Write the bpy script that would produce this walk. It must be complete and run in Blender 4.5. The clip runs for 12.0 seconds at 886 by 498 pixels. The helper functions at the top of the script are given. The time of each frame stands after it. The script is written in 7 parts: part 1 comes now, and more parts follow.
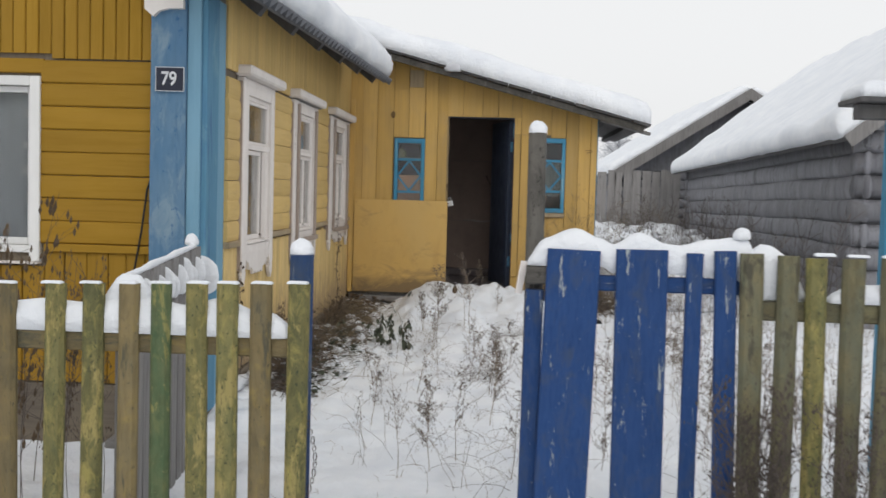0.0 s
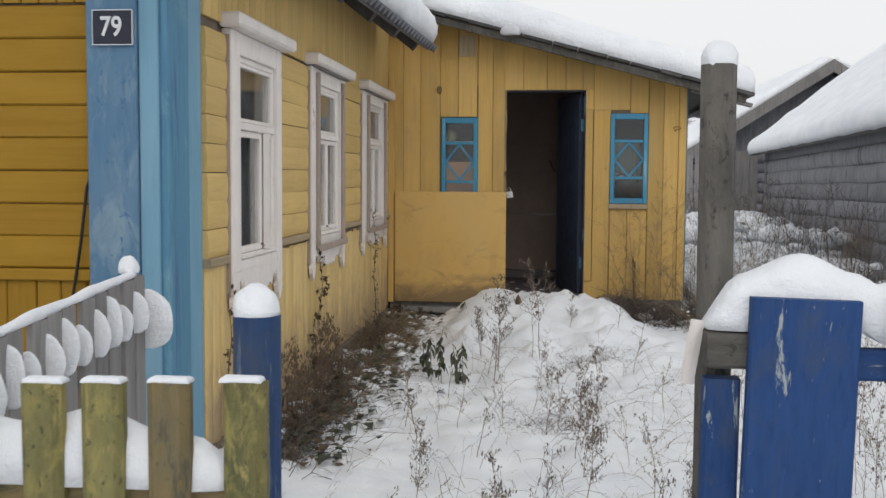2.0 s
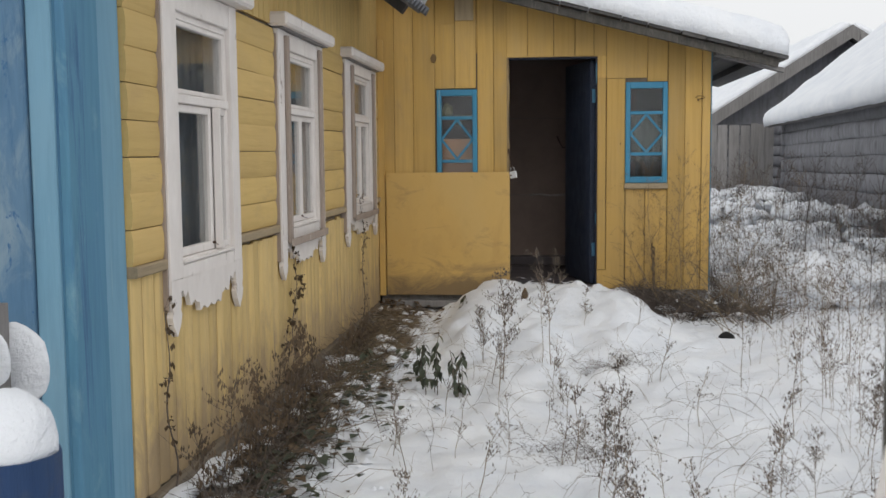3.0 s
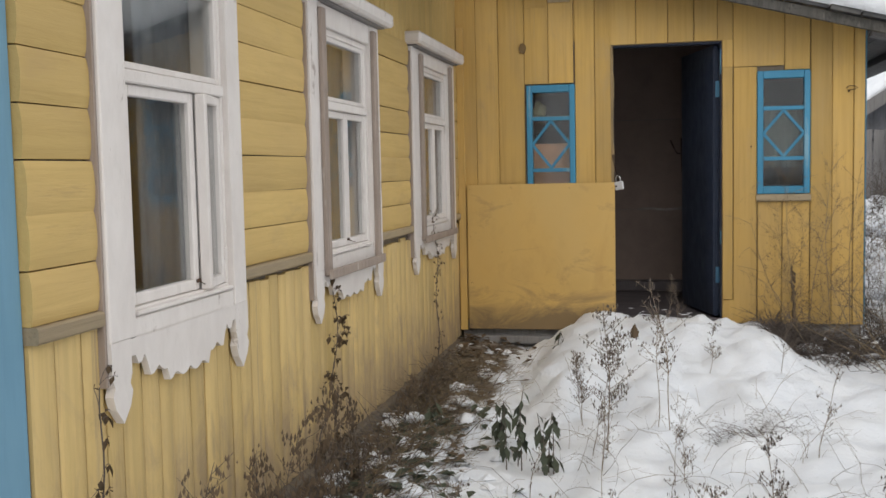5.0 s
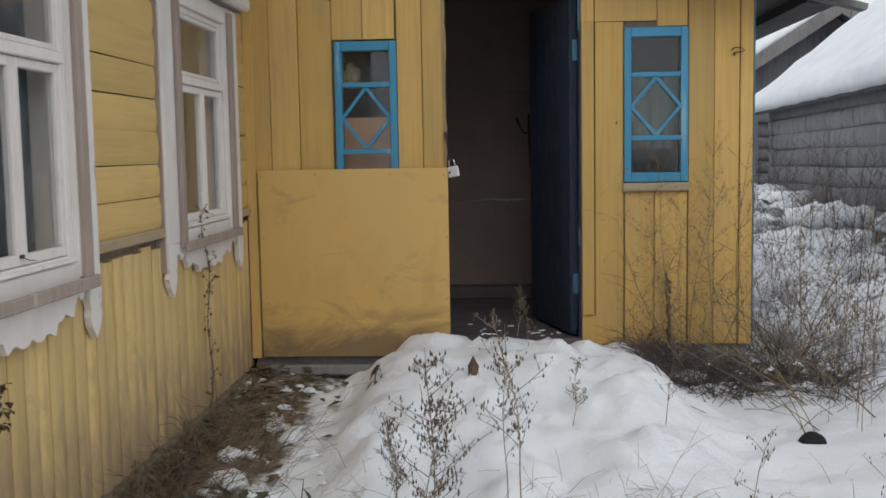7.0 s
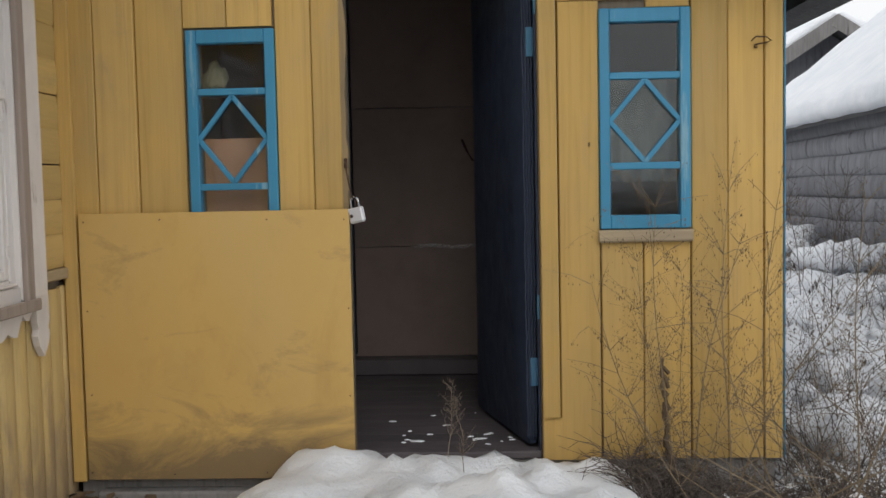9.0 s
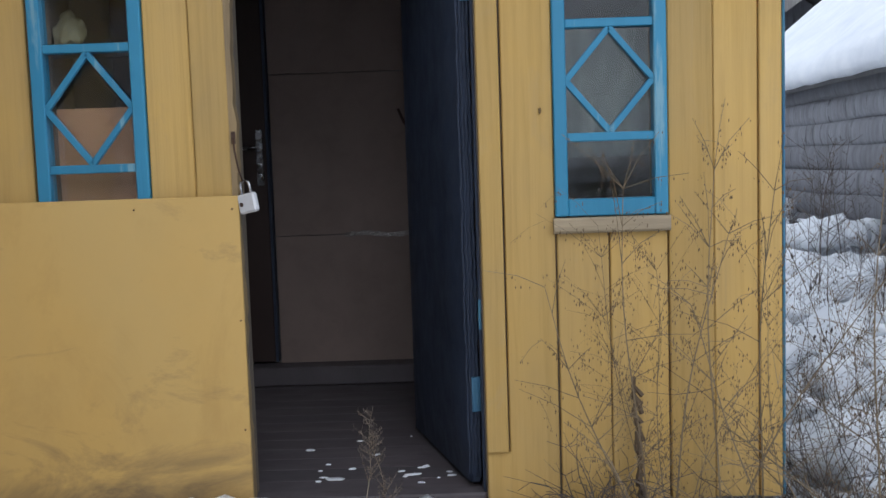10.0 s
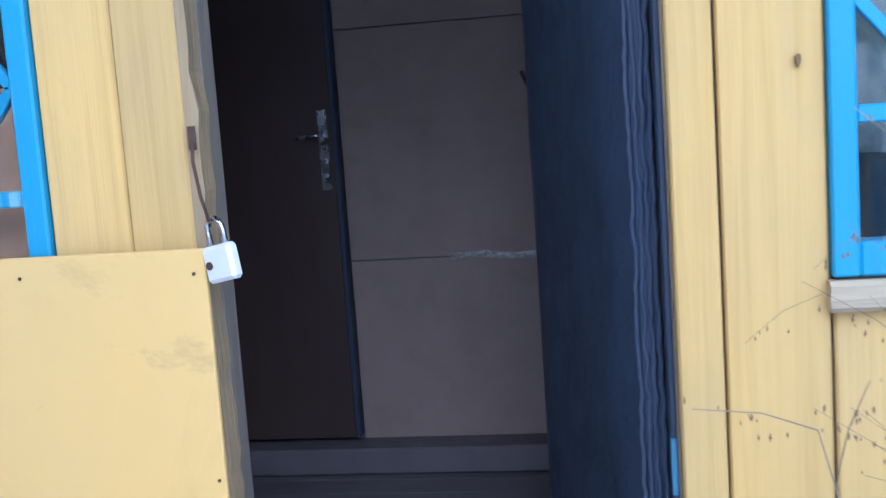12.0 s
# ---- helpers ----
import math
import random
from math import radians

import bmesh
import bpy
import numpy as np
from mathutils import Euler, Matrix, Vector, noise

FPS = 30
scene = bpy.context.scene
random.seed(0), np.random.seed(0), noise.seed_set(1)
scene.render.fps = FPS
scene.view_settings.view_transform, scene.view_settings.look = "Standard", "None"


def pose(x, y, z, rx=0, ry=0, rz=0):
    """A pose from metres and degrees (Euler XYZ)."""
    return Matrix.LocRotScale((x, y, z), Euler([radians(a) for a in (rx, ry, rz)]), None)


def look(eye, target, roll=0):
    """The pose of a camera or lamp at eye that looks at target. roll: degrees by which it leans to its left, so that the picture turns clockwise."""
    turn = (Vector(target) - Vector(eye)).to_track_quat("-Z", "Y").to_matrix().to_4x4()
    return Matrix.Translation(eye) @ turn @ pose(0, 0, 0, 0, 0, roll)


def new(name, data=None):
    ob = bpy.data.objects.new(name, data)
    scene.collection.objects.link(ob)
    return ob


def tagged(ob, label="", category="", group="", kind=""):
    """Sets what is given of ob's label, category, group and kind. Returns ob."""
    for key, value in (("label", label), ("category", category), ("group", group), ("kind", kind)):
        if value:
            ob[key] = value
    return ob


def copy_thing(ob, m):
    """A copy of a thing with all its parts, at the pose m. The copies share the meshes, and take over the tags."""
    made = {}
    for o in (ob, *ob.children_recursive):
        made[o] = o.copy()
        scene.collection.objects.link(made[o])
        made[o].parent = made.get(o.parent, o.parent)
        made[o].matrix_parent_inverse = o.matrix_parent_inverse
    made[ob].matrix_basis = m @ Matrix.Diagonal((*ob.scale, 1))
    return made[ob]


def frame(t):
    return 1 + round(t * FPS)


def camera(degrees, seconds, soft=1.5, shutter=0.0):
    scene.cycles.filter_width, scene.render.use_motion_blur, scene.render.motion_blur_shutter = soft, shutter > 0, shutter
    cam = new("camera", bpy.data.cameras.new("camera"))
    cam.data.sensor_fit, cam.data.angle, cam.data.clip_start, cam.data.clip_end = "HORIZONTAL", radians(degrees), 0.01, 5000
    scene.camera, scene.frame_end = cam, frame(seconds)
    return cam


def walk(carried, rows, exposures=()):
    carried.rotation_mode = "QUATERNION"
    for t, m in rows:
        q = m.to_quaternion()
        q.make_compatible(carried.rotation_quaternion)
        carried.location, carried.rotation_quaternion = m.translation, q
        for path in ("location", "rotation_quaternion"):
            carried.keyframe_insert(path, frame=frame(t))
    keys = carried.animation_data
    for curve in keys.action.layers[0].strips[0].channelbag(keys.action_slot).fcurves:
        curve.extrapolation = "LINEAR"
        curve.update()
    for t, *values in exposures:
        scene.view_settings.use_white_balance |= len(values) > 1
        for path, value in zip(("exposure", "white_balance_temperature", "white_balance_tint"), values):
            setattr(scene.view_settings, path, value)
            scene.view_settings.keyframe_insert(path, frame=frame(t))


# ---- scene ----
cam = camera(46.5, 12.0, 1.5, 0.18)
PATH = [
    (0, (-0.347, 0.705, 1.453), (-0.455, 2.699, 1.338), 1.6),
    (0.5, (-0.475, 1.242, 1.438), (-0.7, 3.226, 1.323), 1.3),
    (1, (-0.477, 1.792, 1.412), (-0.716, 3.774, 1.293), 0.9),
    (1.5, (-0.521, 2.239, 1.463), (-0.763, 4.219, 1.318), 0.6),
    (2, (-0.541, 2.719, 1.46), (-0.746, 4.704, 1.321), 0.4),
    (2.5, (-0.513, 3.276, 1.468), (-0.698, 5.26, 1.298), -0.1),
    (3, (-0.586, 3.76, 1.473), (-0.799, 5.741, 1.291), -0.5),
    (3.2, (-0.62, 3.945, 1.49), (-0.864, 5.921, 1.305), -0.5),
    (4.8, (-0.672, 5.12, 1.408), (-1.059, 7.076, 1.253), -1.4),
    (5, (-0.647, 5.217, 1.426), (-1.059, 7.168, 1.275), -1.2),
    (5.5, (-0.708, 5.622, 1.388), (-1.231, 7.544, 1.206), -1.3),
    (6, (-0.674, 6.085, 1.376), (-0.999, 8.048, 1.176), -1.1),
    (6.5, (-0.653, 6.55, 1.409), (-0.853, 8.53, 1.205), -1.2),
    (7, (-0.663, 6.989, 1.398), (-0.778, 8.977, 1.213), -1.0),
    (7.2, (-0.602, 7.137, 1.395), (-0.68, 9.127, 1.209), -1.0),
    (8.8, (-0.402, 8.62, 1.417), (-0.483, 10.614, 1.285), -1.0),
    (9, (-0.429, 8.811, 1.421), (-0.509, 10.805, 1.289), -1.2),
    (9.5, (-0.404, 9.254, 1.433), (-0.469, 11.248, 1.284), -1.1),
    (10, (-0.286, 9.671, 1.424), (-0.309, 11.662, 1.242), -1.9),
    (10.5, (-0.268, 10.033, 1.456), (-0.363, 12.022, 1.27), -2.7),
    (11, (-0.287, 10.448, 1.48), (-0.438, 12.431, 1.269), -2.6),
    (11.5, (-0.249, 10.881, 1.473), (-0.449, 12.859, 1.254), -2.6),
    (12, (-0.319, 11.322, 1.488), (-0.617, 13.286, 1.255), -4.0),
]
walk(cam, [(t, look(eye, target, roll)) for t, eye, target, roll in PATH],
     [(0, 0.0, 6550, 10), (0.5, 0.04, 6550, 10), (1.0, -0.05, 6550, 10), (2.0, 0.0, 6550, 10), (4.0, 0.0, 6500, 10), (5.0, 0.20, 6600, 10), (5.5, 0.34, 6600, 10), (6.0, 0.14, 6550, 10), (6.5, 0.03, 6400, 10), (7.0, -0.02, 6350, 10),
      (9.0, 0.13, 6500, 10), (9.5, 0.12, 6300, 10), (10.0, 0.28, 5750, 10), (10.5, 0.7, 5200, 10), (11.0, 1.32, 4420, 12), (11.5, 1.54, 4400, 12), (12.0, 1.5, 4550, 12)])


# ---- world, sun, exposure ----
world = bpy.data.worlds.new("overcast")
scene.world = world
world.use_nodes = True
wn, wl = world.node_tree.nodes, world.node_tree.links
sky = wn.new("ShaderNodeTexSky")
sky.sky_type, sky.sun_disc = "NISHITA", False
sky.sun_elevation, sky.sun_rotation = radians(32), radians(200)
sky.air_density, sky.dust_density = 1.0, 4.0
hsv = wn.new("ShaderNodeHueSaturation")
hsv.inputs["Saturation"].default_value = 0.12
hsv.inputs["Value"].default_value = 0.10
cloud = wn.new("ShaderNodeMix")
cloud.data_type = "RGBA"
cloud.inputs["Factor"].default_value = 0.82
cloud.inputs["B"].default_value = (0.93, 0.945, 0.96, 1)
wl.new(sky.outputs["Color"], hsv.inputs["Color"])
wl.new(hsv.outputs["Color"], cloud.inputs["A"])
wl.new(cloud.outputs["Result"], wn["Background"].inputs["Color"])
wn["Background"].inputs["Strength"].default_value = 1.03
sun_data = bpy.data.lights.new("sun", "SUN")
sun_data.energy, sun_data.angle, sun_data.color = 0.6, radians(35), (1.0, 0.97, 0.93)
sun = new("sun", sun_data)
sun.matrix_world = look((6, -8, 12), (0, 8, 0))


# ---- materials ----
def node(nt, kind, **inputs):
    n = nt.nodes.new(kind)
    for k, v in inputs.items():
        n.inputs[k.replace("_", " ")].default_value = v
    return n


def coords(nt, scale, use_random=True, shift=37.0):
    """Object coordinates, shifted piece by piece, scaled."""
    tc = nt.nodes.new("ShaderNodeTexCoord")
    mp = nt.nodes.new("ShaderNodeMapping")
    mp.inputs["Scale"].default_value = scale
    nt.links.new(tc.outputs["Object"], mp.inputs["Vector"])
    if use_random:
        oi = nt.nodes.new("ShaderNodeObjectInfo")
        mul = node(nt, "ShaderNodeMath")
        mul.operation = "MULTIPLY"
        mul.inputs[1].default_value = shift
        nt.links.new(oi.outputs["Random"], mul.inputs[0])
        comb = nt.nodes.new("ShaderNodeCombineXYZ")
        for axis in "XYZ":
            nt.links.new(mul.outputs[0], comb.inputs[axis])
        nt.links.new(comb.outputs[0], mp.inputs["Location"])
    return mp.outputs[0]


def ramp(nt, src, stops):
    r = nt.nodes.new("ShaderNodeValToRGB")
    els = r.color_ramp.elements
    while len(els) < len(stops):
        els.new(0.5)
    for e, (p, c) in zip(els, stops):
        e.position, e.color = p, (*c, 1) if len(c) == 3 else c
    nt.links.new(src, r.inputs[0])
    return r.outputs["Color"]


def mixc(nt, fac, a, b, mode="MIX"):
    m = nt.nodes.new("ShaderNodeMix")
    m.data_type, m.blend_type = "RGBA", mode
    for sock, v in (("Factor", fac), ("A", a), ("B", b)):
        if isinstance(v, (int, float)):
            m.inputs[sock].default_value = v
        elif isinstance(v, tuple):
            m.inputs[sock].default_value = (*v, 1)
        else:
            nt.links.new(v, m.inputs[sock])
    return m.outputs["Result"]


def noisy(nt, vec, scale, detail=4, rough=0.6, distortion=0.0):
    n = node(nt, "ShaderNodeTexNoise", Scale=scale, Detail=detail, Roughness=rough, Distortion=distortion)
    nt.links.new(vec, n.inputs["Vector"])
    return n.outputs["Fac"]


def surface(name, color, second=None, wear=None, wear_at=0.62, wear_soft=0.06, grain=(30, 30, 2.0), rough=0.75, bump=0.25,
            spread=0.12, metal=0.0, stain=None, stain_at=0.58, spec=0.35, streak=0.5, dist=0.012, patch=1.0,
            fleck=None, fleck_at=0.56, fleck_scale=60.0, mud=None, mud_to=0.3, mud_grain=(9, 9, 3.5)):
    """Painted or bare stuff: tone variation by piece, grain along local z, worn patches, stains, chips and splashed mud."""
    m = bpy.data.materials.new(name)
    m.use_nodes = True
    nt = m.node_tree
    b = nt.nodes["Principled BSDF"]
    gv = coords(nt, grain)
    g = noisy(nt, gv, 1.0, 5, 0.65, 0.4)
    broad = noisy(nt, coords(nt, (1.3 * patch, 1.3 * patch, 0.7 * patch), shift=11.0), 1.6, 3)
    second = second or tuple(c * 0.78 for c in color)
    col = mixc(nt, ramp(nt, broad, [(0.3, (0, 0, 0)), (0.72, (1, 1, 1))]), color, second)
    col = mixc(nt, streak, col, ramp(nt, g, [(0.25, (0.55, 0.55, 0.55)), (0.55, (1, 1, 1))]), "MULTIPLY")
    oi = nt.nodes.new("ShaderNodeObjectInfo")
    tone = ramp(nt, oi.outputs["Random"], [(0, (1 - spread,) * 3), (1, (1 + spread * 0.5,) * 3)])
    col = mixc(nt, 1.0, col, tone, "MULTIPLY")
    if stain:
        s = noisy(nt, coords(nt, (2.2 * patch, 2.2 * patch, 1.1 * patch), shift=5.0), 1.4, 6, 0.7, 0.6)
        col = mixc(nt, ramp(nt, s, [(stain_at, (0, 0, 0)), (stain_at + 0.2, (0.7, 0.7, 0.7))]), col, stain)
    if wear:
        w = noisy(nt, coords(nt, tuple(c * 0.4 for c in grain), shift=23.0), 1.0, 8, 0.72, 0.3)
        col = mixc(nt, ramp(nt, w, [(wear_at, (0, 0, 0)), (wear_at + wear_soft, (1, 1, 1))]), col, wear)
    if fleck:
        fl = noisy(nt, coords(nt, (fleck_scale, fleck_scale, fleck_scale * 0.55), shift=31.0), 1.0, 7, 0.75, 0.5)
        col = mixc(nt, ramp(nt, fl, [(fleck_at, (0, 0, 0)), (fleck_at + 0.05, (0.9, 0.9, 0.9))]), col, fleck)
    if mud:
        tc = nt.nodes.new("ShaderNodeTexCoord")
        sep = node(nt, "ShaderNodeSeparateXYZ")
        nt.links.new(tc.outputs["Object"], sep.inputs[0])
        reach = node(nt, "ShaderNodeMapRange", From_Min=0.0, From_Max=mud_to, To_Min=0.42, To_Max=0.0)
        nt.links.new(sep.outputs["Z"], reach.inputs["Value"])
        ms = node(nt, "ShaderNodeMath")
        ms.operation = "ADD"
        nt.links.new(noisy(nt, coords(nt, mud_grain, shift=17.0), 1.0, 7, 0.7, 0.6), ms.inputs[0])
        nt.links.new(reach.outputs[0], ms.inputs[1])
        col = mixc(nt, ramp(nt, ms.outputs[0], [(0.58, (0, 0, 0)), (0.86, (0.85, 0.85, 0.85))]), col, mud)
    nt.links.new(col, b.inputs["Base Color"])
    rr = ramp(nt, g, [(0.2, (min(1, rough + 0.15),) * 3), (0.8, (max(0.05, rough - 0.12),) * 3)])
    nt.links.new(rr, b.inputs["Roughness"])
    b.inputs["Metallic"].default_value = metal
    b.inputs["Specular IOR Level"].default_value = spec
    bp = node(nt, "ShaderNodeBump", Strength=bump, Distance=dist)
    nt.links.new(g, bp.inputs["Height"])
    nt.links.new(bp.outputs[0], b.inputs["Normal"])
    return m


def glass_material(name, tint=(0.9, 0.93, 0.93)):
    m = bpy.data.materials.new(name)
    m.use_nodes = True
    nt = m.node_tree
    b = nt.nodes["Principled BSDF"]
    b.inputs["Base Color"].default_value = (*tint, 1)
    b.inputs["Transmission Weight"].default_value = 1.0
    b.inputs["IOR"].default_value = 1.45
    d = noisy(nt, coords(nt, (6, 6, 6)), 2.0, 6, 0.7)
    nt.links.new(ramp(nt, d, [(0.45, (0.02,) * 3), (0.8, (0.22,) * 3)]), b.inputs["Roughness"])
    return m


def snow_material(name, dirty=0.0):
    m = bpy.data.materials.new(name)
    m.use_nodes = True
    nt = m.node_tree
    b = nt.nodes["Principled BSDF"]
    v = coords(nt, (1, 1, 1), False)
    big = noisy(nt, v, 3.0, 5, 0.6)
    fine = noisy(nt, v, 34.0, 6, 0.7)
    col = ramp(nt, big, [(0.3, (0.76, 0.79, 0.84)), (0.65, (0.86, 0.88, 0.91))])
    if dirty:
        spots = noisy(nt, v, 6.5, 8, 0.75, 0.5)
        col = mixc(nt, ramp(nt, spots, [(0.66, (0, 0, 0)), (0.74, (dirty,) * 3)]), col, (0.30, 0.27, 0.24))
        earth = node(nt, "ShaderNodeSeparateXYZ")
        nt.links.new(v, earth.inputs[0])
        wob = noisy(nt, v, 2.6, 6, 0.7)
        add = node(nt, "ShaderNodeMath")
        add.operation = "MULTIPLY_ADD"
        add.inputs[1].default_value, add.inputs[2].default_value = 0.9, 1.28
        nt.links.new(wob, add.inputs[0])
        tot = node(nt, "ShaderNodeMath")
        tot.operation = "ADD"
        nt.links.new(add.outputs[0], tot.inputs[0])
        nt.links.new(earth.outputs["X"], tot.inputs[1])
        west = node(nt, "ShaderNodeMapRange", From_Min=-2.9, From_Max=-2.6)
        nt.links.new(earth.outputs["X"], west.inputs["Value"])
        narrow = node(nt, "ShaderNodeMapRange", From_Min=8.0, From_Max=11.0, To_Min=0.20, To_Max=0.0)
        nt.links.new(earth.outputs["Y"], narrow.inputs["Value"])
        tot2 = node(nt, "ShaderNodeMath")
        tot2.operation = "ADD"
        nt.links.new(tot.outputs[0], tot2.inputs[0])
        nt.links.new(narrow.outputs[0], tot2.inputs[1])
        tot = tot2
        strip = ramp(nt, tot.outputs[0], [(0.0, (1, 1, 1)), (0.10, (0, 0, 0))])
        yy = node(nt, "ShaderNodeMapRange", From_Min=7.4, From_Max=8.3)
        nt.links.new(earth.outputs["Y"], yy.inputs["Value"])
        yf = node(nt, "ShaderNodeMapRange", From_Min=13.4, From_Max=13.1)
        nt.links.new(earth.outputs["Y"], yf.inputs["Value"])
        both = node(nt, "ShaderNodeMath")
        both.operation = "MULTIPLY"
        nt.links.new(yy.outputs[0], both.inputs[0])
        nt.links.new(yf.outputs[0], both.inputs[1])
        mask = mixc(nt, both.outputs[0], (0.0, 0.0, 0.0), strip)
        isle = ramp(nt, noisy(nt, v, 7.0, 7, 0.7, 0.4), [(0.56, (1, 1, 1)), (0.62, (0, 0, 0))])
        mask = mixc(nt, 1.0, mask, isle, "MULTIPLY")
        mask = mixc(nt, west.outputs[0], (0.0, 0.0, 0.0), mask)
        soil = ramp(nt, noisy(nt, v, 22.0, 8, 0.75), [(0.3, (0.075, 0.06, 0.046)), (0.52, (0.19, 0.155, 0.12)), (0.72, (0.40, 0.35, 0.29))])
        col = mixc(nt, mask, col, soil)
    nt.links.new(col, b.inputs["Base Color"])
    b.inputs["Roughness"].default_value = 0.85
    b.inputs["Specular IOR Level"].default_value = 0.2
    mix = node(nt, "ShaderNodeMath")
    mix.operation = "MULTIPLY_ADD"
    mix.inputs[1].default_value = 0.35
    nt.links.new(fine, mix.inputs[0])
    lumps = node(nt, "ShaderNodeMath")
    lumps.operation = "MULTIPLY_ADD"
    lumps.inputs[1].default_value = 0.55
    nt.links.new(noisy(nt, v, 13.0, 6, 0.65, 0.3), lumps.inputs[0])
    nt.links.new(big, lumps.inputs[2])
    nt.links.new(lumps.outputs[0], mix.inputs[2])
    bp = node(nt, "ShaderNodeBump", Strength=0.6, Distance=0.06)
    nt.links.new(mix.outputs[0], bp.inputs["Height"])
    nt.links.new(bp.outputs[0], b.inputs["Normal"])
    return m


# street wall: darker, more saturated yellow than the side wall
yellow_front = surface("golden_street_wall", (0.34, 0.19, 0.015), (0.29, 0.16, 0.013), wear=(0.22, 0.13, 0.04), wear_at=0.66, bump=0.2, spread=0.10, streak=0.3)
yellow_side = surface("faded_yellow_paint", (0.63, 0.445, 0.165), (0.57, 0.40, 0.16), wear=(0.43, 0.29, 0.12), wear_at=0.63, wear_soft=0.12, bump=0.3, spread=0.12, stain=(0.47, 0.33, 0.15), stain_at=0.56, streak=0.22, patch=1.4, fleck=(0.26, 0.18, 0.09), fleck_at=0.74, fleck_scale=26)
yellow_low = surface("peeling_yellow_paint", (0.69, 0.50, 0.205), (0.60, 0.44, 0.20), wear=(0.42, 0.31, 0.17), wear_at=0.58, wear_soft=0.1, bump=0.35, spread=0.14, stain=(0.47, 0.35, 0.18), stain_at=0.56, streak=0.34, patch=1.5, grain=(34, 34, 1.3), fleck=(0.24, 0.175, 0.10), fleck_at=0.69, fleck_scale=20, mud=(0.34, 0.25, 0.155), mud_to=0.55)
yellow_porch = surface("porch_yellow_paint", (0.59, 0.375, 0.11), (0.50, 0.335, 0.125), wear=(0.42, 0.29, 0.125), wear_at=0.61, wear_soft=0.12, bump=0.25, spread=0.2, stain=(0.41, 0.29, 0.14), stain_at=0.58, streak=0.34, patch=1.6, grain=(46, 46, 1.3), fleck=(0.17, 0.12, 0.07), fleck_at=0.735, fleck_scale=19)
panel_yellow = surface("painted_plywood", (0.60, 0.38, 0.115), (0.58, 0.39, 0.14), grain=(5, 5, 3), rough=0.5, bump=0.05, spread=0.0, stain=(0.50, 0.315, 0.10), stain_at=0.50, streak=0.10, fleck=(0.34, 0.23, 0.10), fleck_at=0.775, fleck_scale=13, mud=(0.17, 0.12, 0.07), mud_to=0.36, mud_grain=(2.2, 2.2, 4.5))
blue_corner = surface("sky_blue_paint", (0.085, 0.215, 0.345), (0.10, 0.255, 0.365), wear=(0.05, 0.13, 0.25), wear_at=0.56, wear_soft=0.1, bump=0.2, spread=0.16, stain=(0.22, 0.38, 0.44), stain_at=0.56, streak=0.35, patch=1.8, fleck=(0.05, 0.15, 0.27), fleck_at=0.66, fleck_scale=18)
blue_slate = surface("slate_blue_worn_paint", (0.125, 0.225, 0.33), (0.085, 0.19, 0.32), wear=(0.045, 0.12, 0.235), wear_at=0.57, wear_soft=0.12, bump=0.2, stain=(0.24, 0.33, 0.39), stain_at=0.52, streak=0.3, grain=(30, 30, 4), patch=2.5, fleck=(0.03, 0.11, 0.25), fleck_at=0.60, fleck_scale=16)
blue_pale = surface("pale_blue_paint", (0.19, 0.345, 0.45), (0.15, 0.31, 0.43), wear=(0.30, 0.42, 0.48), wear_at=0.6, wear_soft=0.12, bump=0.2, streak=0.25)
blue_frame = surface("bright_blue_gloss_paint", (0.045, 0.222, 0.37), (0.055, 0.247, 0.395), wear=(0.18, 0.34, 0.42), wear_at=0.58, rough=0.4, bump=0.15, spread=0.08, streak=0.2)
white_paint = surface("old_white_paint", (0.80, 0.755, 0.72), (0.71, 0.66, 0.625), wear=(0.40, 0.34, 0.30), wear_at=0.625, wear_soft=0.06, bump=0.4, spread=0.06, stain=(0.55, 0.50, 0.46), stain_at=0.60, streak=0.1, patch=3, grain=(22, 22, 9), fleck=(0.22, 0.18, 0.15), fleck_at=0.70, fleck_scale=34)
white_smooth = surface("white_window_plastic", (0.80, 0.80, 0.79), rough=0.4, bump=0.03, spread=0.0, streak=0.1)
gray_wood = surface("weathered_gray_wood", (0.22, 0.21, 0.205), (0.29, 0.28, 0.275), wear=(0.10, 0.095, 0.095), wear_at=0.62, bump=0.6, spread=0.2, streak=0.7)
pole_wood = surface("dark_weathered_pole", (0.085, 0.08, 0.072), (0.13, 0.12, 0.105), wear=(0.17, 0.155, 0.135), wear_at=0.60, bump=0.9, grain=(40, 40, 4), streak=0.8, patch=4, stain=(0.045, 0.042, 0.038), stain_at=0.48, fleck=(0.03, 0.028, 0.025), fleck_at=0.57, fleck_scale=55)
log_wood = surface("gray_log_wood", (0.27, 0.275, 0.30), (0.20, 0.20, 0.22), wear=(0.11, 0.11, 0.12), wear_at=0.58, bump=0.9, spread=0.35, grain=(16, 16, 1.2), streak=0.7, patch=2.0, stain=(0.16, 0.155, 0.16), stain_at=0.5)
trim_wood = surface("bare_tan_wood", (0.42, 0.33, 0.20), (0.34, 0.27, 0.18), wear=(0.24, 0.20, 0.15), wear_at=0.6, bump=0.5, spread=0.1, streak=0.6)
casing_wood = surface("warm_weathered_casing", (0.40, 0.325, 0.275), (0.32, 0.26, 0.22), wear=(0.56, 0.50, 0.45), wear_at=0.6, wear_soft=0.08, bump=0.5, spread=0.12, streak=0.5, patch=3, fleck=(0.18, 0.14, 0.11), fleck_at=0.69, fleck_scale=30)
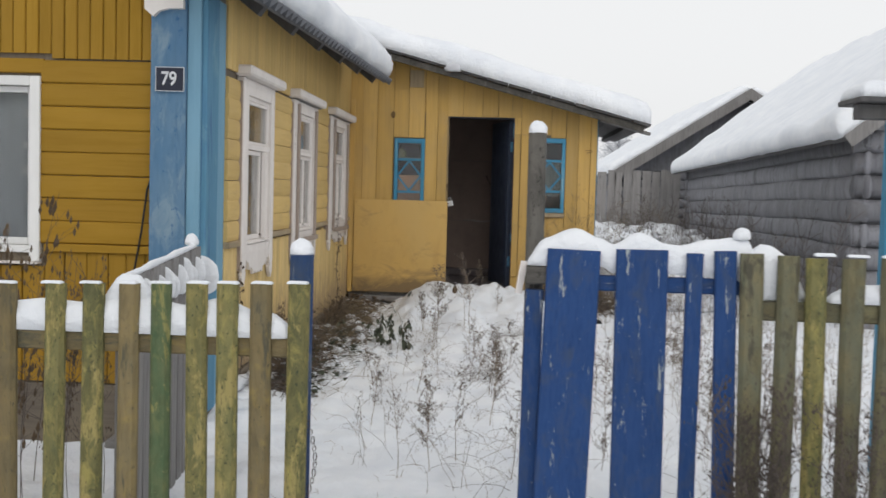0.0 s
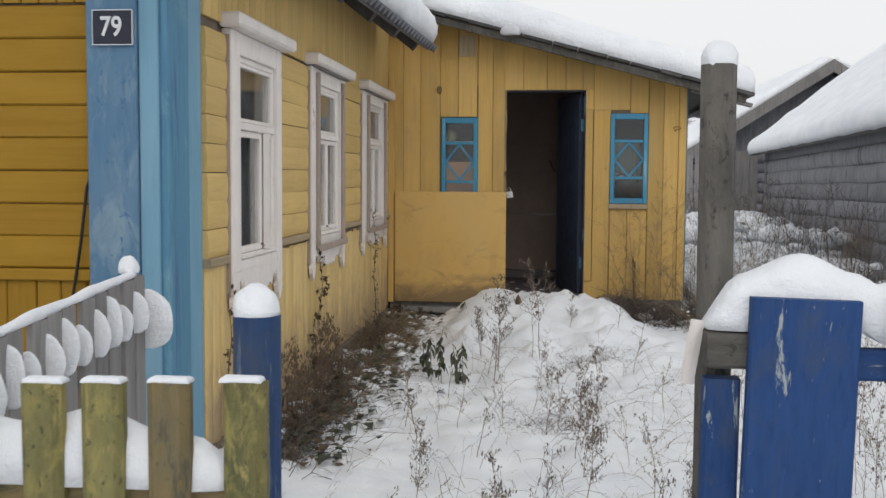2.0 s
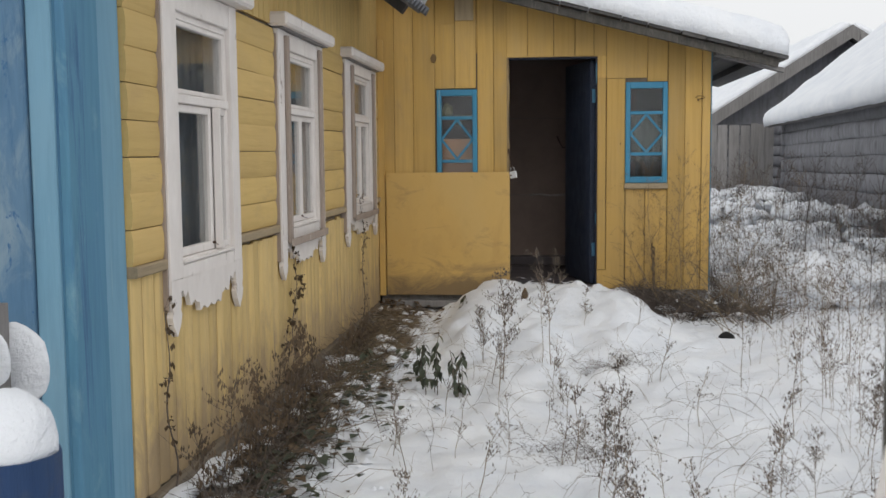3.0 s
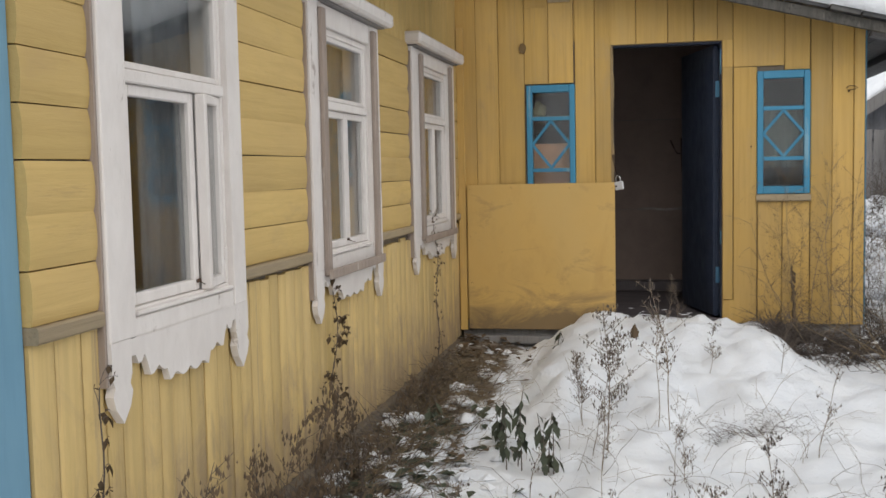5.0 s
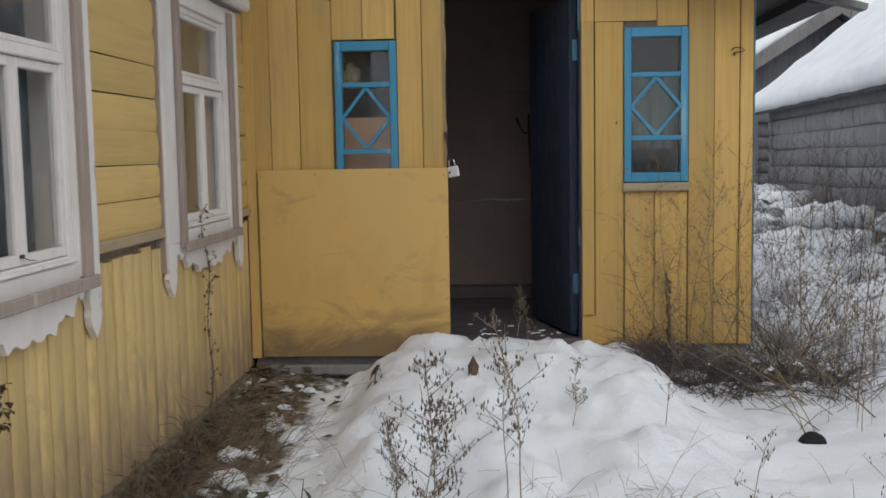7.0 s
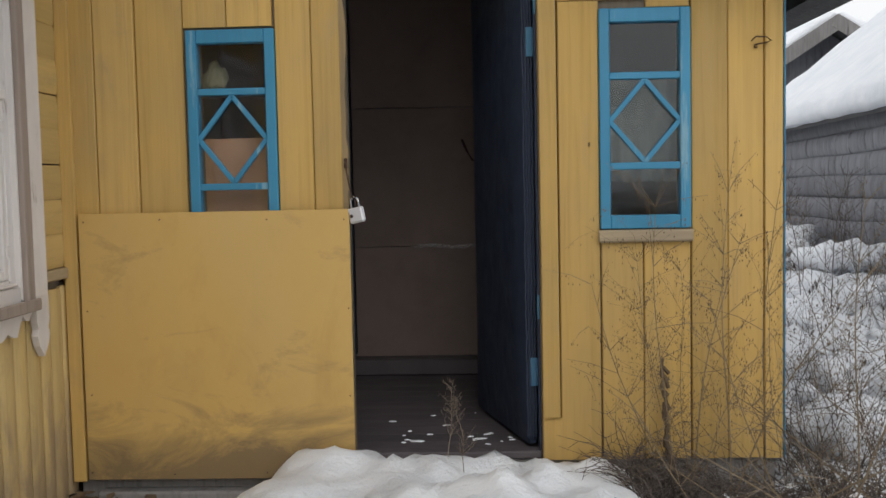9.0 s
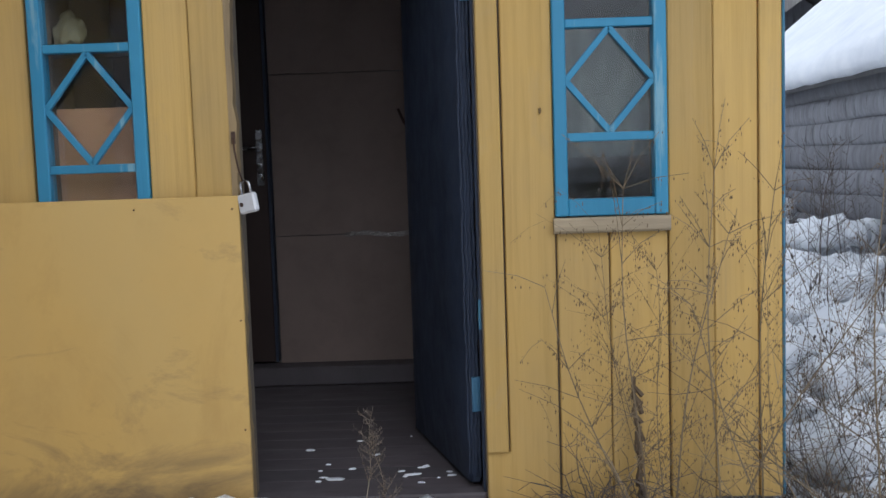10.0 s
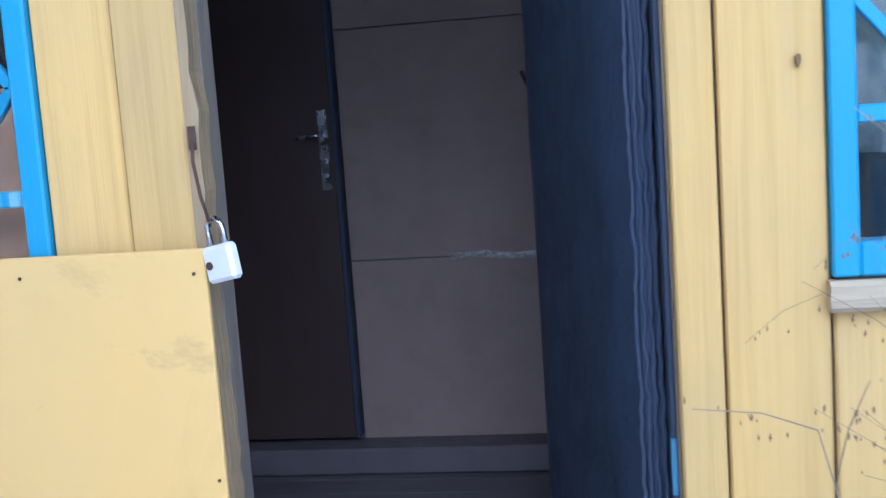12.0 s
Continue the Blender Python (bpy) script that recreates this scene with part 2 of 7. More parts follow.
post_tan = surface("worn_tan_post_edge", (0.34, 0.24, 0.12), (0.26, 0.19, 0.11), wear=(0.15, 0.115, 0.08), wear_at=0.58, bump=0.7, streak=0.6, patch=3)
knot_wood = surface("brown_knot", (0.20, 0.125, 0.05), (0.14, 0.09, 0.04), grain=(40, 40, 40), bump=0.3, streak=0.4)
# dirty plinth wood; on the carcasses it is painted shade behind board gaps
rough_plinth_gap_shade = surface("dirty_plinth_and_gap_shade", (0.22, 0.18, 0.13), (0.15, 0.125, 0.10), wear=(0.30, 0.24, 0.14), wear_at=0.62, bump=0.6, streak=0.6)
blue_gate = surface("navy_gate_paint", (0.012, 0.046, 0.15), (0.015, 0.055, 0.175), fleck=(0.33, 0.36, 0.38), fleck_at=0.655, fleck_scale=62, wear=(0.30, 0.33, 0.34), wear_at=0.61, wear_soft=0.03, grain=(75, 75, 13), bump=0.4, spread=0.12, stain=(0.045, 0.065, 0.11), stain_at=0.5, streak=0.3, patch=4)
blue_post = surface("worn_blue_post_paint", (0.012, 0.040, 0.125), (0.02, 0.05, 0.12), wear=(0.15, 0.17, 0.19), wear_at=0.56, wear_soft=0.06, grain=(60, 60, 6), bump=0.5, stain=(0.05, 0.06, 0.08), stain_at=0.48, streak=0.5, patch=4)
picket_yellow = surface("flaking_yellow_green_paint", (0.205, 0.18, 0.068), (0.11, 0.115, 0.05), wear=(0.29, 0.24, 0.09), wear_at=0.53, wear_soft=0.05, grain=(30, 30, 9), bump=0.8, spread=0.25, stain=(0.34, 0.29, 0.09), stain_at=0.50, streak=0.6, patch=7, fleck=(0.035, 0.045, 0.025), fleck_at=0.575, fleck_scale=75)
picket_green = surface("flaking_green_paint", (0.07, 0.115, 0.055), (0.11, 0.13, 0.06), wear=(0.22, 0.21, 0.075), wear_at=0.56, wear_soft=0.05, grain=(34, 34, 12), bump=0.8, spread=0.2, stain=(0.19, 0.19, 0.07), stain_at=0.55, streak=0.6, patch=7, fleck=(0.26, 0.25, 0.12), fleck_at=0.61, fleck_scale=85)
picket_brown = surface("ochre_worn_paint", (0.22, 0.165, 0.075), (0.15, 0.125, 0.07), wear=(0.08, 0.075, 0.05), wear_at=0.55, wear_soft=0.07, grain=(30, 30, 7), bump=0.7, spread=0.2, streak=0.6, patch=6, stain=(0.27, 0.20, 0.06), stain_at=0.54, fleck=(0.05, 0.05, 0.035), fleck_at=0.60, fleck_scale=70)
picket_sage = surface("sage_worn_paint", (0.12, 0.125, 0.085), (0.16, 0.135, 0.07), wear=(0.07, 0.065, 0.045), wear_at=0.55, wear_soft=0.06, grain=(30, 30, 8), bump=0.7, spread=0.22, streak=0.6, patch=7, stain=(0.21, 0.19, 0.10), stain_at=0.55, fleck=(0.045, 0.045, 0.035), fleck_at=0.59, fleck_scale=80)
roofing = surface("gray_corrugated_roofing", (0.17, 0.18, 0.20), (0.12, 0.125, 0.14), grain=(5, 5, 5), bump=0.2, streak=0.4)
soffit_wood = surface("dark_soffit_wood", (0.10, 0.10, 0.105), (0.14, 0.135, 0.13), wear=(0.30, 0.28, 0.24), wear_at=0.7, bump=0.5, spread=0.3, streak=0.6)
# dark base colour that puts the dimness of closed rooms into their surfaces
room_shade = surface("dark_indoor_shade", (0.16, 0.155, 0.15), grain=(3, 3, 3), bump=0.1)
fibreboard = surface("brown_hardboard", (0.24, 0.178, 0.15), (0.20, 0.15, 0.127), grain=(9, 9, 9), rough=0.7, bump=0.05, spread=0.06, streak=0.2)
steel_door = surface("dark_brown_door_skin", (0.05, 0.032, 0.027), grain=(20, 20, 2), rough=0.45, bump=0.05, streak=0.2)
leatherette = surface("navy_black_leatherette", (0.028, 0.038, 0.066), (0.036, 0.048, 0.08), grain=(14, 14, 8), rough=0.5, bump=0.35, streak=0.4, wear=(0.06, 0.06, 0.07), wear_at=0.68)
floor_paint = surface("worn_brown_floor_paint", (0.12, 0.10, 0.105), (0.085, 0.075, 0.08), fleck=(0.30, 0.28, 0.28), fleck_at=0.72, fleck_scale=9, wear=(0.17, 0.145, 0.15), wear_at=0.60, wear_soft=0.1, grain=(9, 9, 3.5), rough=0.6, bump=0.2, spread=0.1, streak=0.25)
chrome = surface("worn_chrome", (0.62, 0.62, 0.64), rough=0.25, metal=1.0, bump=0.05, grain=(20, 20, 20), streak=0.15)
lock_metal = surface("pale_painted_lock", (0.72, 0.72, 0.74), rough=0.4, metal=0.1, bump=0.05, grain=(20, 20, 20), streak=0.15, spread=0)
iron = surface("rusty_iron", (0.06, 0.045, 0.04), (0.13, 0.07, 0.04), grain=(20, 20, 20), rough=0.8, bump=0.4, metal=0.4)
tape_plastic = surface("clear_sticky_tape", (0.22, 0.19, 0.17), (0.34, 0.31, 0.29), grain=(30, 8, 60), rough=0.18, bump=0.5, spec=0.8, spread=0)
card = surface("brown_cardboard", (0.36, 0.20, 0.12), (0.42, 0.24, 0.14), grain=(8, 8, 8), rough=0.9, bump=0.1)
# near-black colour standing for the shade inside a gap and a hole
hollow_black = surface("black_hollow_shade", (0.012, 0.012, 0.013), (0.02, 0.019, 0.018), grain=(14, 14, 14), rough=0.9, bump=0.6)
curtain_gray = surface("gray_net_curtain", (0.19, 0.20, 0.215), (0.14, 0.15, 0.165), grain=(40, 40, 3), rough=0.9, bump=0.2, streak=0.3)
curtain_dim = surface("dull_patterned_cloth", (0.12, 0.135, 0.125), (0.07, 0.08, 0.075), grain=(12, 12, 12), rough=0.9, bump=0.2, patch=9, stain=(0.22, 0.24, 0.22), stain_at=0.52)
cloth_dull = surface("dull_yellow_cloth", (0.30, 0.28, 0.17), (0.14, 0.13, 0.09), grain=(20, 20, 20), rough=0.9, bump=0.5)
curtain_pale = surface("pale_lace", (0.30, 0.30, 0.30), grain=(30, 30, 30), rough=0.9, bump=0.3)
plate_dark = surface("dark_enamel", (0.014, 0.017, 0.035), wear=(0.35, 0.37, 0.42), wear_at=0.68, grain=(30, 30, 30), rough=0.4, bump=0.1, spread=0)
plate_white = surface("white_enamel", (0.75, 0.77, 0.80), rough=0.5, bump=0.05, spread=0)
cable_black = surface("black_cable_rubber", (0.02, 0.02, 0.02), rough=0.6, bump=0.0)
dry_stem = surface("dry_weed_stem", (0.21, 0.165, 0.125), (0.28, 0.225, 0.165), grain=(8, 8, 8), rough=0.9, bump=0.2, spread=0.3)
dark_stem = surface("dark_weed_stem", (0.085, 0.07, 0.062), (0.13, 0.105, 0.09), grain=(8, 8, 8), rough=0.9, bump=0.2, spread=0.3)
cane_seed = surface("brown_cane_seed", (0.13, 0.085, 0.048), (0.19, 0.13, 0.07), grain=(9, 9, 9), rough=0.9, bump=0.2)
cane_tan = surface("tan_dry_cane", (0.19, 0.14, 0.085), (0.26, 0.20, 0.125), grain=(8, 8, 8), rough=0.9, bump=0.2, spread=0.3)
dry_grass = surface("dead_grass", (0.21, 0.17, 0.12), (0.10, 0.08, 0.06), grain=(6, 6, 6), rough=0.9, bump=0.2, spread=0.3)
dry_leaf = surface("shrivelled_leaf", (0.11, 0.078, 0.05), (0.16, 0.11, 0.065), grain=(9, 9, 9), rough=0.9, bump=0.3, spread=0.3)
green_leaf = surface("dark_nettle_leaf", (0.085, 0.098, 0.062), (0.06, 0.072, 0.05), grain=(9, 9, 9), rough=0.8, bump=0.3, spread=0.2)
frost_twig = surface("frosted_twigs", (0.50, 0.51, 0.54), (0.62, 0.63, 0.66), grain=(3, 3, 3), rough=0.9, bump=0.2)
glass = glass_material("window_glass")
snow = snow_material("snow")
snow_ground = snow_material("snow_ground", 0.55)


# ---- building helpers ----
def thing(name, at, label, category, group="", kind=""):
    ob = new(name)
    ob.location = at
    ob.empty_display_size = 0.05
    return tagged(ob, label, category, group, kind)


def mesh_from(name, verts, faces, smooth=False):
    me = bpy.data.meshes.new(name)
    me.from_pydata([tuple(v) for v in verts], [], faces)
    if smooth:
        me.polygons.foreach_set("use_smooth", [True] * len(me.polygons))
    me.update()
    return me


def put(name, me, material, parent=None, label="", matrix=None):
    if not me.materials:
        me.materials.append(material)
    ob = new(name, me)
    if parent is not None:
        ob.parent = parent
    if matrix is not None:
        ob.matrix_basis = matrix
    if label:
        ob["label"] = label
    return ob


def part(name, bm, material, parent, label="", smooth=False, bevel=0.0):
    if bevel:
        bmesh.ops.bevel(bm, geom=bm.edges[:], offset=bevel, segments=1, affect="EDGES")
    bmesh.ops.recalc_face_normals(bm, faces=bm.faces[:])
    me = bpy.data.meshes.new(name)
    bm.to_mesh(me)
    bm.free()
    if smooth:
        me.polygons.foreach_set("use_smooth", [True] * len(me.polygons))
    return put(name, me, material, parent, label)


def box(bm, x0, x1, y0, y1, z0, z1, m=None):
    vs = [bm.verts.new(Vector((x, y, z)) if m is None else m @ Vector((x, y, z))) for x in (x0, x1) for y in (y0, y1) for z in (z0, z1)]
    for f in ((0, 1, 3, 2), (4, 6, 7, 5), (0, 4, 5, 1), (2, 3, 7, 6), (0, 2, 6, 4), (1, 5, 7, 3)):
        bm.faces.new([vs[i] for i in f])
    return vs


def boxes(*dims):
    bm = bmesh.new()
    for d in dims:
        box(bm, *d)
    return bm


BOARDS = {}


def board_mesh(length, width, thick, chamfer=0.005, top="flat"):
    """A board along local z from 0, width along x and front at +y, its long edges chamfered."""
    key = (round(length, 3), round(width, 3), round(thick, 3), chamfer, top)
    if key in BOARDS:
        return BOARDS[key]
    w, c = width / 2, chamfer
    ring = [(-w, 0), (-w, thick - c), (-w + c, thick), (w - c, thick), (w, thick - c), (w, 0)]
    verts, n = [], len(ring)
    for z in (0.0, length):
        for x, y in ring:
            dz = 0.0
            if top == "peak_low" and z == 0.0:
                dz = -0.35 * (w - abs(x))
            if top == "slope" and z > 0:
                dz = 0.262 * x
            if top == "round" and z > 0:
                dz = -0.35 * abs(x) * abs(x) / w
            verts.append((x, y, z + dz))
    faces = [tuple(range(n))[::-1], tuple(range(n, 2 * n))]
    faces += [(i, (i + 1) % n, n + (i + 1) % n, n + i) for i in range(n)]
    BOARDS[key] = mesh_from("board", verts, faces)
    return BOARDS[key]


def bowed_mesh(length, width, thick, bulge):
    """A board like board_mesh but with a bowed face, as log siding and half-round battens have."""
    key = (round(length, 3), round(width, 3), round(thick, 3), bulge, "bowed")
    if key in BOARDS:
        return BOARDS[key]
    w = width / 2
    ring = [(-w, 0)] + [(w * u, thick - bulge * abs(u) ** 2.6) for u in (-1, -.8, -.5, 0, .5, .8, 1)] + [(w, 0)]
    n = len(ring)
    verts = [(x, y, z) for z in (0.0, length) for x, y in ring]
    faces = [tuple(range(n))[::-1], tuple(range(n, 2 * n))]
    faces += [(i, (i + 1) % n, n + (i + 1) % n, n + i) for i in range(n)]
    BOARDS[key] = mesh_from("board", verts, faces)
    return BOARDS[key]


# which way a board's front looks
FACE_Y = Matrix(((-1, 0, 0), (0, -1, 0), (0, 0, 1))).to_4x4()   # front looks to -y
FACE_X = Matrix(((0, 1, 0), (-1, 0, 0), (0, 0, 1))).to_4x4()    # front looks to +x
FACE_NX = Matrix(((0, -1, 0), (1, 0, 0), (0, 0, 1))).to_4x4()   # front looks to -x


def upright(name, parent, material, at, length, width, thick, face, lean=0.0, chamfer=0.005, top="flat", label=""):
    m = Matrix.Translation(at) @ face @ pose(0, 0, 0, 0, lean, 0)
    return put(name, board_mesh(length, width, thick, chamfer, top), material, parent, label, m)


def lying(name, parent, material, at, length, width, thick, face, lean=0.0, chamfer=0.005, label=""):
    """A board laid level, its length running from at along the wall."""
    m = Matrix.Translation(at) @ face @ pose(0, 0, 0, 0, 90 + lean, 0)
    return put(name, board_mesh(length, width, thick, chamfer), material, parent, label, m)


def cells(lo, hi, holes, axis_range):
    """Boxes of a wall (u, z) round its rectangular holes."""
    us = sorted({lo, hi, *[h[0] for h in holes], *[h[1] for h in holes]})
    zs = sorted({*axis_range, *[h[2] for h in holes], *[h[3] for h in holes]})
    out = []
    for u0, u1 in zip(us, us[1:]):
        for z0, z1 in zip(zs, zs[1:]):
            um, zm = (u0 + u1) / 2, (z0 + z1) / 2
            if not any(h[0] < um < h[1] and h[2] < zm < h[3] for h in holes):
                out.append((u0, u1, z0, z1))
    return out


def tube(verts, faces, pts, r0, r1, n=3):
    """A tapered stem through pts."""
    base = len(verts)
    pts = [Vector(p) for p in pts]
    for i, p in enumerate(pts):
        d = (pts[min(i + 1, len(pts) - 1)] - pts[max(i - 1, 0)]).normalized()
        a = d.orthogonal().normalized()
        b = d.cross(a)
        r = r0 + (r1 - r0) * i / max(1, len(pts) - 1)
        for k in range(n):
            ang = 2 * math.pi * k / n
            verts.append(p + a * (r * math.cos(ang)) + b * (r * math.sin(ang)))
    for i in range(len(pts) - 1):
        for k in range(n):
            faces.append((base + i * n + k, base + i * n + (k + 1) % n, base + (i + 1) * n + (k + 1) % n, base + (i + 1) * n + k))
    faces.append(tuple(base + k for k in range(n))[::-1])
    faces.append(tuple(base + (len(pts) - 1) * n + k for k in range(n)))


def round_bar(name, pts, r0, r1, material, parent, n=8, label=""):
    v, f = [], []
    tube(v, f, pts, r0, r1, n)
    return put(name, mesh_from(name, v, f, True), material, parent, label)


def snow_slab(name, length, width, height, edge, step, seed, material, matrix=None, parent=None, rough=0.25):
    """Snow lying on a rectangle of local x and y: rounded at the rim, uneven on top."""
    nu, nv = max(4, int(length / step)), max(4, int(width / step))
    rim = [0.0, 0.12, 0.3, 0.6]
    us = sorted({*[edge * r for r in rim], *[length - edge * r for r in rim], *np.linspace(edge, length - edge, nu)})
    vs = sorted({*[edge * r for r in rim], *[width - edge * r for r in rim], *np.linspace(edge, width - edge, nv)})
    verts, faces = [], []
    for i, u in enumerate(us):
        for j, v in enumerate(vs):
            d = max(0.0, min(u, length - u, v, width - v)) / edge
            k = math.sqrt(max(0.0, 1 - (1 - min(1.0, d)) ** 2))
            wob = noise.noise((u * 1.1 + seed, v * 1.1, seed)) * rough + noise.noise((u * 4 + seed, v * 4, 3)) * rough * 0.35
            out = noise.noise((u * 2.5, v * 2.5, seed + 9)) * 0.25 * edge
            ou = -out if i == 0 else out if i == len(us) - 1 else 0
            ov = -out if j == 0 else out if j == len(vs) - 1 else 0
            verts.append((u + ou, v + ov, height * k * (1 + wob)))
    n = len(vs)
    for i in range(len(us) - 1):
        for j in range(n - 1):
            faces.append((i * n + j, (i + 1) * n + j, (i + 1) * n + j + 1, i * n + j + 1))
    m = len(us)
    border = [i * n for i in range(m)] + [(m - 1) * n + j for j in range(1, n)] + [i * n + n - 1 for i in range(m - 2, -1, -1)] + [j for j in range(n - 2, 0, -1)]
    faces.append(tuple(border[::-1]))
    return put(name, mesh_from(name, verts, faces, True), material, parent, "", matrix)


def snow_lump(name, at, rx, ry, rz, seed, parent=None, flat=0.35, material=None):
    """A rounded blob of snow with a flattened foot; at is the middle of its foot."""
    bm = bmesh.new()
    bmesh.ops.create_icosphere(bm, subdivisions=3, radius=1)
    for v in bm.verts:
        k = 1 + 0.10 * noise.noise(v.co * 1.7 + Vector((seed, 0, seed))) + 0.03 * noise.noise(v.co * 6 + Vector((seed, 2, 0)))
        v.co = Vector((v.co.x * rx * k, v.co.y * ry * k, max(-flat, v.co.z) * rz * k + flat * rz))
    me = bpy.data.meshes.new(name)
    bm.to_mesh(me)
    bm.free()
    me.polygons.foreach_set("use_smooth", [True] * len(me.polygons))
    ob = put(name, me, material or snow, parent)
    ob.location = at
    return ob


# ---- ground ----
def ground_height(x, y):
    """Snow over the yard, with the heap before the porch door."""
    z = -0.06 + 0.10 * np.clip((y - 8.5) / 4.0, 0, 1)
    hw = np.where(x < -0.62, (-0.62 - x) / 0.76, (x + 0.62) / 0.80)
    side = 1 / (1 + np.clip(hw, 0, 9) ** 10)
    rise = np.clip((y - 9.9) / 2.3, 0, 1)
    z = z + 0.295 * side * (rise * rise * (3 - 2 * rise)) * (1 - np.clip((y - 12.93) / 0.06, 0, 1) * 0.55)
    z = z + 0.14 * np.exp(-((x - 1.3) / 0.8) ** 2 - ((y - 11.0) / 1.2) ** 2)
    z = z + 0.10 * np.clip((y - 14) / 6, 0, 1)
    z = z + 0.07 * np.exp(-((x + 2.1) / 0.35) ** 2) * np.clip((y - 6.8) / 0.6, 0, 1)
    z = z - 0.25 / (1 + np.exp(np.clip((x + 2.35) * 14, -40, 40))) / (1 + np.exp(np.clip((y - 7.1) * 9, -40, 40))) / (1 + np.exp(np.clip((5.0 - y) * 9, -40, 40)))
    return z


def axis_lines(a, b, step, far, grow):
    core = list(np.arange(a, b + step / 2, step))
    out, d, p = [], step, b
    while p < far:
        d *= grow
        p += d
        out.append(p)
    low, d, p = [], step, a
    while p > -far:
        d *= grow
        p -= d
        low.append(p)
    return np.array(low[::-1] + core + out)


gx, gy = axis_lines(-2.6, 2.4, 0.04, 900, 1.13), axis_lines(3.4, 13.4, 0.045, 900, 1.13)
GX, GY = np.meshgrid(gx, gy, indexing="ij")
GZ = ground_height(GX, GY)


def bumps(x, y):
    near = max(0.0, 1 - math.hypot(x, y - 9) / 45)
    heap = max(0.0, 1 - abs(x + .6) / 1.3) * max(0.0, min(1.0, (y - 9.8) / 1.2)) * (1.0 if y < 12.95 else 0.0)
    near = near + heap * 1.35
    return near * (0.035 * noise.noise((x * 1.3, y * 1.3, 0)) + 0.038 * noise.noise((x * 3.7, y * 3.7, 4)) + 0.030 * max(-.35, noise.noise((x * 7, y * 7, 7))) + 0.016 * abs(noise.noise((x * 13, y * 13, 3))) + 0.007 * noise.noise((x * 21, y * 21, 2)))


gverts = [(x, y, z + bumps(x, y)) for x, y, z in zip(GX.ravel(), GY.ravel(), GZ.ravel())]
nn = len(gy)
gfaces = [(i * nn + j, (i + 1) * nn + j, (i + 1) * nn + j + 1, i * nn + j + 1) for i in range(len(gx) - 1) for j in range(nn - 1)]
ground = tagged(put("ground", mesh_from("ground", gverts, gfaces, True), snow_ground), "snow-covered yard ground with bare brown earth beside the house", "ground", kind="structure")


def on_ground(x, y):
    return float(ground_height(np.array(x), np.array(y))) + bumps(x, y)


# ---- house ----
WX = -2.185          # outer face of the side wall's carcass
FY = 7.075           # outer face of the front wall's carcass
SIDE_WINDOWS = [(7.93, 8.645), (9.70, 10.495), (11.66, 12.53)]
WZ0, WZ1, TRANSOM = 1.02, 2.08, 1.712
PITCH = 0.1435


def wall_side():
    bm = bmesh.new()
    holes = [(a, b, WZ0 + lift, WZ1 + lift * .6) for (a, b), lift in zip(SIDE_WINDOWS, (0.0, .022, .045))]
    for u0, u1, z0, z1 in cells(FY, 16.0, holes, (-0.3, 2.9)):
        box(bm, WX - 0.22, WX, u0, u1, z0, z1)
    # dark carcass colour paints shade into the gaps between boards and casings
    wall = tagged(part("wall_east", bm, rough_plinth_gap_shade, None), "faded yellow boarded side wall of a wooden house", "wall", kind="structure")
    rng = random.Random(5)
    spans = [(7.462, 7.772, 1.062, .1378), (8.752, 9.515, 1.082, .1390), (10.672, 11.425, 1.092, .1402), (12.765, 12.985, 1.098, .1402)]
    for a, b, base, pitch in spans:
        for k in range(8):
            m = Matrix.Translation((WX, b, base + pitch * (k + .5) + rng.uniform(-.002, .002))) @ FACE_X @ pose(0, 0, 0, 0, 90 + rng.uniform(-.25, .25), 0)
            put("siding_board", bowed_mesh(b - a, pitch - 0.003, 0.030 + round(rng.uniform(0, .006), 3), .008), yellow_side, wall, "", m)
    y = 7.465
    while y < 12.97:
        w = rng.uniform(0.085, 0.125)
        top = 1.014
        for a, b in SIDE_WINDOWS:
            if a - 0.02 < y + w / 2 < b + 0.02:
                top = 0.94
        m = Matrix.Translation((WX, y + w / 2, 0.14 + rng.uniform(-.01, .012))) @ FACE_X @ pose(0, 0, 0, 0, rng.uniform(-.3, .3), 0)
        put("lower_board", bowed_mesh(top - 0.14, w - 0.004, 0.021 + rng.uniform(0, .005), .010), yellow_low, wall, "", m)
        y += w
    y = 7.465
    while y < 12.97:
        w = 0.105
        upright("upper_board", wall, yellow_side, (WX, y + w / 2, 2.215), 0.66, w - 0.005, 0.024, FACE_X, 0, 0.006, "peak_low")
        y += w
    for a, b, base, pitch in spans:
        lying("belt_board", wall, trim_wood, (WX, b, base - .022), b - a, 0.044, 0.047, FACE_X, 0, 0.006, "bare worn ledge board")
    lying("plinth_board", wall, rough_plinth_gap_shade, (WX + 0.015, 12.98, 0.075), 5.4, 0.13, 0.04, FACE_X, 0, 0.008, "dirty plinth board")
    return wall


wall_east = wall_side()


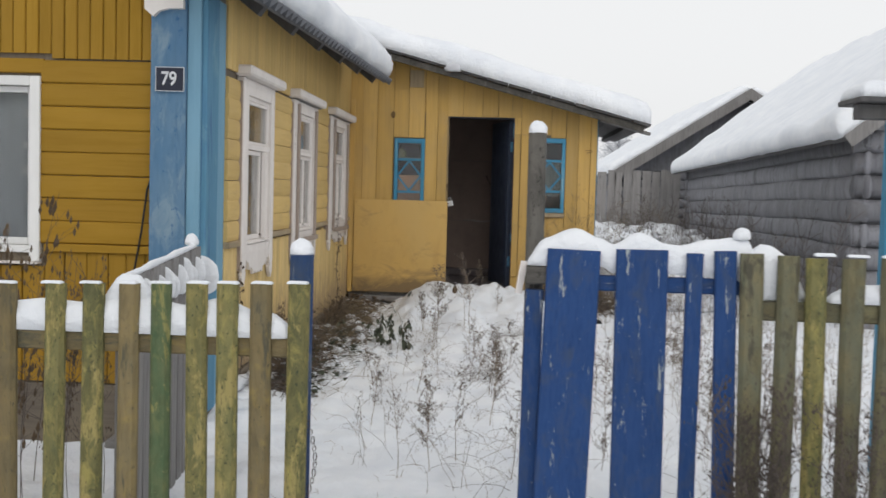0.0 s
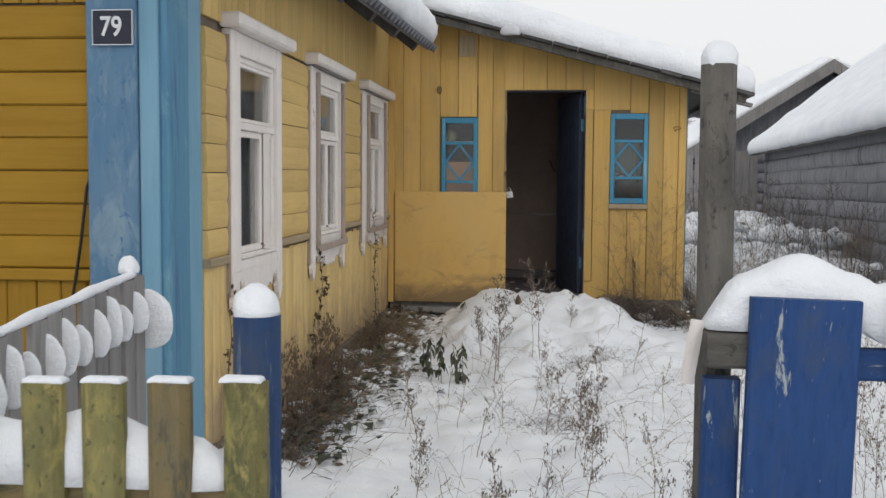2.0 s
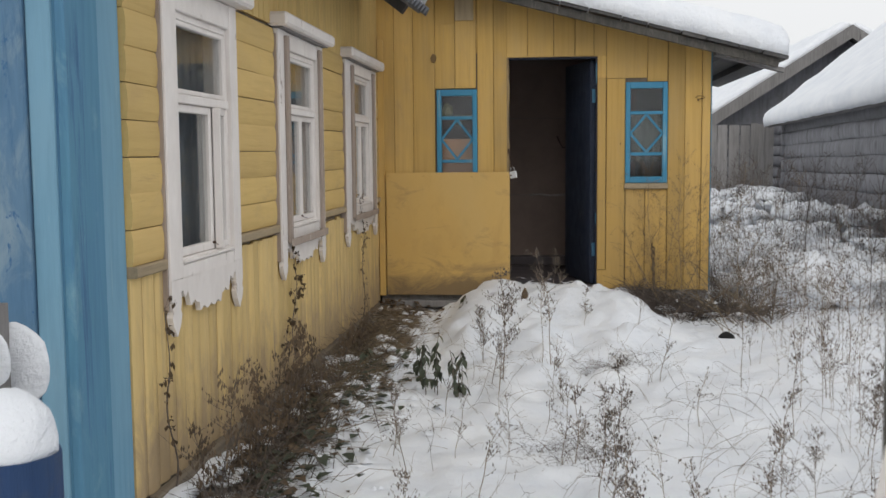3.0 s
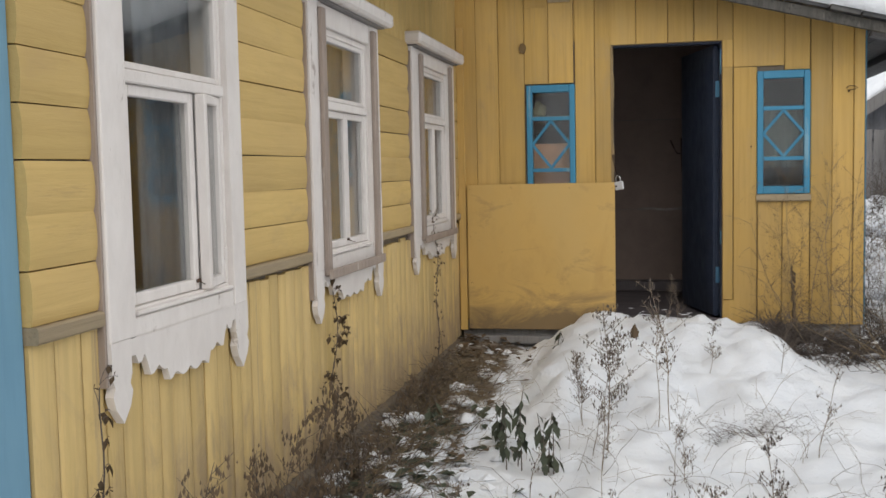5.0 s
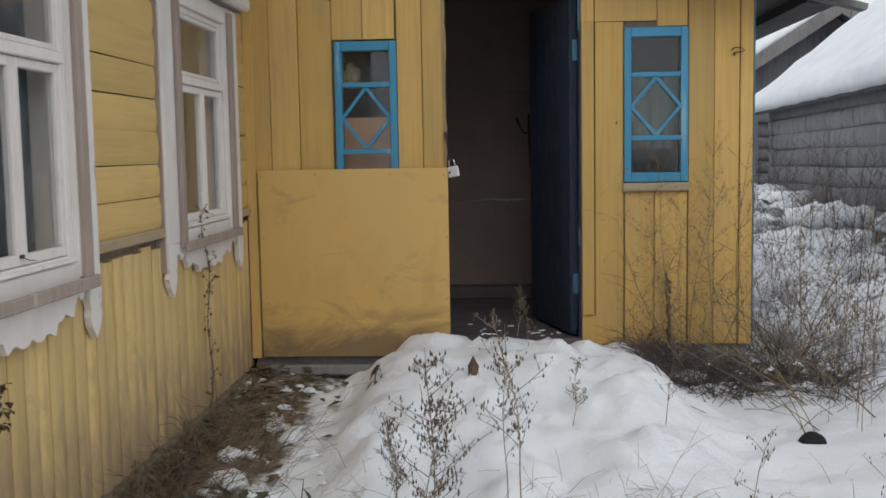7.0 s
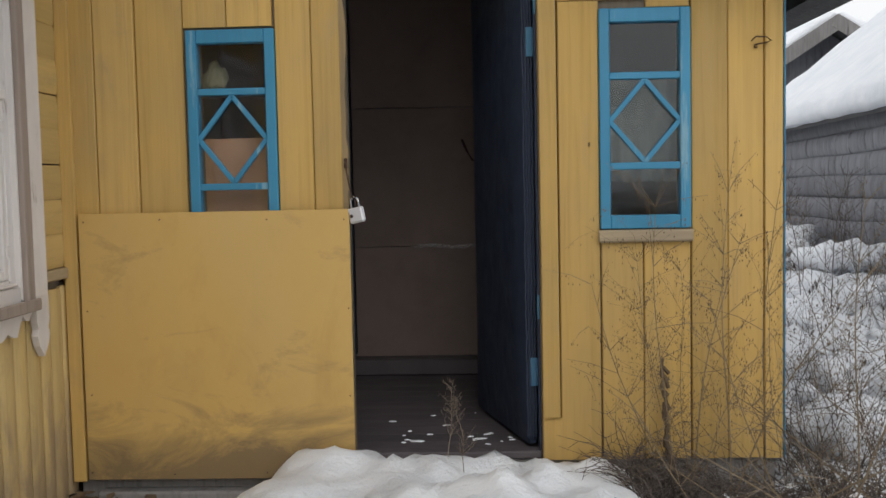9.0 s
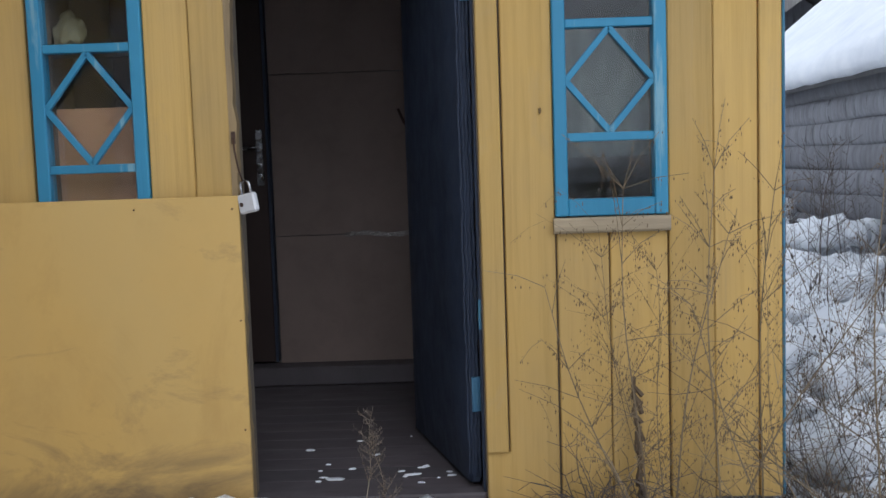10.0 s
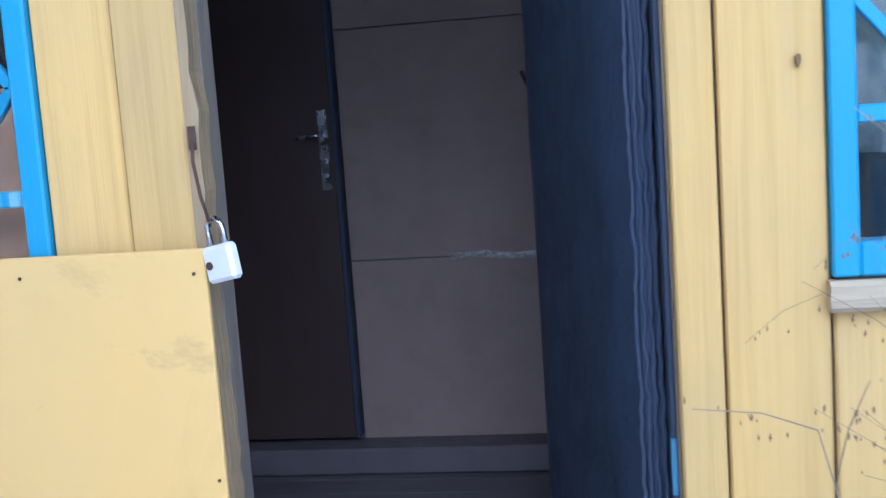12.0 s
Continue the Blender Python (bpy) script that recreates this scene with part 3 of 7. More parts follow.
def wall_front():
    bm = bmesh.new()
    holes = [(-4.15, -3.30, 1.03, 2.03)]
    for u0, u1, z0, z1 in cells(-7.8, WX - 0.02, holes, (-0.3, 2.9)):
        box(bm, u0, u1, FY, FY + 0.22, z0, z1)
    # same dark carcass, shade coloured in behind the street boarding
    wall = tagged(part("wall_south", bm, rough_plinth_gap_shade, None), "golden yellow boarded street wall of the wooden house", "wall", kind="structure")
    rng = random.Random(8)
    for k in range(8):
        z = 1.045 + k * PITCH
        for a, b in ((-3.235, -2.515), (-7.7, -4.22)):
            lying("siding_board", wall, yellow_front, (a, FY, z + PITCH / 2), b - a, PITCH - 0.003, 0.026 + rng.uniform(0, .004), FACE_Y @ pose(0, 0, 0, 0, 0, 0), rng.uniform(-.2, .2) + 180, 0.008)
    x = -7.7
    while x < -2.53:
        w = 0.082 if x > -4.4 else 0.11
        low = 2.205 if x > -3.24 or x < -4.3 else 2.235
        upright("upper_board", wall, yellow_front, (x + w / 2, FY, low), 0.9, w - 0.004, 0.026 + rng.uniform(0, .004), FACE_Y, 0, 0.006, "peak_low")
        x += w
    x = -7.7
    while x < -2.53:
        w = rng.uniform(0.11, 0.15)
        top = 0.90 if -4.25 < x + w / 2 < -3.2 else 1.0
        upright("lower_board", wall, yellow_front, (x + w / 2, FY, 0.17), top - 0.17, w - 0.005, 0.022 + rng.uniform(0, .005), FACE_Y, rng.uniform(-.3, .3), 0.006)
        x += w
    lying("belt_board", wall, yellow_front, (-3.2, FY, 1.02), 0.69, 0.05, 0.05, FACE_Y, 180)
    lying("head_board", wall, yellow_front, (-4.3, FY, 2.155), 1.08, 0.09, 0.028, FACE_Y, 180)
    lying("plinth_board", wall, rough_plinth_gap_shade, (-7.7, FY - 0.005, -0.09), 5.2, 0.50, 0.03, FACE_Y, 180, 0.008, "grey plinth board")
    # gable above
    v = [(-7.8, FY, 2.9), (WX - 0.02, FY, 2.9), (-5.0, FY, 5.05), (-7.8, FY + .2, 2.9), (WX - 0.02, FY + .2, 2.9), (-5.0, FY + .2, 5.05)]
    put("gable", mesh_from("gable", v, [(0, 1, 2), (5, 4, 3), (0, 3, 4, 1), (1, 4, 5, 2), (2, 5, 3, 0)]), yellow_front, wall)
    return wall


wall_south = wall_front()
tagged(part("wall_west", boxes((-7.8, -7.6, FY + .22, 15.8, -.3, 2.9)), yellow_side, None), "far side wall of the wooden house", "wall", kind="structure")
tagged(part("wall_north", boxes((-7.8, WX - .22, 15.8, 16.0, -.3, 2.9)), yellow_side, None), "rear wall of the wooden house", "wall", kind="structure")
tagged(part("floor", boxes((-7.6, WX - .22, FY + .22, 15.8, .1, .3)), floor_paint, None), "dark floor inside the house", "floor", kind="structure")
# ceiling and added partition take the indoor shade as their colour
tagged(part("ceiling", boxes((-7.6, WX - .22, FY + .22, 15.8, 2.5, 2.62)), room_shade, None), "ceiling inside the house, coloured dark for the dim room", "ceiling", kind="structure")
tagged(part("wall_room", boxes((-4.6, -4.5, FY + .22, 15.8, .3, 2.5)), room_shade, None), "plain added partition wall inside the house, coloured dark for the dim room", "wall", kind="structure")


def corner_post():
    t = thing("corner_post", (-2.3, 7.0, 0.0), "peeling sky-blue boarded corner casing of the house", "corner trim", kind="structure")
    def strip(name, x, y, w, face, thick, mat, z0=0.0, z1=2.62):
        return upright(name, t, mat, (x + 2.3, y - 7.0, z0), z1 - z0, w, thick, face, 0, 0.006)
    part("core", boxes((-.205, .105, -.0, .455, .0, 2.62)), blue_corner, t)
    strip("front_board", -2.40, 7.0, 0.222, FACE_Y, 0.035, blue_slate)
    strip("front_strip", -2.245, 7.0, 0.085, FACE_Y, 0.018, blue_pale)
    strip("side_board", -2.195, 7.13, 0.255, FACE_X, 0.030, blue_corner)
    strip("side_strip", -2.195, 7.36, 0.20, FACE_X, 0.018, blue_pale)
    # carved drop at the head
    prof = [(-.24, 2.62), (-.24, 2.50), (-.21, 2.475), (-.185, 2.455), (-.15, 2.49), (-.09, 2.505), (0.0, 2.505), (0.0, 2.62)]
    v = [(x, -0.075, z) for x, z in prof] + [(x, -0.036, z) for x, z in prof]
    n = len(prof)
    f = [tuple(range(n)), tuple(range(2 * n - 1, n - 1, -1))] + [(i, n + i, n + (i + 1) % n, (i + 1) % n) for i in range(n)]
    put("carved_drop", mesh_from("carved_drop", v, f), white_paint, t, "pale carved drop ornament")
    return t


corner_post()


def carved_apron(parent, y0, y1, z1, deep, x, material, seed):
    """A fretted board with scallops under the sill, from y0 to y1."""
    prof, n = [], 44
    for i in range(n + 1):
        u = i / n
        m = min(u, 1 - u) * 2
        if m < 0.13:
            d = 0.30
        elif m < 0.30:
            d = 0.42 + 0.10 * math.sin(m * 50)
        elif m < 0.62:
            d = 0.62 + 0.14 * abs(math.sin(m * 14))
        else:
            d = 0.86 + 0.14 * abs(math.cos((m - 0.62) * 12))
        prof.append((y0 + (y1 - y0) * u, z1 - deep * d))
    pts = prof + [(y1, z1), (y0, z1)]
    v = [(x, a, b) for a, b in pts] + [(x + 0.022, a, b) for a, b in pts]
    k = len(pts)
    m = n + 1
    bm = bmesh.new()
    vs = [bm.verts.new(p) for p in v]
    top = [bm.verts.new((xx, a, z1)) for xx in (x, x + 0.022) for a, _ in prof]
    for i in range(n):
        bm.faces.new((vs[i], vs[i + 1], top[i + 1], top[i]))
        bm.faces.new((vs[k + i + 1], vs[k + i], top[m + i], top[m + i + 1]))
        bm.faces.new((vs[i + 1], vs[i], vs[k + i], vs[k + i + 1]))
    return part("carved_apron", bm, material, parent, "scalloped white fretwork apron")


def drip(parent, y, z, w, x, material):
    """The pointed, notched end of a casing board."""
    prof = [(-w / 2, 0.0), (-w / 2, -.10), (-w * .38, -.125), (-w * .5, -.15), (-w * .36, -.19), (0, -.235), (w * .36, -.19), (w * .5, -.15), (w * .38, -.125), (w / 2, -.10), (w / 2, 0)]
    n = len(prof)
    v = [(x, y + a, z + b) for a, b in prof] + [(x + .026, y + a, z + b) for a, b in prof]
    f = [tuple(range(n))[::-1], tuple(range(n, 2 * n))] + [(i, (i + 1) % n, n + (i + 1) % n, n + i) for i in range(n)]
    return put("carved_drip", mesh_from("carved_drip", v, f), material, parent, "pointed carved casing end")


def side_window(number, a, b, ca, cb, strips, cap_a, cap_b, rise, mid, seed):
    """Carved white window on the side wall; the opening runs a to b, its casing ca to cb, set higher by rise."""
    label = ["white wooden window with a wide carved casing and an open pane", "white wooden window with peeling grey casing and carved apron", "narrow white wooden window with peeling casing beside the porch"][number - 1]
    z0w, z1w, bar = WZ0 + rise, WZ1 + rise * .6, TRANSOM + rise
    c = (a + b) / 2
    t = thing(f"window_{number}", (WX, c, z0w), label, "window", kind="structure")
    o = Matrix.Translation((-WX, -c, -z0w))
    def add(name, dims, mat=white_paint, lab="", bev=0.004, parent=t):
        bm = bmesh.new()
        for d in dims:
            box(bm, *d, m=o)
        return part(name, bm, mat, parent, lab, bevel=bev)
    fx = WX + 0.032
    head = 2.195
    low = 0.965 + rise
    add("casing_board", [(WX, fx + .022, ca, a, low, head)])
    add("casing_board", [(WX, fx + .022, b, cb, low, head)])
    for y in (ca - .0135, cb + .0015):
        add("casing_edge", [(WX, fx + .012, y, y + .012, low - .12, head - .03)], casing_wood, "bare weathered edge of the casing", .002)
    add("head_board", [(WX, fx + .018, a + .002, b - .002, z1w, head - .002)])
    if number == 1:
        add("cap", [(WX + .001, WX + .125, cap_a, cap_b, head + .002, head + .075)], bev=0.014)
    else:
        add("cap", [(WX + .001, WX + .125, cap_a, cap_b, head + .010, head + .085)], bev=0.014)
        add("cap_moulding", [(WX + .002, WX + .085, cap_a + .05, cap_b - .05, head + .0005, head + .0095)], gray_wood)
    if strips:
        for ya, yb in ((a - .055, a + .002), (b - .002, b + .058)):
            add("inner_strip", [(fx + .0225, fx + .045, ya, yb, low - .025, head - .03)], casing_wood, "bare grey-brown inner strip")
        add("sill_board", [(fx + .0455, fx + .062, a - .058, b + .070, low - .040, low + .004)], casing_wood, "weathered grey-brown sill board")
    add("bottom_board", [(WX, fx + .016, a + .002, b - .002, low - .03, z0w)])
    carved_apron(t, ca + .10 - c, cb - .10 - c, low - .001 - z0w, 0.165, fx - WX - .001, white_paint, seed)
    drip(t, ca + .055 - c, low - z0w + .002, 0.11, fx - WX - .004, white_paint)
    drip(t, cb - .055 - c, low - z0w + .002, 0.11, fx - WX - .004, white_paint)
    # sashes set back in the opening
    sx = WX + 0.008
    fw = .024 if number == 1 else .066
    add("frame", [(sx - .225, sx + .022, a, a + fw, z0w, z1w), (sx - .225, sx + .022, b - fw * .7, b, z0w, z1w), (sx - .225, sx + .022, a + fw, b - fw * .7, z1w - .03, z1w), (sx - .225, sx + .03, a + fw, b - fw * .7, z0w, z0w + .026)])
    add("transom", [(sx - .025, sx + .034, a + fw * .6, b - fw * .5, bar - .012, bar + .026)])
    add("drip_rail", [(sx - .02, sx + .048, a + fw * .7, b - fw * .6, z0w + .004, z0w + .018)])
    ya, yb = a + fw + .001, b - fw * .7 - .001
    def sash(y0, y1, z0, z1, w):
        s = add("sash", [(sx - .018, sx + .018, y0, y0 + w, z0, z1), (sx - .018, sx + .018, y1 - w, y1, z0, z1), (sx - .018, sx + .018, y0 + w, y1 - w, z0, z0 + w * 1.05), (sx - .018, sx + .018, y0 + w, y1 - w, z1 - w, z1)])
        p = part("pane", boxes((sx - .002 - WX, sx + .002 - WX, y0 + w - c, y1 - w - c, z0 + w - z0w, z1 - w - z0w)), glass, s)
        p.visible_shadow = False
        return s
    sash(ya, yb, bar + .028, z1w - .031, .022)
    sash(ya, mid - .001, z0w + .028, bar - .014, .034)
    leaf_ob = sash(mid + .001, yb, z0w + .028, bar - .014, .032)
    if number == 1:
        h = Matrix.Translation((sx + .018 - WX, yb - c, 0))
        leaf_ob.matrix_basis = h @ pose(0, 0, 0, 0, 0, 11) @ h.inverted()
    for z in (z0w + .11, bar - .13):
        add("hinge", [(sx + .0185, sx + .024, yb - .014, yb + .012, z, z + .042)], white_paint, "small painted iron hinge", 0.001)
    add("catch", [(sx + .0185, sx + .026, mid - .028, mid - .006, z0w + .052, z0w + .064)], iron, "small iron catch", 0.001)
    round_bar("hook", [(sx + .022 - WX, mid - .02 - c, .058), (sx + .036 - WX, mid - .005 - c, .046), (sx + .036 - WX, mid + .05 - c, .040)], .002, .0015, iron, t, 5, "bent wire window hook")
    return t


side_window(1, *SIDE_WINDOWS[0], 7.785, 8.75, False, 7.72, 8.84, 0.0, 8.418, 3)
side_window(2, *SIDE_WINDOWS[1], 9.53, 10.66, True, 9.47, 10.74, .022, 10.12, 4)
side_window(3, *SIDE_WINDOWS[2], 11.44, 12.75, True, 11.39, 12.81, .045, 12.15, 6)


def front_window():
    a, b = -4.15, -3.30
    t = thing("window_4", ((a + b) / 2, FY, 1.03), "plain white street window with a lace curtain", "window", kind="structure")
    o = Matrix.Translation((-(a + b) / 2, -FY, -1.03))
    def add(name, dims, mat=white_smooth, lab="", bev=0.004):
        bm = bmesh.new()
        for d in dims:
            box(bm, *d, m=o)
        return part(name, bm, mat, t, lab, bevel=bev)
    y0, y1 = FY - .045, FY - .002
    add("casing_board", [(a - .065, a, y0, y1, .93, 2.09)])
    add("casing_board", [(b, b + .065, y0, y1, .93, 2.09)])
    add("head_board", [(a, b, y0, y1, 2.03, 2.09)])
    add("bottom_board", [(a, b, y0, y1, .985, 1.03)])
    add("window_sill", [(a - .07, b + .07, FY - .085, y1, .915, .925 + .003)], white_paint)
    s = add("sash", [(a, a + .04, FY + .01, FY + .06, 1.03, 2.03), (b - .035, b, FY + .01, FY + .06, 1.03, 2.03), (a + .04, b - .035, FY + .01, FY + .06, 1.03, 1.075), (a + .04, b - .035, FY + .01, FY + .06, 1.99, 2.03), (-3.79, -3.735, FY + .008, FY + .062, 1.075, 1.99)])
    for u0, u1 in ((a + .04, -3.79), (-3.735, b - .035)):
        p = part("pane", boxes((u0 - (a + b) / 2, u1 - (a + b) / 2, .033, .037, .045, .96)), glass, s)
        p.visible_shadow = False
    return t


front_window()


def curtain(at, run, height, axis, label, material, amp=0.02, waves=9, hang=0.02):
    """A hanging cloth in folds, run metres long."""
    n = waves * 8
    v, f = [], []
    for i in range(n + 1):
        u = i / n
        off = amp * math.sin(u * waves * 2 * math.pi) + amp * .5 * noise.noise((u * 7, at[1], 1))
        for z in (0.0, height * .5, height):
            for s in (0, .0025):
                p = (off * (1.2 - .5 * z / height) + s, u * run) if axis == "y" else (u * run, off * (1.2 - .5 * z / height) + s)
                v.append((*p, z))
    for i in range(n):
        q, r = i * 6, (i + 1) * 6
        for k in (0, 2):
            f.append((q + k, r + k, r + k + 2, q + k + 2))
            f.append((q + k + 1, q + k + 3, r + k + 3, r + k + 1))
    me = mesh_from("curtain", v, f, True)
    ob = put("curtain", me, material, None)
    ob.location = at
    return tagged(ob, label, "curtain")


for (a, b), (f0, f1) in zip(SIDE_WINDOWS, ((0.42, 1.05), (0.0, 1.0), (0.0, 1.0))):
    w = b - a
    curtain((WX - .085, a + w * f0, WZ0 + .02), w * (f1 - f0), 1.04, "y", "faded grey net curtain hanging behind the window", curtain_gray, 0.006, 5)
curtain((-4.1, FY + .12, 1.06), .72, .96, "x", "grey lace curtain with pale leaf pattern", curtain_gray, 0.008, 4)

r_lace = random.Random(14)
for x in (-3.67, -3.36):
    for z in (1.32, 1.50, 1.66, 1.86):
        lv, lf = [], []
        for k in range(5):
            a = k * 1.256 + r_lace.uniform(-.3, .3)
            leaf_dir = Vector((math.cos(a), -.05, math.sin(a)))
            side = Vector((-math.sin(a), 0, math.cos(a))) * .016
            c = Vector((0, 0, 0))
            b0 = len(lv)
            L = r_lace.uniform(.035, .06)
            for dy in (0, .0015):
                lv += [c + Vector((0, dy, 0)), c + leaf_dir * L * .5 + side + Vector((0, dy, 0)), c + leaf_dir * L + Vector((0, dy, 0)), c + leaf_dir * L * .5 - side + Vector((0, dy, 0))]
            lf += [(b0, b0 + 1, b0 + 2, b0 + 3), (b0 + 7, b0 + 6, b0 + 5, b0 + 4)]
        ob = put("lace_leaf", mesh_from("lace_leaf", lv, lf), curtain_pale)
        ob.location = (x + r_lace.uniform(-.03, .03), FY + .098, z)
        tagged(ob, "pale embroidered leaf on the lace curtain", "lace", "lace leaves on the curtain")


def number_plate():
    t = thing("house_number_plate", (-2.385, 6.957, 2.08), "small dark enamel house number plate reading 79", "number plate")
    part("plate", boxes((-.085, .085, -.008, .006, -.07, .07)), plate_dark, t, bevel=.002)
    part("rim", boxes((-.088, .088, -.012, -.0085, .0705, .074), (-.088, .088, -.012, -.0085, -.074, -.0705), (-.088, -.0855, -.012, .0, -.0705, .0705), (.0855, .088, -.012, .0, -.0705, .0705)), plate_white, t, "chipped pale rim")
    cu = bpy.data.curves.new("digits", "FONT")
    cu.body, cu.size, cu.extrude, cu.align_x, cu.align_y, cu.offset = "79", 0.115, 0.0015, "CENTER", "CENTER", 0.002
    cu.materials.append(plate_white)
    d = new("digits", cu)
    d.parent = t
    d.matrix_basis = pose(-.005, -.0105, 0, 90, 0, 0)
    d.scale = (0.85, 1.0, 1.0)
    return t


number_plate()
round_cable = round_bar("wall_cable", [(-2.525, FY - .035, 1.47), (-2.545, FY - .05, 1.40), (-2.575, FY - .055, 1.15), (-2.62, FY - .06, .88), (-2.66, FY - .06, .6), (-2.69, FY - .06, .15)], .007, .007, cable_black, None, 6)
tagged(round_cable, "black cable hanging loose on the yellow wall", "cable")


# ---- main roof ----
E0, E1 = Vector((-1.87, 6.35, 2.60)), Vector((-1.60, 12.25, 2.63))
ROOF_U = (E1 - E0).normalized()
ROOF_V = Vector((-math.cos(radians(38)), 0, math.sin(radians(38))))
ROOF_V = (ROOF_V - ROOF_V.dot(ROOF_U) * ROOF_U).normalized()
ROOF_N = ROOF_V.cross(ROOF_U)
if ROOF_N.z < 0:
    ROOF_N = -ROOF_N
ROOF_M = Matrix((ROOF_U, ROOF_V, ROOF_N)).transposed().to_4x4()
ROOF_M.translation = E0


def corrugated(name, length, width, matrix, material, pitch=0.15, amp=0.028, parent=None):
    n = int(length / pitch * 8)
    v, f = [], []
    for i in range(n + 1):
        u = length * i / n
        h = amp * math.sin(2 * math.pi * u / pitch)
        for w in (0.0, width):
            v += [(u, w, h), (u, w, h - .008)]
    for i in range(n):
        q, r = i * 4, i * 4 + 4
        f += [(q, r, r + 2, q + 2), (q + 1, q + 3, r + 3, r + 1), (q, q + 1, r + 1, r), (q + 2, r + 2, r + 3, q + 3)]
    return put(name, mesh_from(name, v, f, True), material, parent, "", matrix)


RL = (E1 - E0).length
roof = thing("roof", (0, 0, 0), "corrugated grey roof of the house under thick snow", "roof", kind="structure")
corrugated("roof_sheet", RL, 4.1, ROOF_M, roofing, 0.135, 0.030, parent=roof)
corrugated("roof_sheet", 10.2, 4.2, Matrix.Translation((-8.25, 16.5, 2.60)) @ Matrix((Vector((0, -1, 0)), Vector((math.cos(radians(38)), 0, math.sin(radians(38)))), Vector((-math.sin(radians(38)), 0, math.cos(radians(38)))))).transposed().to_4x4(), roofing, parent=roof)
for k in range(7):
    bm = bmesh.new()
    y = 0.45 + k * 0.9
    box(bm, y - .045, y + .045, .16, 3.9, -.14, -.058, m=ROOF_M)
    part("rafter", bm, soffit_wood, roof)
for k in range(3):
    bm = bmesh.new()
    box(bm, .02, RL - .03, .05 + k * .2, .05 + k * .2 + .17, -.056, -.036, m=ROOF_M)
    part("lath_board", bm, soffit_wood, roof)
part("wall_plate", boxes((WX - .1, WX + .02, 6.5, 12.25, 2.74, 2.84)), soffit_wood, roof)
tagged(snow_slab("roof_snow", RL + .02, 4.0, 0.23, 0.20, 0.07, 3, snow, ROOF_M @ Matrix.Translation((0, 0.055, 0.010)), None, 0.28), "thick white snow lying on the house roof", "snow", kind="structure")
tagged(snow_slab("roof_snow", 10.2, 4.1, 0.20, 0.2, 0.4, 8, snow, Matrix.Translation((-8.25, 16.5, 2.63)) @ Matrix((Vector((0, -1, 0)), Vector((math.cos(radians(38)), 0, math.sin(radians(38)))), Vector((-math.sin(radians(38)), 0, math.cos(radians(38)))))).transposed().to_4x4(), None, 0.2), "thick white snow on the far roof slope", "snow", kind="structure")
tagged(put("wall_gable", mesh_from("wall_gable", [(-7.8, 15.9, 2.9), (-2.4, 15.9, 2.9), (-5.0, 15.9, 5.05), (-7.8, 16.0, 2.9), (-2.4, 16.0, 2.9), (-5.0, 16.0, 5.05)], [(2, 1, 0), (3, 4, 5), (1, 4, 3, 0), (2, 5, 4, 1), (0, 3, 5, 2)]), gray_wood), "rear gable of the house", "wall", kind="structure")
BACK_M = ROOF_M @ Matrix.Translation((RL + .02, 1.15, 0))
corrugated("roof_sheet", 3.8, 2.95, BACK_M, roofing, parent=roof)
tagged(snow_slab("roof_snow", 3.8, 2.9, 0.20, 0.2, 0.3, 12, snow, BACK_M @ Matrix.Translation((0, 0, .03)), None, 0.2), "thick white snow on the roof behind the porch", "snow", kind="structure")

# ---- porch ----
PY = 13.0
PX0, PX1 = -2.185, 0.775
DX0, DX1, DZ0, DZ1 = -0.995, -0.205, 0.285, 2.32
P1 = (-1.625, -1.263, 1.22, 2.05)
P2 = (0.042, 0.405, 1.212, 2.092)


def porch_top(x):
    return 2.385 + 0.262 * (0.76 - x)


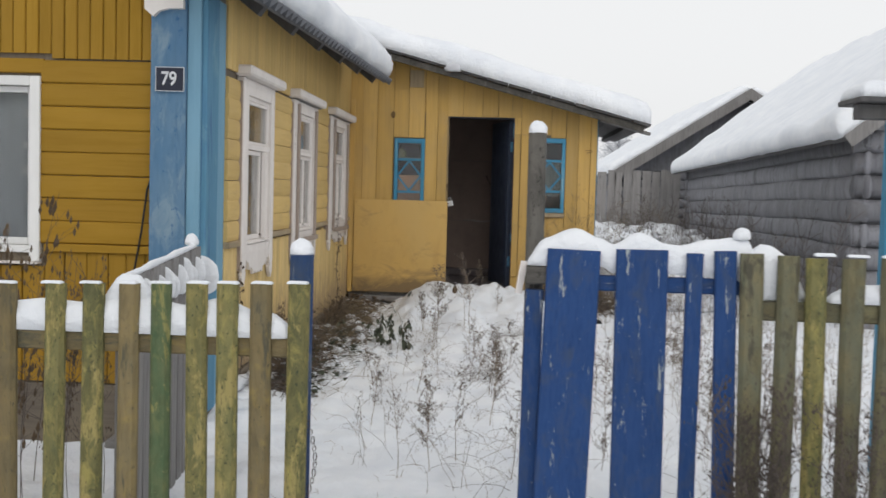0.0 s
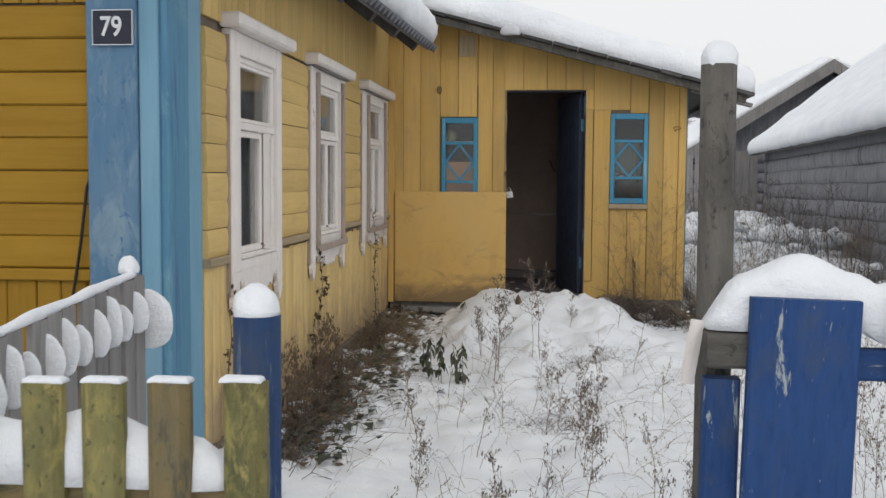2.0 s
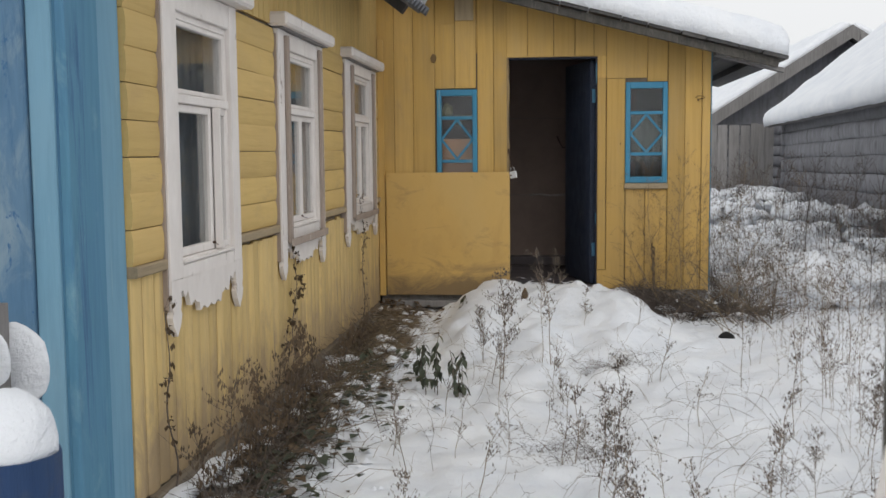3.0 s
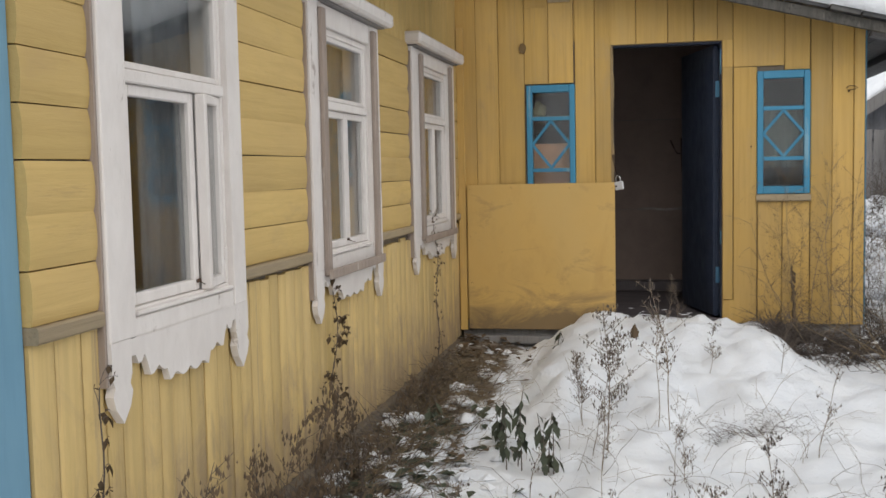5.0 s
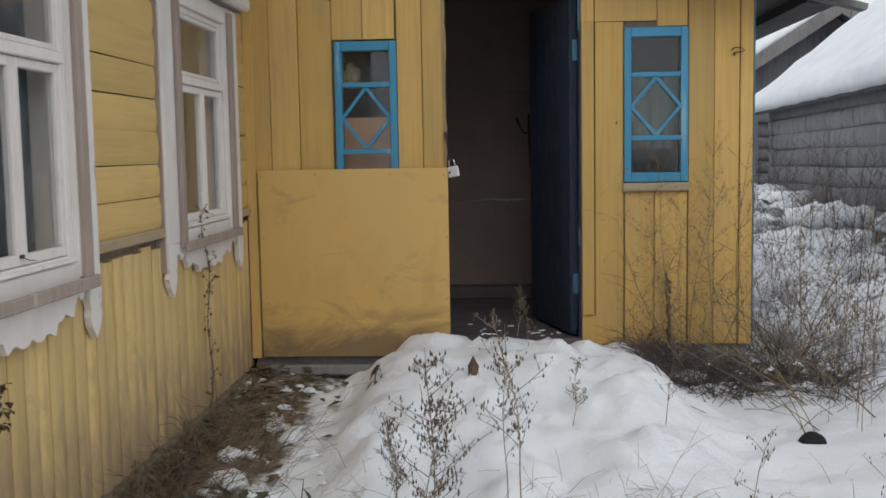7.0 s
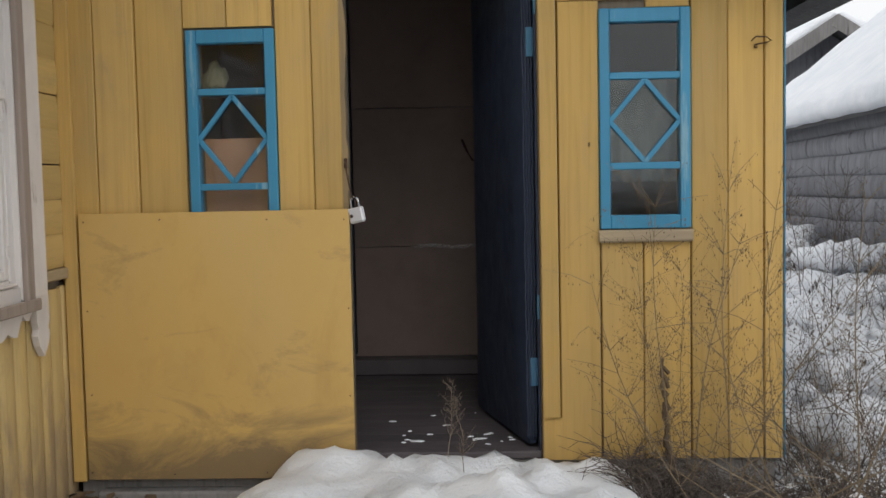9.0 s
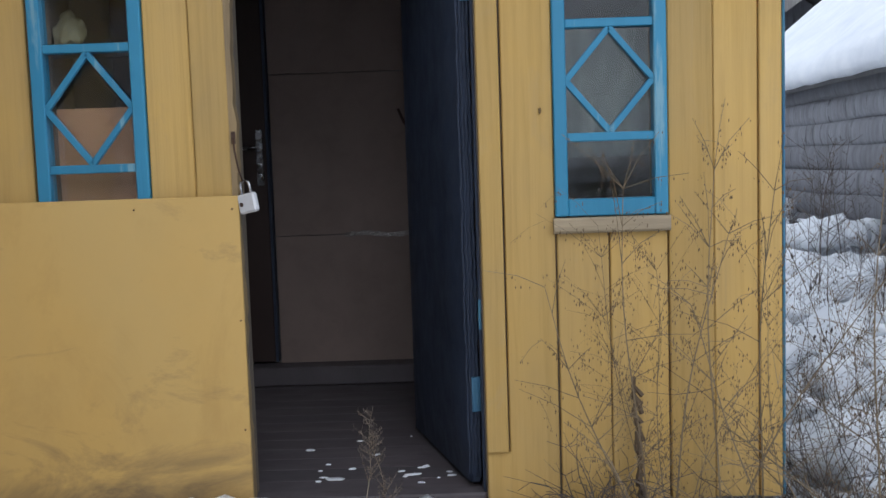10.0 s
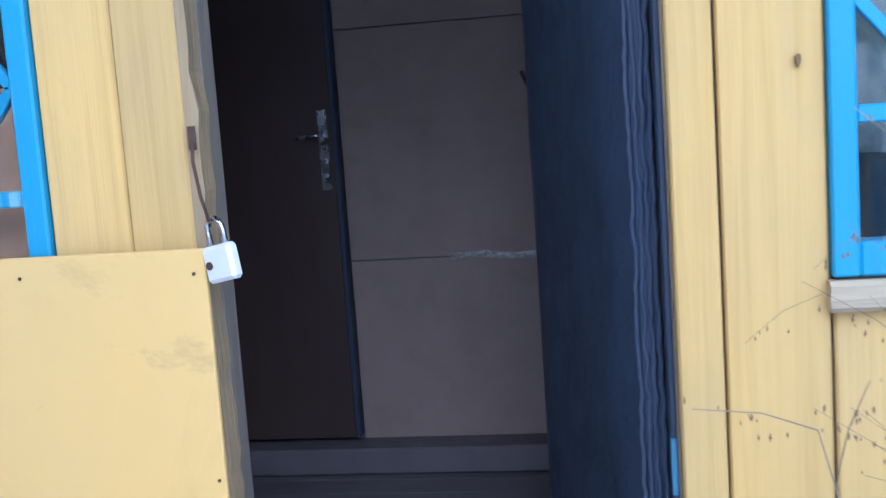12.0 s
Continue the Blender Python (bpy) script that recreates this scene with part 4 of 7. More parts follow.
def porch_wall():
    bm = bmesh.new()
    holes = [(DX0, DX1, DZ0, DZ1), (P1[0] + .04, P1[1] - .04, P1[2] + .04, P1[3] - .04), (P2[0] + .04, P2[1] - .04, P2[2] + .04, P2[3] - .04)]
    for u0, u1, z0, z1 in cells(PX0, PX1, holes, (DZ0 - .02, 2.37)):
        box(bm, u0, u1, PY + .03, PY + .09, z0, z1)
    v = [(PX0, PY + .03, 2.37), (PX1, PY + .03, 2.37), (PX0, PY + .03, porch_top(PX0)), (PX0, PY + .09, 2.37), (PX1, PY + .09, 2.37), (PX0, PY + .09, porch_top(PX0))]
    vs = [bm.verts.new(p) for p in v]
    for f in ((0, 1, 2), (5, 4, 3), (0, 3, 4, 1), (1, 4, 5, 2), (2, 5, 3, 0)):
        bm.faces.new([vs[i] for i in f])
    # porch carcass coloured dark as the shade in its board joints
    wall = tagged(part("wall_porch", bm, rough_plinth_gap_shade, None), "yellow vertical-boarded front wall of the lean-to porch", "wall", kind="structure")
    rng = random.Random(2)
    def col(x0, x1, z0, z1, thick=0.028):
        sloped = z1 > 2.31 and z1 != 2.28
        if sloped:
            z1 = porch_top((x0 + x1) / 2) - .006
        upright("porch_board", wall, yellow_porch, ((x0 + x1) / 2, PY + .03, z0), z1 - z0, x1 - x0 - .003, thick + rng.uniform(-.008, .006), FACE_Y, 0 if sloped else rng.uniform(-.25, .25), 0.004, "slope" if sloped else "flat")
    full = [(-2.175, -2.008), (-2.008, -1.838), (-1.838, -1.64)]
    for a, b in full:
        col(a, b, DZ0, porch_top(b) - .04)
    col(-1.64, -1.46, 2.062, 2.62)
    col(-1.64, -1.46, 2.624, porch_top(-1.46) - .04, .024)
    col(-1.46, -1.272, 2.062, porch_top(-1.272) - .04, .022)
    col(-1.625, -1.263, DZ0, 1.215)
    col(-1.262, -1.115, DZ0, 2.365)
    col(-1.115, -0.998, DZ0, 2.375, 0.034)
    col(-1.272, -1.19, 2.37, porch_top(-1.19) - .04, .022)
    col(-1.19, -1.03, 2.38, porch_top(-1.03) - .04, .024)
    for a, b in ((-1.03, -.815), (-.815, -.585), (-.585, -.40), (-.40, -.235)):
        col(a, b, 2.325, porch_top(b) - .04)
    col(-.202, -.128, .445, 2.13, 0.040)
    col(-.202, -.112, DZ0 - .02, .44)
    col(-.235, -.125, 2.325, porch_top(-.125) - .04)
    col(-.202, -.125, 2.134, 2.32, .024)
    col(-.126, .040, DZ0 - .02, 2.125)
    col(-.125, .23, 2.13, porch_top(.23) - .04, .022)
    col(.045, .215, DZ0 - .02, 1.155, 0.018)
    col(.215, .405, DZ0 - .02, 1.155, 0.018)
    col(.23, .405, 2.097, porch_top(.405) - .04)
    col(.408, .555, DZ0 - .02, porch_top(.555) - .04)
    col(.555, .70, DZ0 - .02, porch_top(.70) - .04, .024)
    col(.70, .775, DZ0 - .02, porch_top(.775) - .04)
    lying("sill_board", wall, trim_wood, (.035, PY + .03, 1.183), .375, .05, .055, FACE_Y, 180, 0.008, "bare tan sill board")
    # knots and a dark bruise in the boards
    kr = random.Random(12)
    for x, z in ((-1.65, 2.33), (.0, 1.555), (.665, 1.93)):
        big = 2.6 if z == 2.33 else .62
        ring = [(kr.uniform(.006, .013) * big * math.cos(k * .785), kr.uniform(.010, .020) * big * math.sin(k * .785)) for k in range(8)]
        v = [(x + dx, PY - .0065, z + dz) for dx, dz in ring] + [(x + dx * 1.1, PY + .012, z + dz * 1.1) for dx, dz in ring]
        put("knot", mesh_from("knot", v, [tuple(range(8))[::-1]] + [(k, (k + 1) % 8, 8 + (k + 1) % 8, 8 + k) for k in range(8)]), knot_wood, wall, "dark weathered knot in a board")
    # small square patch under the roof
    upright("patch_board", wall, trim_wood, (-1.375, PY + .0, 2.655), .20, .165, .014, FACE_Y, 0, .004, "flat", "grey square patch board")
    return wall


porch_wall()
tagged(part("wall_porch_side", boxes((PX1 - .06, PX1, PY + .09, 16.0, .2, 2.36)), gray_wood, None), "grey side wall of the porch", "wall", kind="structure")
tagged(part("porch_corner_strip", boxes((PX1 + .001, PX1 + .009, PY + .002, PY + .09, DZ0 - .02, 2.36)), blue_corner, None, bevel=.004), "thin pale blue corner strip of the porch", "trim", kind="structure")
# indoor shade of the porch painted into its back wall
tagged(part("wall_porch_back", boxes((PX0, PX1 - .06, 14.92, 15.02, .2, 2.36), (PX0, -.6, 14.92, 15.02, 2.36, 2.66)), room_shade, None), "back wall inside the porch, coloured dark for indoor shade", "wall", kind="structure")
tagged(part("porch_foundation", boxes((PX0 + .05, PX1 - .03, PY + .1, 15, -.2, .225)), rough_plinth_gap_shade, None), "dark timber base under the porch", "foundation", kind="structure")
tagged(part("porch_base_board", boxes((-2.15, PX1 - .02, PY + .045, PY + .095, .06, .262)), gray_wood, None, bevel=.006), "grey bottom beam under the porch wall", "beam", kind="structure")
tagged(part("porch_step_board", boxes((-2.05, -1.2, PY - .05, PY + .04, .10, .16)), gray_wood, None, bevel=.008), "grey plank lying along the porch foot", "plank", kind="structure")


def porch_floor():
    fl = tagged(part("floor_porch", boxes((PX0, PX1 - .06, PY + .1, 14.92, .2, .262)), floor_paint, None), "worn brown painted board floor of the porch", "floor", kind="structure")
    y = PY + .10
    k = 0
    while y < 14.75:
        w = .135
        put("floor_board", board_mesh(2.7, w - .0008, .026, .0012), floor_paint, fl, "", Matrix.Translation((PX0 + .06, y + w / 2, .262)) @ Matrix(((0, 0, 1), (1, 0, 0), (0, 1, 0))).to_4x4())
        y += w
        k += 1
    return fl


porch_floor()
tagged(part("threshold", boxes((DX0 + .0, DX1, PY + .02, PY + .099, DZ0 - .02, DZ0 + .012)), floor_paint, None, bevel=.006), "worn door threshold", "threshold", kind="structure")
tagged(part("porch_inner_step", boxes((-2.0, .6, 14.76, 14.915, .29, .385)), floor_paint, None, bevel=.008), "low brown step at the inner wall", "step", kind="structure")
ceil = [(PX0, PY + .1, porch_top(PX0) - .06), (PX1, PY + .1, porch_top(PX1) - .06), (PX1, 16, porch_top(PX1) - .06), (PX0, 16, porch_top(PX0) - .06)]
tagged(put("ceiling_porch", mesh_from("ceiling_porch", ceil + [(x, y, z + .03) for x, y, z in ceil], [(0, 1, 2, 3), (7, 6, 5, 4), (0, 4, 5, 1), (1, 5, 6, 2), (2, 6, 7, 3), (3, 7, 4, 0)]), soffit_wood), "dark board ceiling of the porch", "ceiling", kind="structure")

# porch roof: sloping down to +x
PS = math.atan(0.262)
PR_M = Matrix.Translation((1.30, 12.60, porch_top(1.30) + .002)) @ Matrix((Vector((-math.cos(PS), 0, math.sin(PS))), Vector((0, 1, 0)), Vector((math.sin(PS), 0, math.cos(PS))))).transposed().to_4x4()
proof = thing("roof_porch", (0, 0, 0), "boarded lean-to porch roof under thick snow", "roof", kind="structure")
rng = random.Random(4)
x = -.03
while x < 4.55:
    w = rng.uniform(.19, .30)
    bm = bmesh.new()
    box(bm, x, x + w - .012, rng.uniform(-.035, .03), 3.6, rng.uniform(-.014, .0), rng.uniform(.02, .03), m=PR_M)
    part("roof_board", bm, soffit_wood, proof)
    x += w
for k in range(6):
    bm = bmesh.new()
    x = .12 + k * .72
    box(bm, x, x + .07, .52, 3.4, -.07, -.002, m=PR_M)
    part("purlin", bm, soffit_wood, proof)
bm = bmesh.new()
box(bm, .02, 4.4, .035, .075, -.085, -.016, m=PR_M)
part("fascia_board", bm, pole_wood, proof, bevel=.004)
bm = bmesh.new()
box(bm, -.10, .5, .35, .45, -.07, -.035, m=PR_M)
part("projecting_lath", bm, gray_wood, proof)
tagged(snow_slab("porch_roof_snow", 4.5, 3.5, 0.255, 0.17, 0.08, 21, snow, PR_M @ Matrix.Translation((-.02, -.045, .02)), None, 0.20), "thick rounded snow on the porch roof", "snow", kind="structure")
tagged(snow_lump("snow_lump", PR_M @ Vector((2.30, -.035, -.03)), .10, .035, .065, 5, None, .6, frost_twig), "grey lump of ice hanging at the porch eave", "ice lump")


def plywood_panel():
    t = thing("plywood_panel", (-1.53, PY - .03, .21), "yellow painted plywood sheet nailed over the porch wall", "panel")
    prof = boxes((-.557, .557, -.006, .006, 0, 1.105))
    part("sheet", prof, panel_yellow, t, bevel=.002)
    r = random.Random(3)
    pts = [(x, z) for x in (-.53, -.2, .2, .53) for z in (.03, 1.07)] + [(x, z) for x in (-.535, .535) for z in (.35, .7)]
    for x, z in pts:
        bm = bmesh.new()
        bmesh.ops.create_cone(bm, cap_ends=True, segments=6, radius1=.0032, radius2=.0032, depth=.003, matrix=Matrix.Translation((x + r.uniform(-.02, .02), -.0075, z + r.uniform(-.01, .01))) @ pose(0, 0, 0, 90, 0, 0))
        part("nail", bm, iron, t, "dark nail head")
    return t


plywood_panel()
tagged(part("wall_gap_lath", boxes((-2.155, -2.10, PY - .03, PY - .005, .2, 2.5)), yellow_porch, None, bevel=.003), "yellow corner lath between house and porch", "trim", kind="structure")

wire = round_bar("wire_loop", [(.645, PY - .006, 1.95), (.66, PY - .02, 1.965), (.70, PY - .022, 1.962), (.72, PY - .02, 1.948), (.70, PY - .018, 1.94), (.66, PY - .006, 1.935)], .003, .003, iron, None, 5)
tagged(wire, "bent rusty wire loop nailed to the porch wall", "wire")


def diamond_window(number, P, label):
    x0, x1, z0, z1 = P
    cx = (x0 + x1) / 2
    t = thing(f"window_{number}", (cx, PY, z0), label, "window", kind="structure")
    w, h = (x1 - x0) / 2, z1 - z0
    y0, y1 = -.012, .05
    st = .042
    part("stile", boxes((-w, -w + st, y0, y1, 0, h)), blue_frame, t, bevel=.004)
    part("stile", boxes((w - st, w, y0, y1, 0, h)), blue_frame, t, bevel=.004)
    part("top_rail", boxes((-w + st, w - st, y0 + .001, y1, h - .055, h)), blue_frame, t, bevel=.004)
    part("bottom_rail", boxes((-w + st, w - st, y0 + .001, y1, 0, .055)), blue_frame, t, bevel=.004)
    # bars: positions below the head
    b1, b2 = 1.80 - z0, (1.465 if number == 6 else 1.415) - z0
    if number == 6:
        b1 = 1.825 - z0
    part("glazing_bar", boxes((-w + st, w - st, y0 + .004, y1 - .01, b1 - .014, b1 + .014)), blue_frame, t, bevel=.003)
    part("glazing_bar", boxes((-w + st, w - st, y0 + .004, y1 - .01, b2 - .014, b2 + .014)), blue_frame, t, bevel=.003)
    top, bot, mid = b1 - .016, b2 + .016, (b1 + b2) / 2
    hw = w - st
    for sx in (-1, 1):
        for za in (top, bot):
            p, q = Vector((0, 0, za)), Vector((sx * hw, 0, mid))
            d = q - p
            m = Matrix.Translation((p + q) / 2) @ Matrix.Rotation(-math.atan2(d.z, d.x), 4, "Y")
            bm = bmesh.new()
            L = d.length / 2
            box(bm, -L, L, y0 + .006, y0 + .024, -.010, .010, m=m)
            part("diamond_bar", bm, blue_frame, t, bevel=.002)
    for za, zb in ((.055, b2 - .014), (b2 + .014, b1 - .014), (b1 + .014, h - .055)):
        p = part("pane", boxes((-hw, hw, .022, .026, za, zb)), glass, t)
        p.visible_shadow = False
    return t


diamond_window(5, P1, "bright blue porch window with diamond glazing bars")
diamond_window(6, P2, "bright blue porch window with diamond glazing bars above a sill")
tagged(part("cardboard_sheet", boxes((-1.60, -1.28, PY + .095, PY + .105, 1.24, 1.615)), card, None), "brown cardboard sheet leaning inside the porch window", "cardboard")
bm = bmesh.new()
bmesh.ops.create_icosphere(bm, subdivisions=4, radius=1)
for v in bm.verts:
    k = 1 + .55 * noise.noise(v.co * 1.6 + Vector((4, 0, 0))) + .22 * abs(noise.noise(v.co * 4.2)) + .08 * noise.noise(v.co * 11)
    v.co = Vector((v.co.x * .042 * k, v.co.y * .03 * k, max(-.04, v.co.z * .06 * k) + .04))
cloth = part("cloth_bundle", bm, cloth_dull, None, "", True)
cloth.location = (-1.548, PY + .15, 1.826)
tagged(cloth, "crumpled dull yellow cloth behind the porch window glass", "cloth")
curtain((.085, PY + .11, 1.40), .31, .43, "x", "dull grey-green patterned curtain behind the porch window", curtain_dim, .006, 4)
tagged(part("inner_shelf", boxes((-1.95, -1.1, PY + .12, PY + .3, 1.80, 1.825)), gray_wood, None), "plain wooden shelf inside the porch", "shelf")


# ---- porch door and what is inside ----
def porch_door():
    """A padded leaf hinged on its +x jamb, swung inwards."""
    ang = math.degrees(math.atan2(13.88 - 13.115, -.42 + .20))
    t = thing("porch_door", (DX1 - .012, PY + .115, DZ0 + .018), "dark navy padded door standing open into the porch", "door")
    t.rotation_euler = (0, 0, radians(ang))
    part("leaf", boxes((.0, .78, -.0, .04, 0, 2.0)), leatherette, t, bevel=.008)
    # quilted skin over the leaf
    n, m = 14, 34
    v, f = [], []
    for i in range(n + 1):
        for j in range(m + 1):
            u, w = i / n, j / m
            e = min(u, 1 - u, w, 1 - w)
            h = .018 * min(1, e * 9) + .006 * noise.noise((u * 6, w * 14, 2)) * min(1, e * 9)
            v.append((.004 + u * .772, .0405 + h, .004 + w * 1.99))
    for i in range(n):
        for j in range(m):
            a = i * (m + 1) + j
            f.append((a, a + 1, a + m + 2, a + m + 1))
    put("padding", mesh_from("padding", v, f, True), leatherette, t, "wrinkled leatherette padding")
    # torn edge strip
    v, f = [], []
    r = random.Random(6)
    for k in range(4):
        pts = [(-.001 + .002 * k + r.uniform(-.0025, .0025), .006 + .012 * k + r.uniform(-.003, .003), .02 + 1.96 * i / 90) for i in range(91)]
        tube(v, f, pts, .006, .006, 5)
    put("edge_strip", mesh_from("edge_strip", v, f, True), leatherette, t, "ragged torn edge of the padding")
    part("hinge", boxes((-.012, -.002, -.012, .03, .25, .37)), blue_corner, t, "blue painted hinge", bevel=.002)
    part("hinge", boxes((-.012, -.002, -.012, .03, 1.62, 1.74)), blue_corner, t, "blue painted hinge", bevel=.002)
    return t


porch_door()


def door_frame():
    t = thing("door_1", ((DX0 + DX1) / 2, PY + .06, DZ0), "dark worn timber frame of the porch doorway", "door frame", kind="structure")
    w = (DX1 - DX0) / 2
    # ragged front edge of the post on the lock side
    v, f = [], []
    r = random.Random(19)
    for i in range(61):
        z = .012 + (DZ1 - DZ0 - .012) * i / 60
        e = -w + .017 + r.uniform(-.003, .003) + .003 * math.sin(i * .4) - (.006 if r.random() < .12 else 0)
        v += [(-w - .004, -.062, z), (e, -.062 + r.uniform(0, .002), z), (e - .003, .0, z), (-w - .004, .0, z)]
    for i in range(60):
        for k in range(4):
            f.append((i * 4 + k, i * 4 + (k + 1) % 4, i * 4 + 4 + (k + 1) % 4, i * 4 + 4 + k))
    f += [(3, 2, 1, 0), (240, 241, 242, 243)]
    put("jamb", mesh_from("jamb", v, f), post_tan, t, "bare ragged tan door post edge")
    part("jamb", boxes((-w, -w + .012, .001, .06, .012, DZ1 - DZ0)), rough_plinth_gap_shade, t, "dark inner jamb", bevel=.002)
    part("jamb", boxes((w - .010, w, -.02, .06, .012, DZ1 - DZ0)), leatherette, t, "blue-black jamb", bevel=.002)
    for z0, z1 in ((.56, .66), (1.80, 1.98)):
        part("paint_streak", boxes((w - .011, w - .0008, -.026, -.0205, z0, z1)), blue_corner, t, "streak of bright blue paint", bevel=.002)
    part("head_jamb", boxes((-w + .012, w - .012, -.028, .06, DZ1 - DZ0 - .012, DZ1 - DZ0)), leatherette, t, bevel=.002)
    return t


door_frame()


def padlock():
    t = thing("padlock", (-.935, PY - .045, 1.26), "small pale grey padlock hanging open from a hasp", "padlock")
    t.rotation_euler = (0, radians(-11), radians(-26))
    part("body", boxes((-.034, .034, -.012, .012, 0, .062)), lock_metal, t, bevel=.006)
    pts = [(.018 * math.cos(a), 0, .085 + .022 * math.sin(a)) for a in np.linspace(0, math.pi, 9)]
    round_bar("shackle", [(.018, 0, .06)] + pts + [(-.018, 0, .06)], .005, .005, chrome, t, 8, "bright steel shackle")
    bm = bmesh.new()
    bmesh.ops.create_cone(bm, cap_ends=True, segments=10, radius1=.007, radius2=.007, depth=.003, matrix=Matrix.Translation((-.018, -.0135, .03)) @ pose(0, 0, 0, 90, 0, 0))
    part("keyhole", bm, iron, t, "dark keyhole")
    return t


padlock()


def hasp():
    t = thing("door_hasp", (-.985, PY - .012, 1.40), "rusty iron hasp strap on the door post", "hasp")
    round_bar("strap", [(.0, 0, .10), (.006, -.02, .06), (.018, -.03, .0), (.03, -.033, -.04)], .0035, .003, iron, t, 6)
    part("staple_plate", boxes((-.006, .008, -.004, .0, .08, .12)), iron, t, bevel=.001)
    return t


hasp()


def inner_door():
    t = thing("inner_door", (-1.60, 14.88, .40), "dark brown steel entrance door, closed, with chrome handle", "door")
    part("leaf", boxes((-.36, .385, -.03, .03, 0, 2.0)), steel_door, t, bevel=.004)
    part("edge_trim", boxes((.3855, .40, -.035, .03, 0, 2.0)), leatherette, t, "worn edge trim", bevel=.002)
    pl = part("lock_plate", boxes((.335, .368, -.036, -.0302, .90, 1.18)), chrome, t, "long chrome lock plate", bevel=.003)
    round_bar("lever", [(.352, -.036, 1.09), (.352, -.07, 1.09), (.33, -.075, 1.09), (.265, -.075, 1.085)], .008, .007, chrome, pl, 8, "chrome door lever")
    for z in (.95, 1.0):
        bm = bmesh.new()
        bmesh.ops.create_cone(bm, cap_ends=True, segments=10, radius1=.010, radius2=.008, depth=.012, matrix=Matrix.Translation((.352, -.041, z)) @ pose(0, 0, 0, 90, 0, 0))
        part("cylinder", bm, chrome, pl)
    return t


inner_door()


def board_lining():
    t = thing("hardboard_lining", (-.62, 14.905, .36), "brown hardboard sheets lining the inner porch wall", "panel")
    part("sheet", boxes((-.575, .9, -.008, .0, 0, .675)), fibreboard, t, bevel=.001)
    part("sheet", boxes((-.575, .9, -.009, .0, .679, 1.49)), fibreboard, t, bevel=.001)
    part("sheet", boxes((-.575, .9, -.008, .0, 1.494, 2.4)), fibreboard, t, bevel=.001)
    # solid black strip drawn for the shade in the gap below
    part("gap", boxes((-.02, .42, -.0095, -.0005, -.012, -.001)), hollow_black, t, "black strip painted as the shade of the gap under the sheet")
    n = 26
    v, f = [], []
    r = random.Random(2)
    for i in range(n + 1):
        x = -.22 + .40 * i / n
        for z in (.664, .676, .688):
            v.append((x, -.0125 - r.uniform(0, .004), z + r.uniform(-.003, .003) + .006 * math.sin(i * .3)))
    for i in range(n):
        for k in (0, 1):
            a = i * 3 + k
            f.append((a, a + 3, a + 4, a + 1))
    put("tape", mesh_from("tape", v, f), tape_plastic, t, "shiny strip of clear tape")
    round_bar("hook", [(.07, -.012, 1.30), (.10, -.03, 1.23), (.13, -.03, 1.18), (.155, -.02, 1.18)], .007, .007, iron, t, 6, "dark iron hook")
    round_bar("hook_bar", [(.165, -.012, 1.32), (.17, -.012, 1.1), (.18, -.012, .93)], .007, .007, iron, t, 6, "dark iron bar")
    return t


board_lining()


# ---- street fence and gate ----
def picket_fence(name, rows, y, rail_z, label, rail_x, rails=(0.55,), rail_mat=picket_brown):
    t = thing(name, ((rail_x[0] + rail_x[1]) / 2, y, 0), label, "fence")
    ox = (rail_x[0] + rail_x[1]) / 2
    for x, top, w, mat, lean in rows:
        upright("picket", t, mat, (x - ox, 0, -.15), top + .15, w, .034, FACE_Y, lean, .015)
    for z in (rail_z, rail_z - rails[0]):
        lying("rail", t, rail_mat, (rail_x[0] - ox, .04, z), rail_x[1] - rail_x[0], .075, .038, FACE_Y, 180, .006)
    return t


LP = [(-3.78, picket_green), (-3.62, picket_yellow), (-3.46, picket_brown), (-3.30, picket_yellow), (-3.14, picket_yellow), (-2.98, picket_green), (-2.82, picket_yellow), (-2.65, picket_yellow), (-2.45, picket_brown), (-2.23, picket_brown),
      (-2.048, picket_yellow), (-1.898, picket_yellow), (-1.755, picket_brown), (-1.626, picket_green), (-1.479, picket_yellow), (-1.365, picket_yellow), (-1.236, picket_brown), (-1.100, picket_yellow)]
rng = random.Random(11)
YF = 4.72
YL = 4.565


def left_top(x):
    return 1.083 + .03 * (x + 1.1)


rows = [(x, left_top(x), .081 + rng.uniform(-.006, .006), mat, rng.uniform(-.6, .6)) for x, mat in LP]
fence_left = picket_fence("picket_fence", rows, YL, .833, "old picket fence in flaking yellow-green paint with snow on its rail", (-3.85, -1.10), (.75,))
RP = [(0.655, picket_sage), (0.768, picket_sage), (0.895, picket_yellow), (1.02, picket_sage), (1.15, picket_sage), (1.29, picket_yellow), (1.42, picket_sage), (1.56, picket_sage), (1.70, picket_sage), (1.84, picket_yellow), (1.99, picket_sage), (2.14, picket_sage), (2.30, picket_sage), (2.46, picket_sage)]
rows = [(x, 1.235 + rng.uniform(-.008, .006), .082 + rng.uniform(-.005, .005), mat, rng.uniform(-.2, 1.6)) for x, mat in RP]
fence_right = picket_fence("picket_fence", rows, YF, 1.02, "old picket fence in worn sage paint beside the blue gate", (.60, 2.55), (.86,), picket_sage)


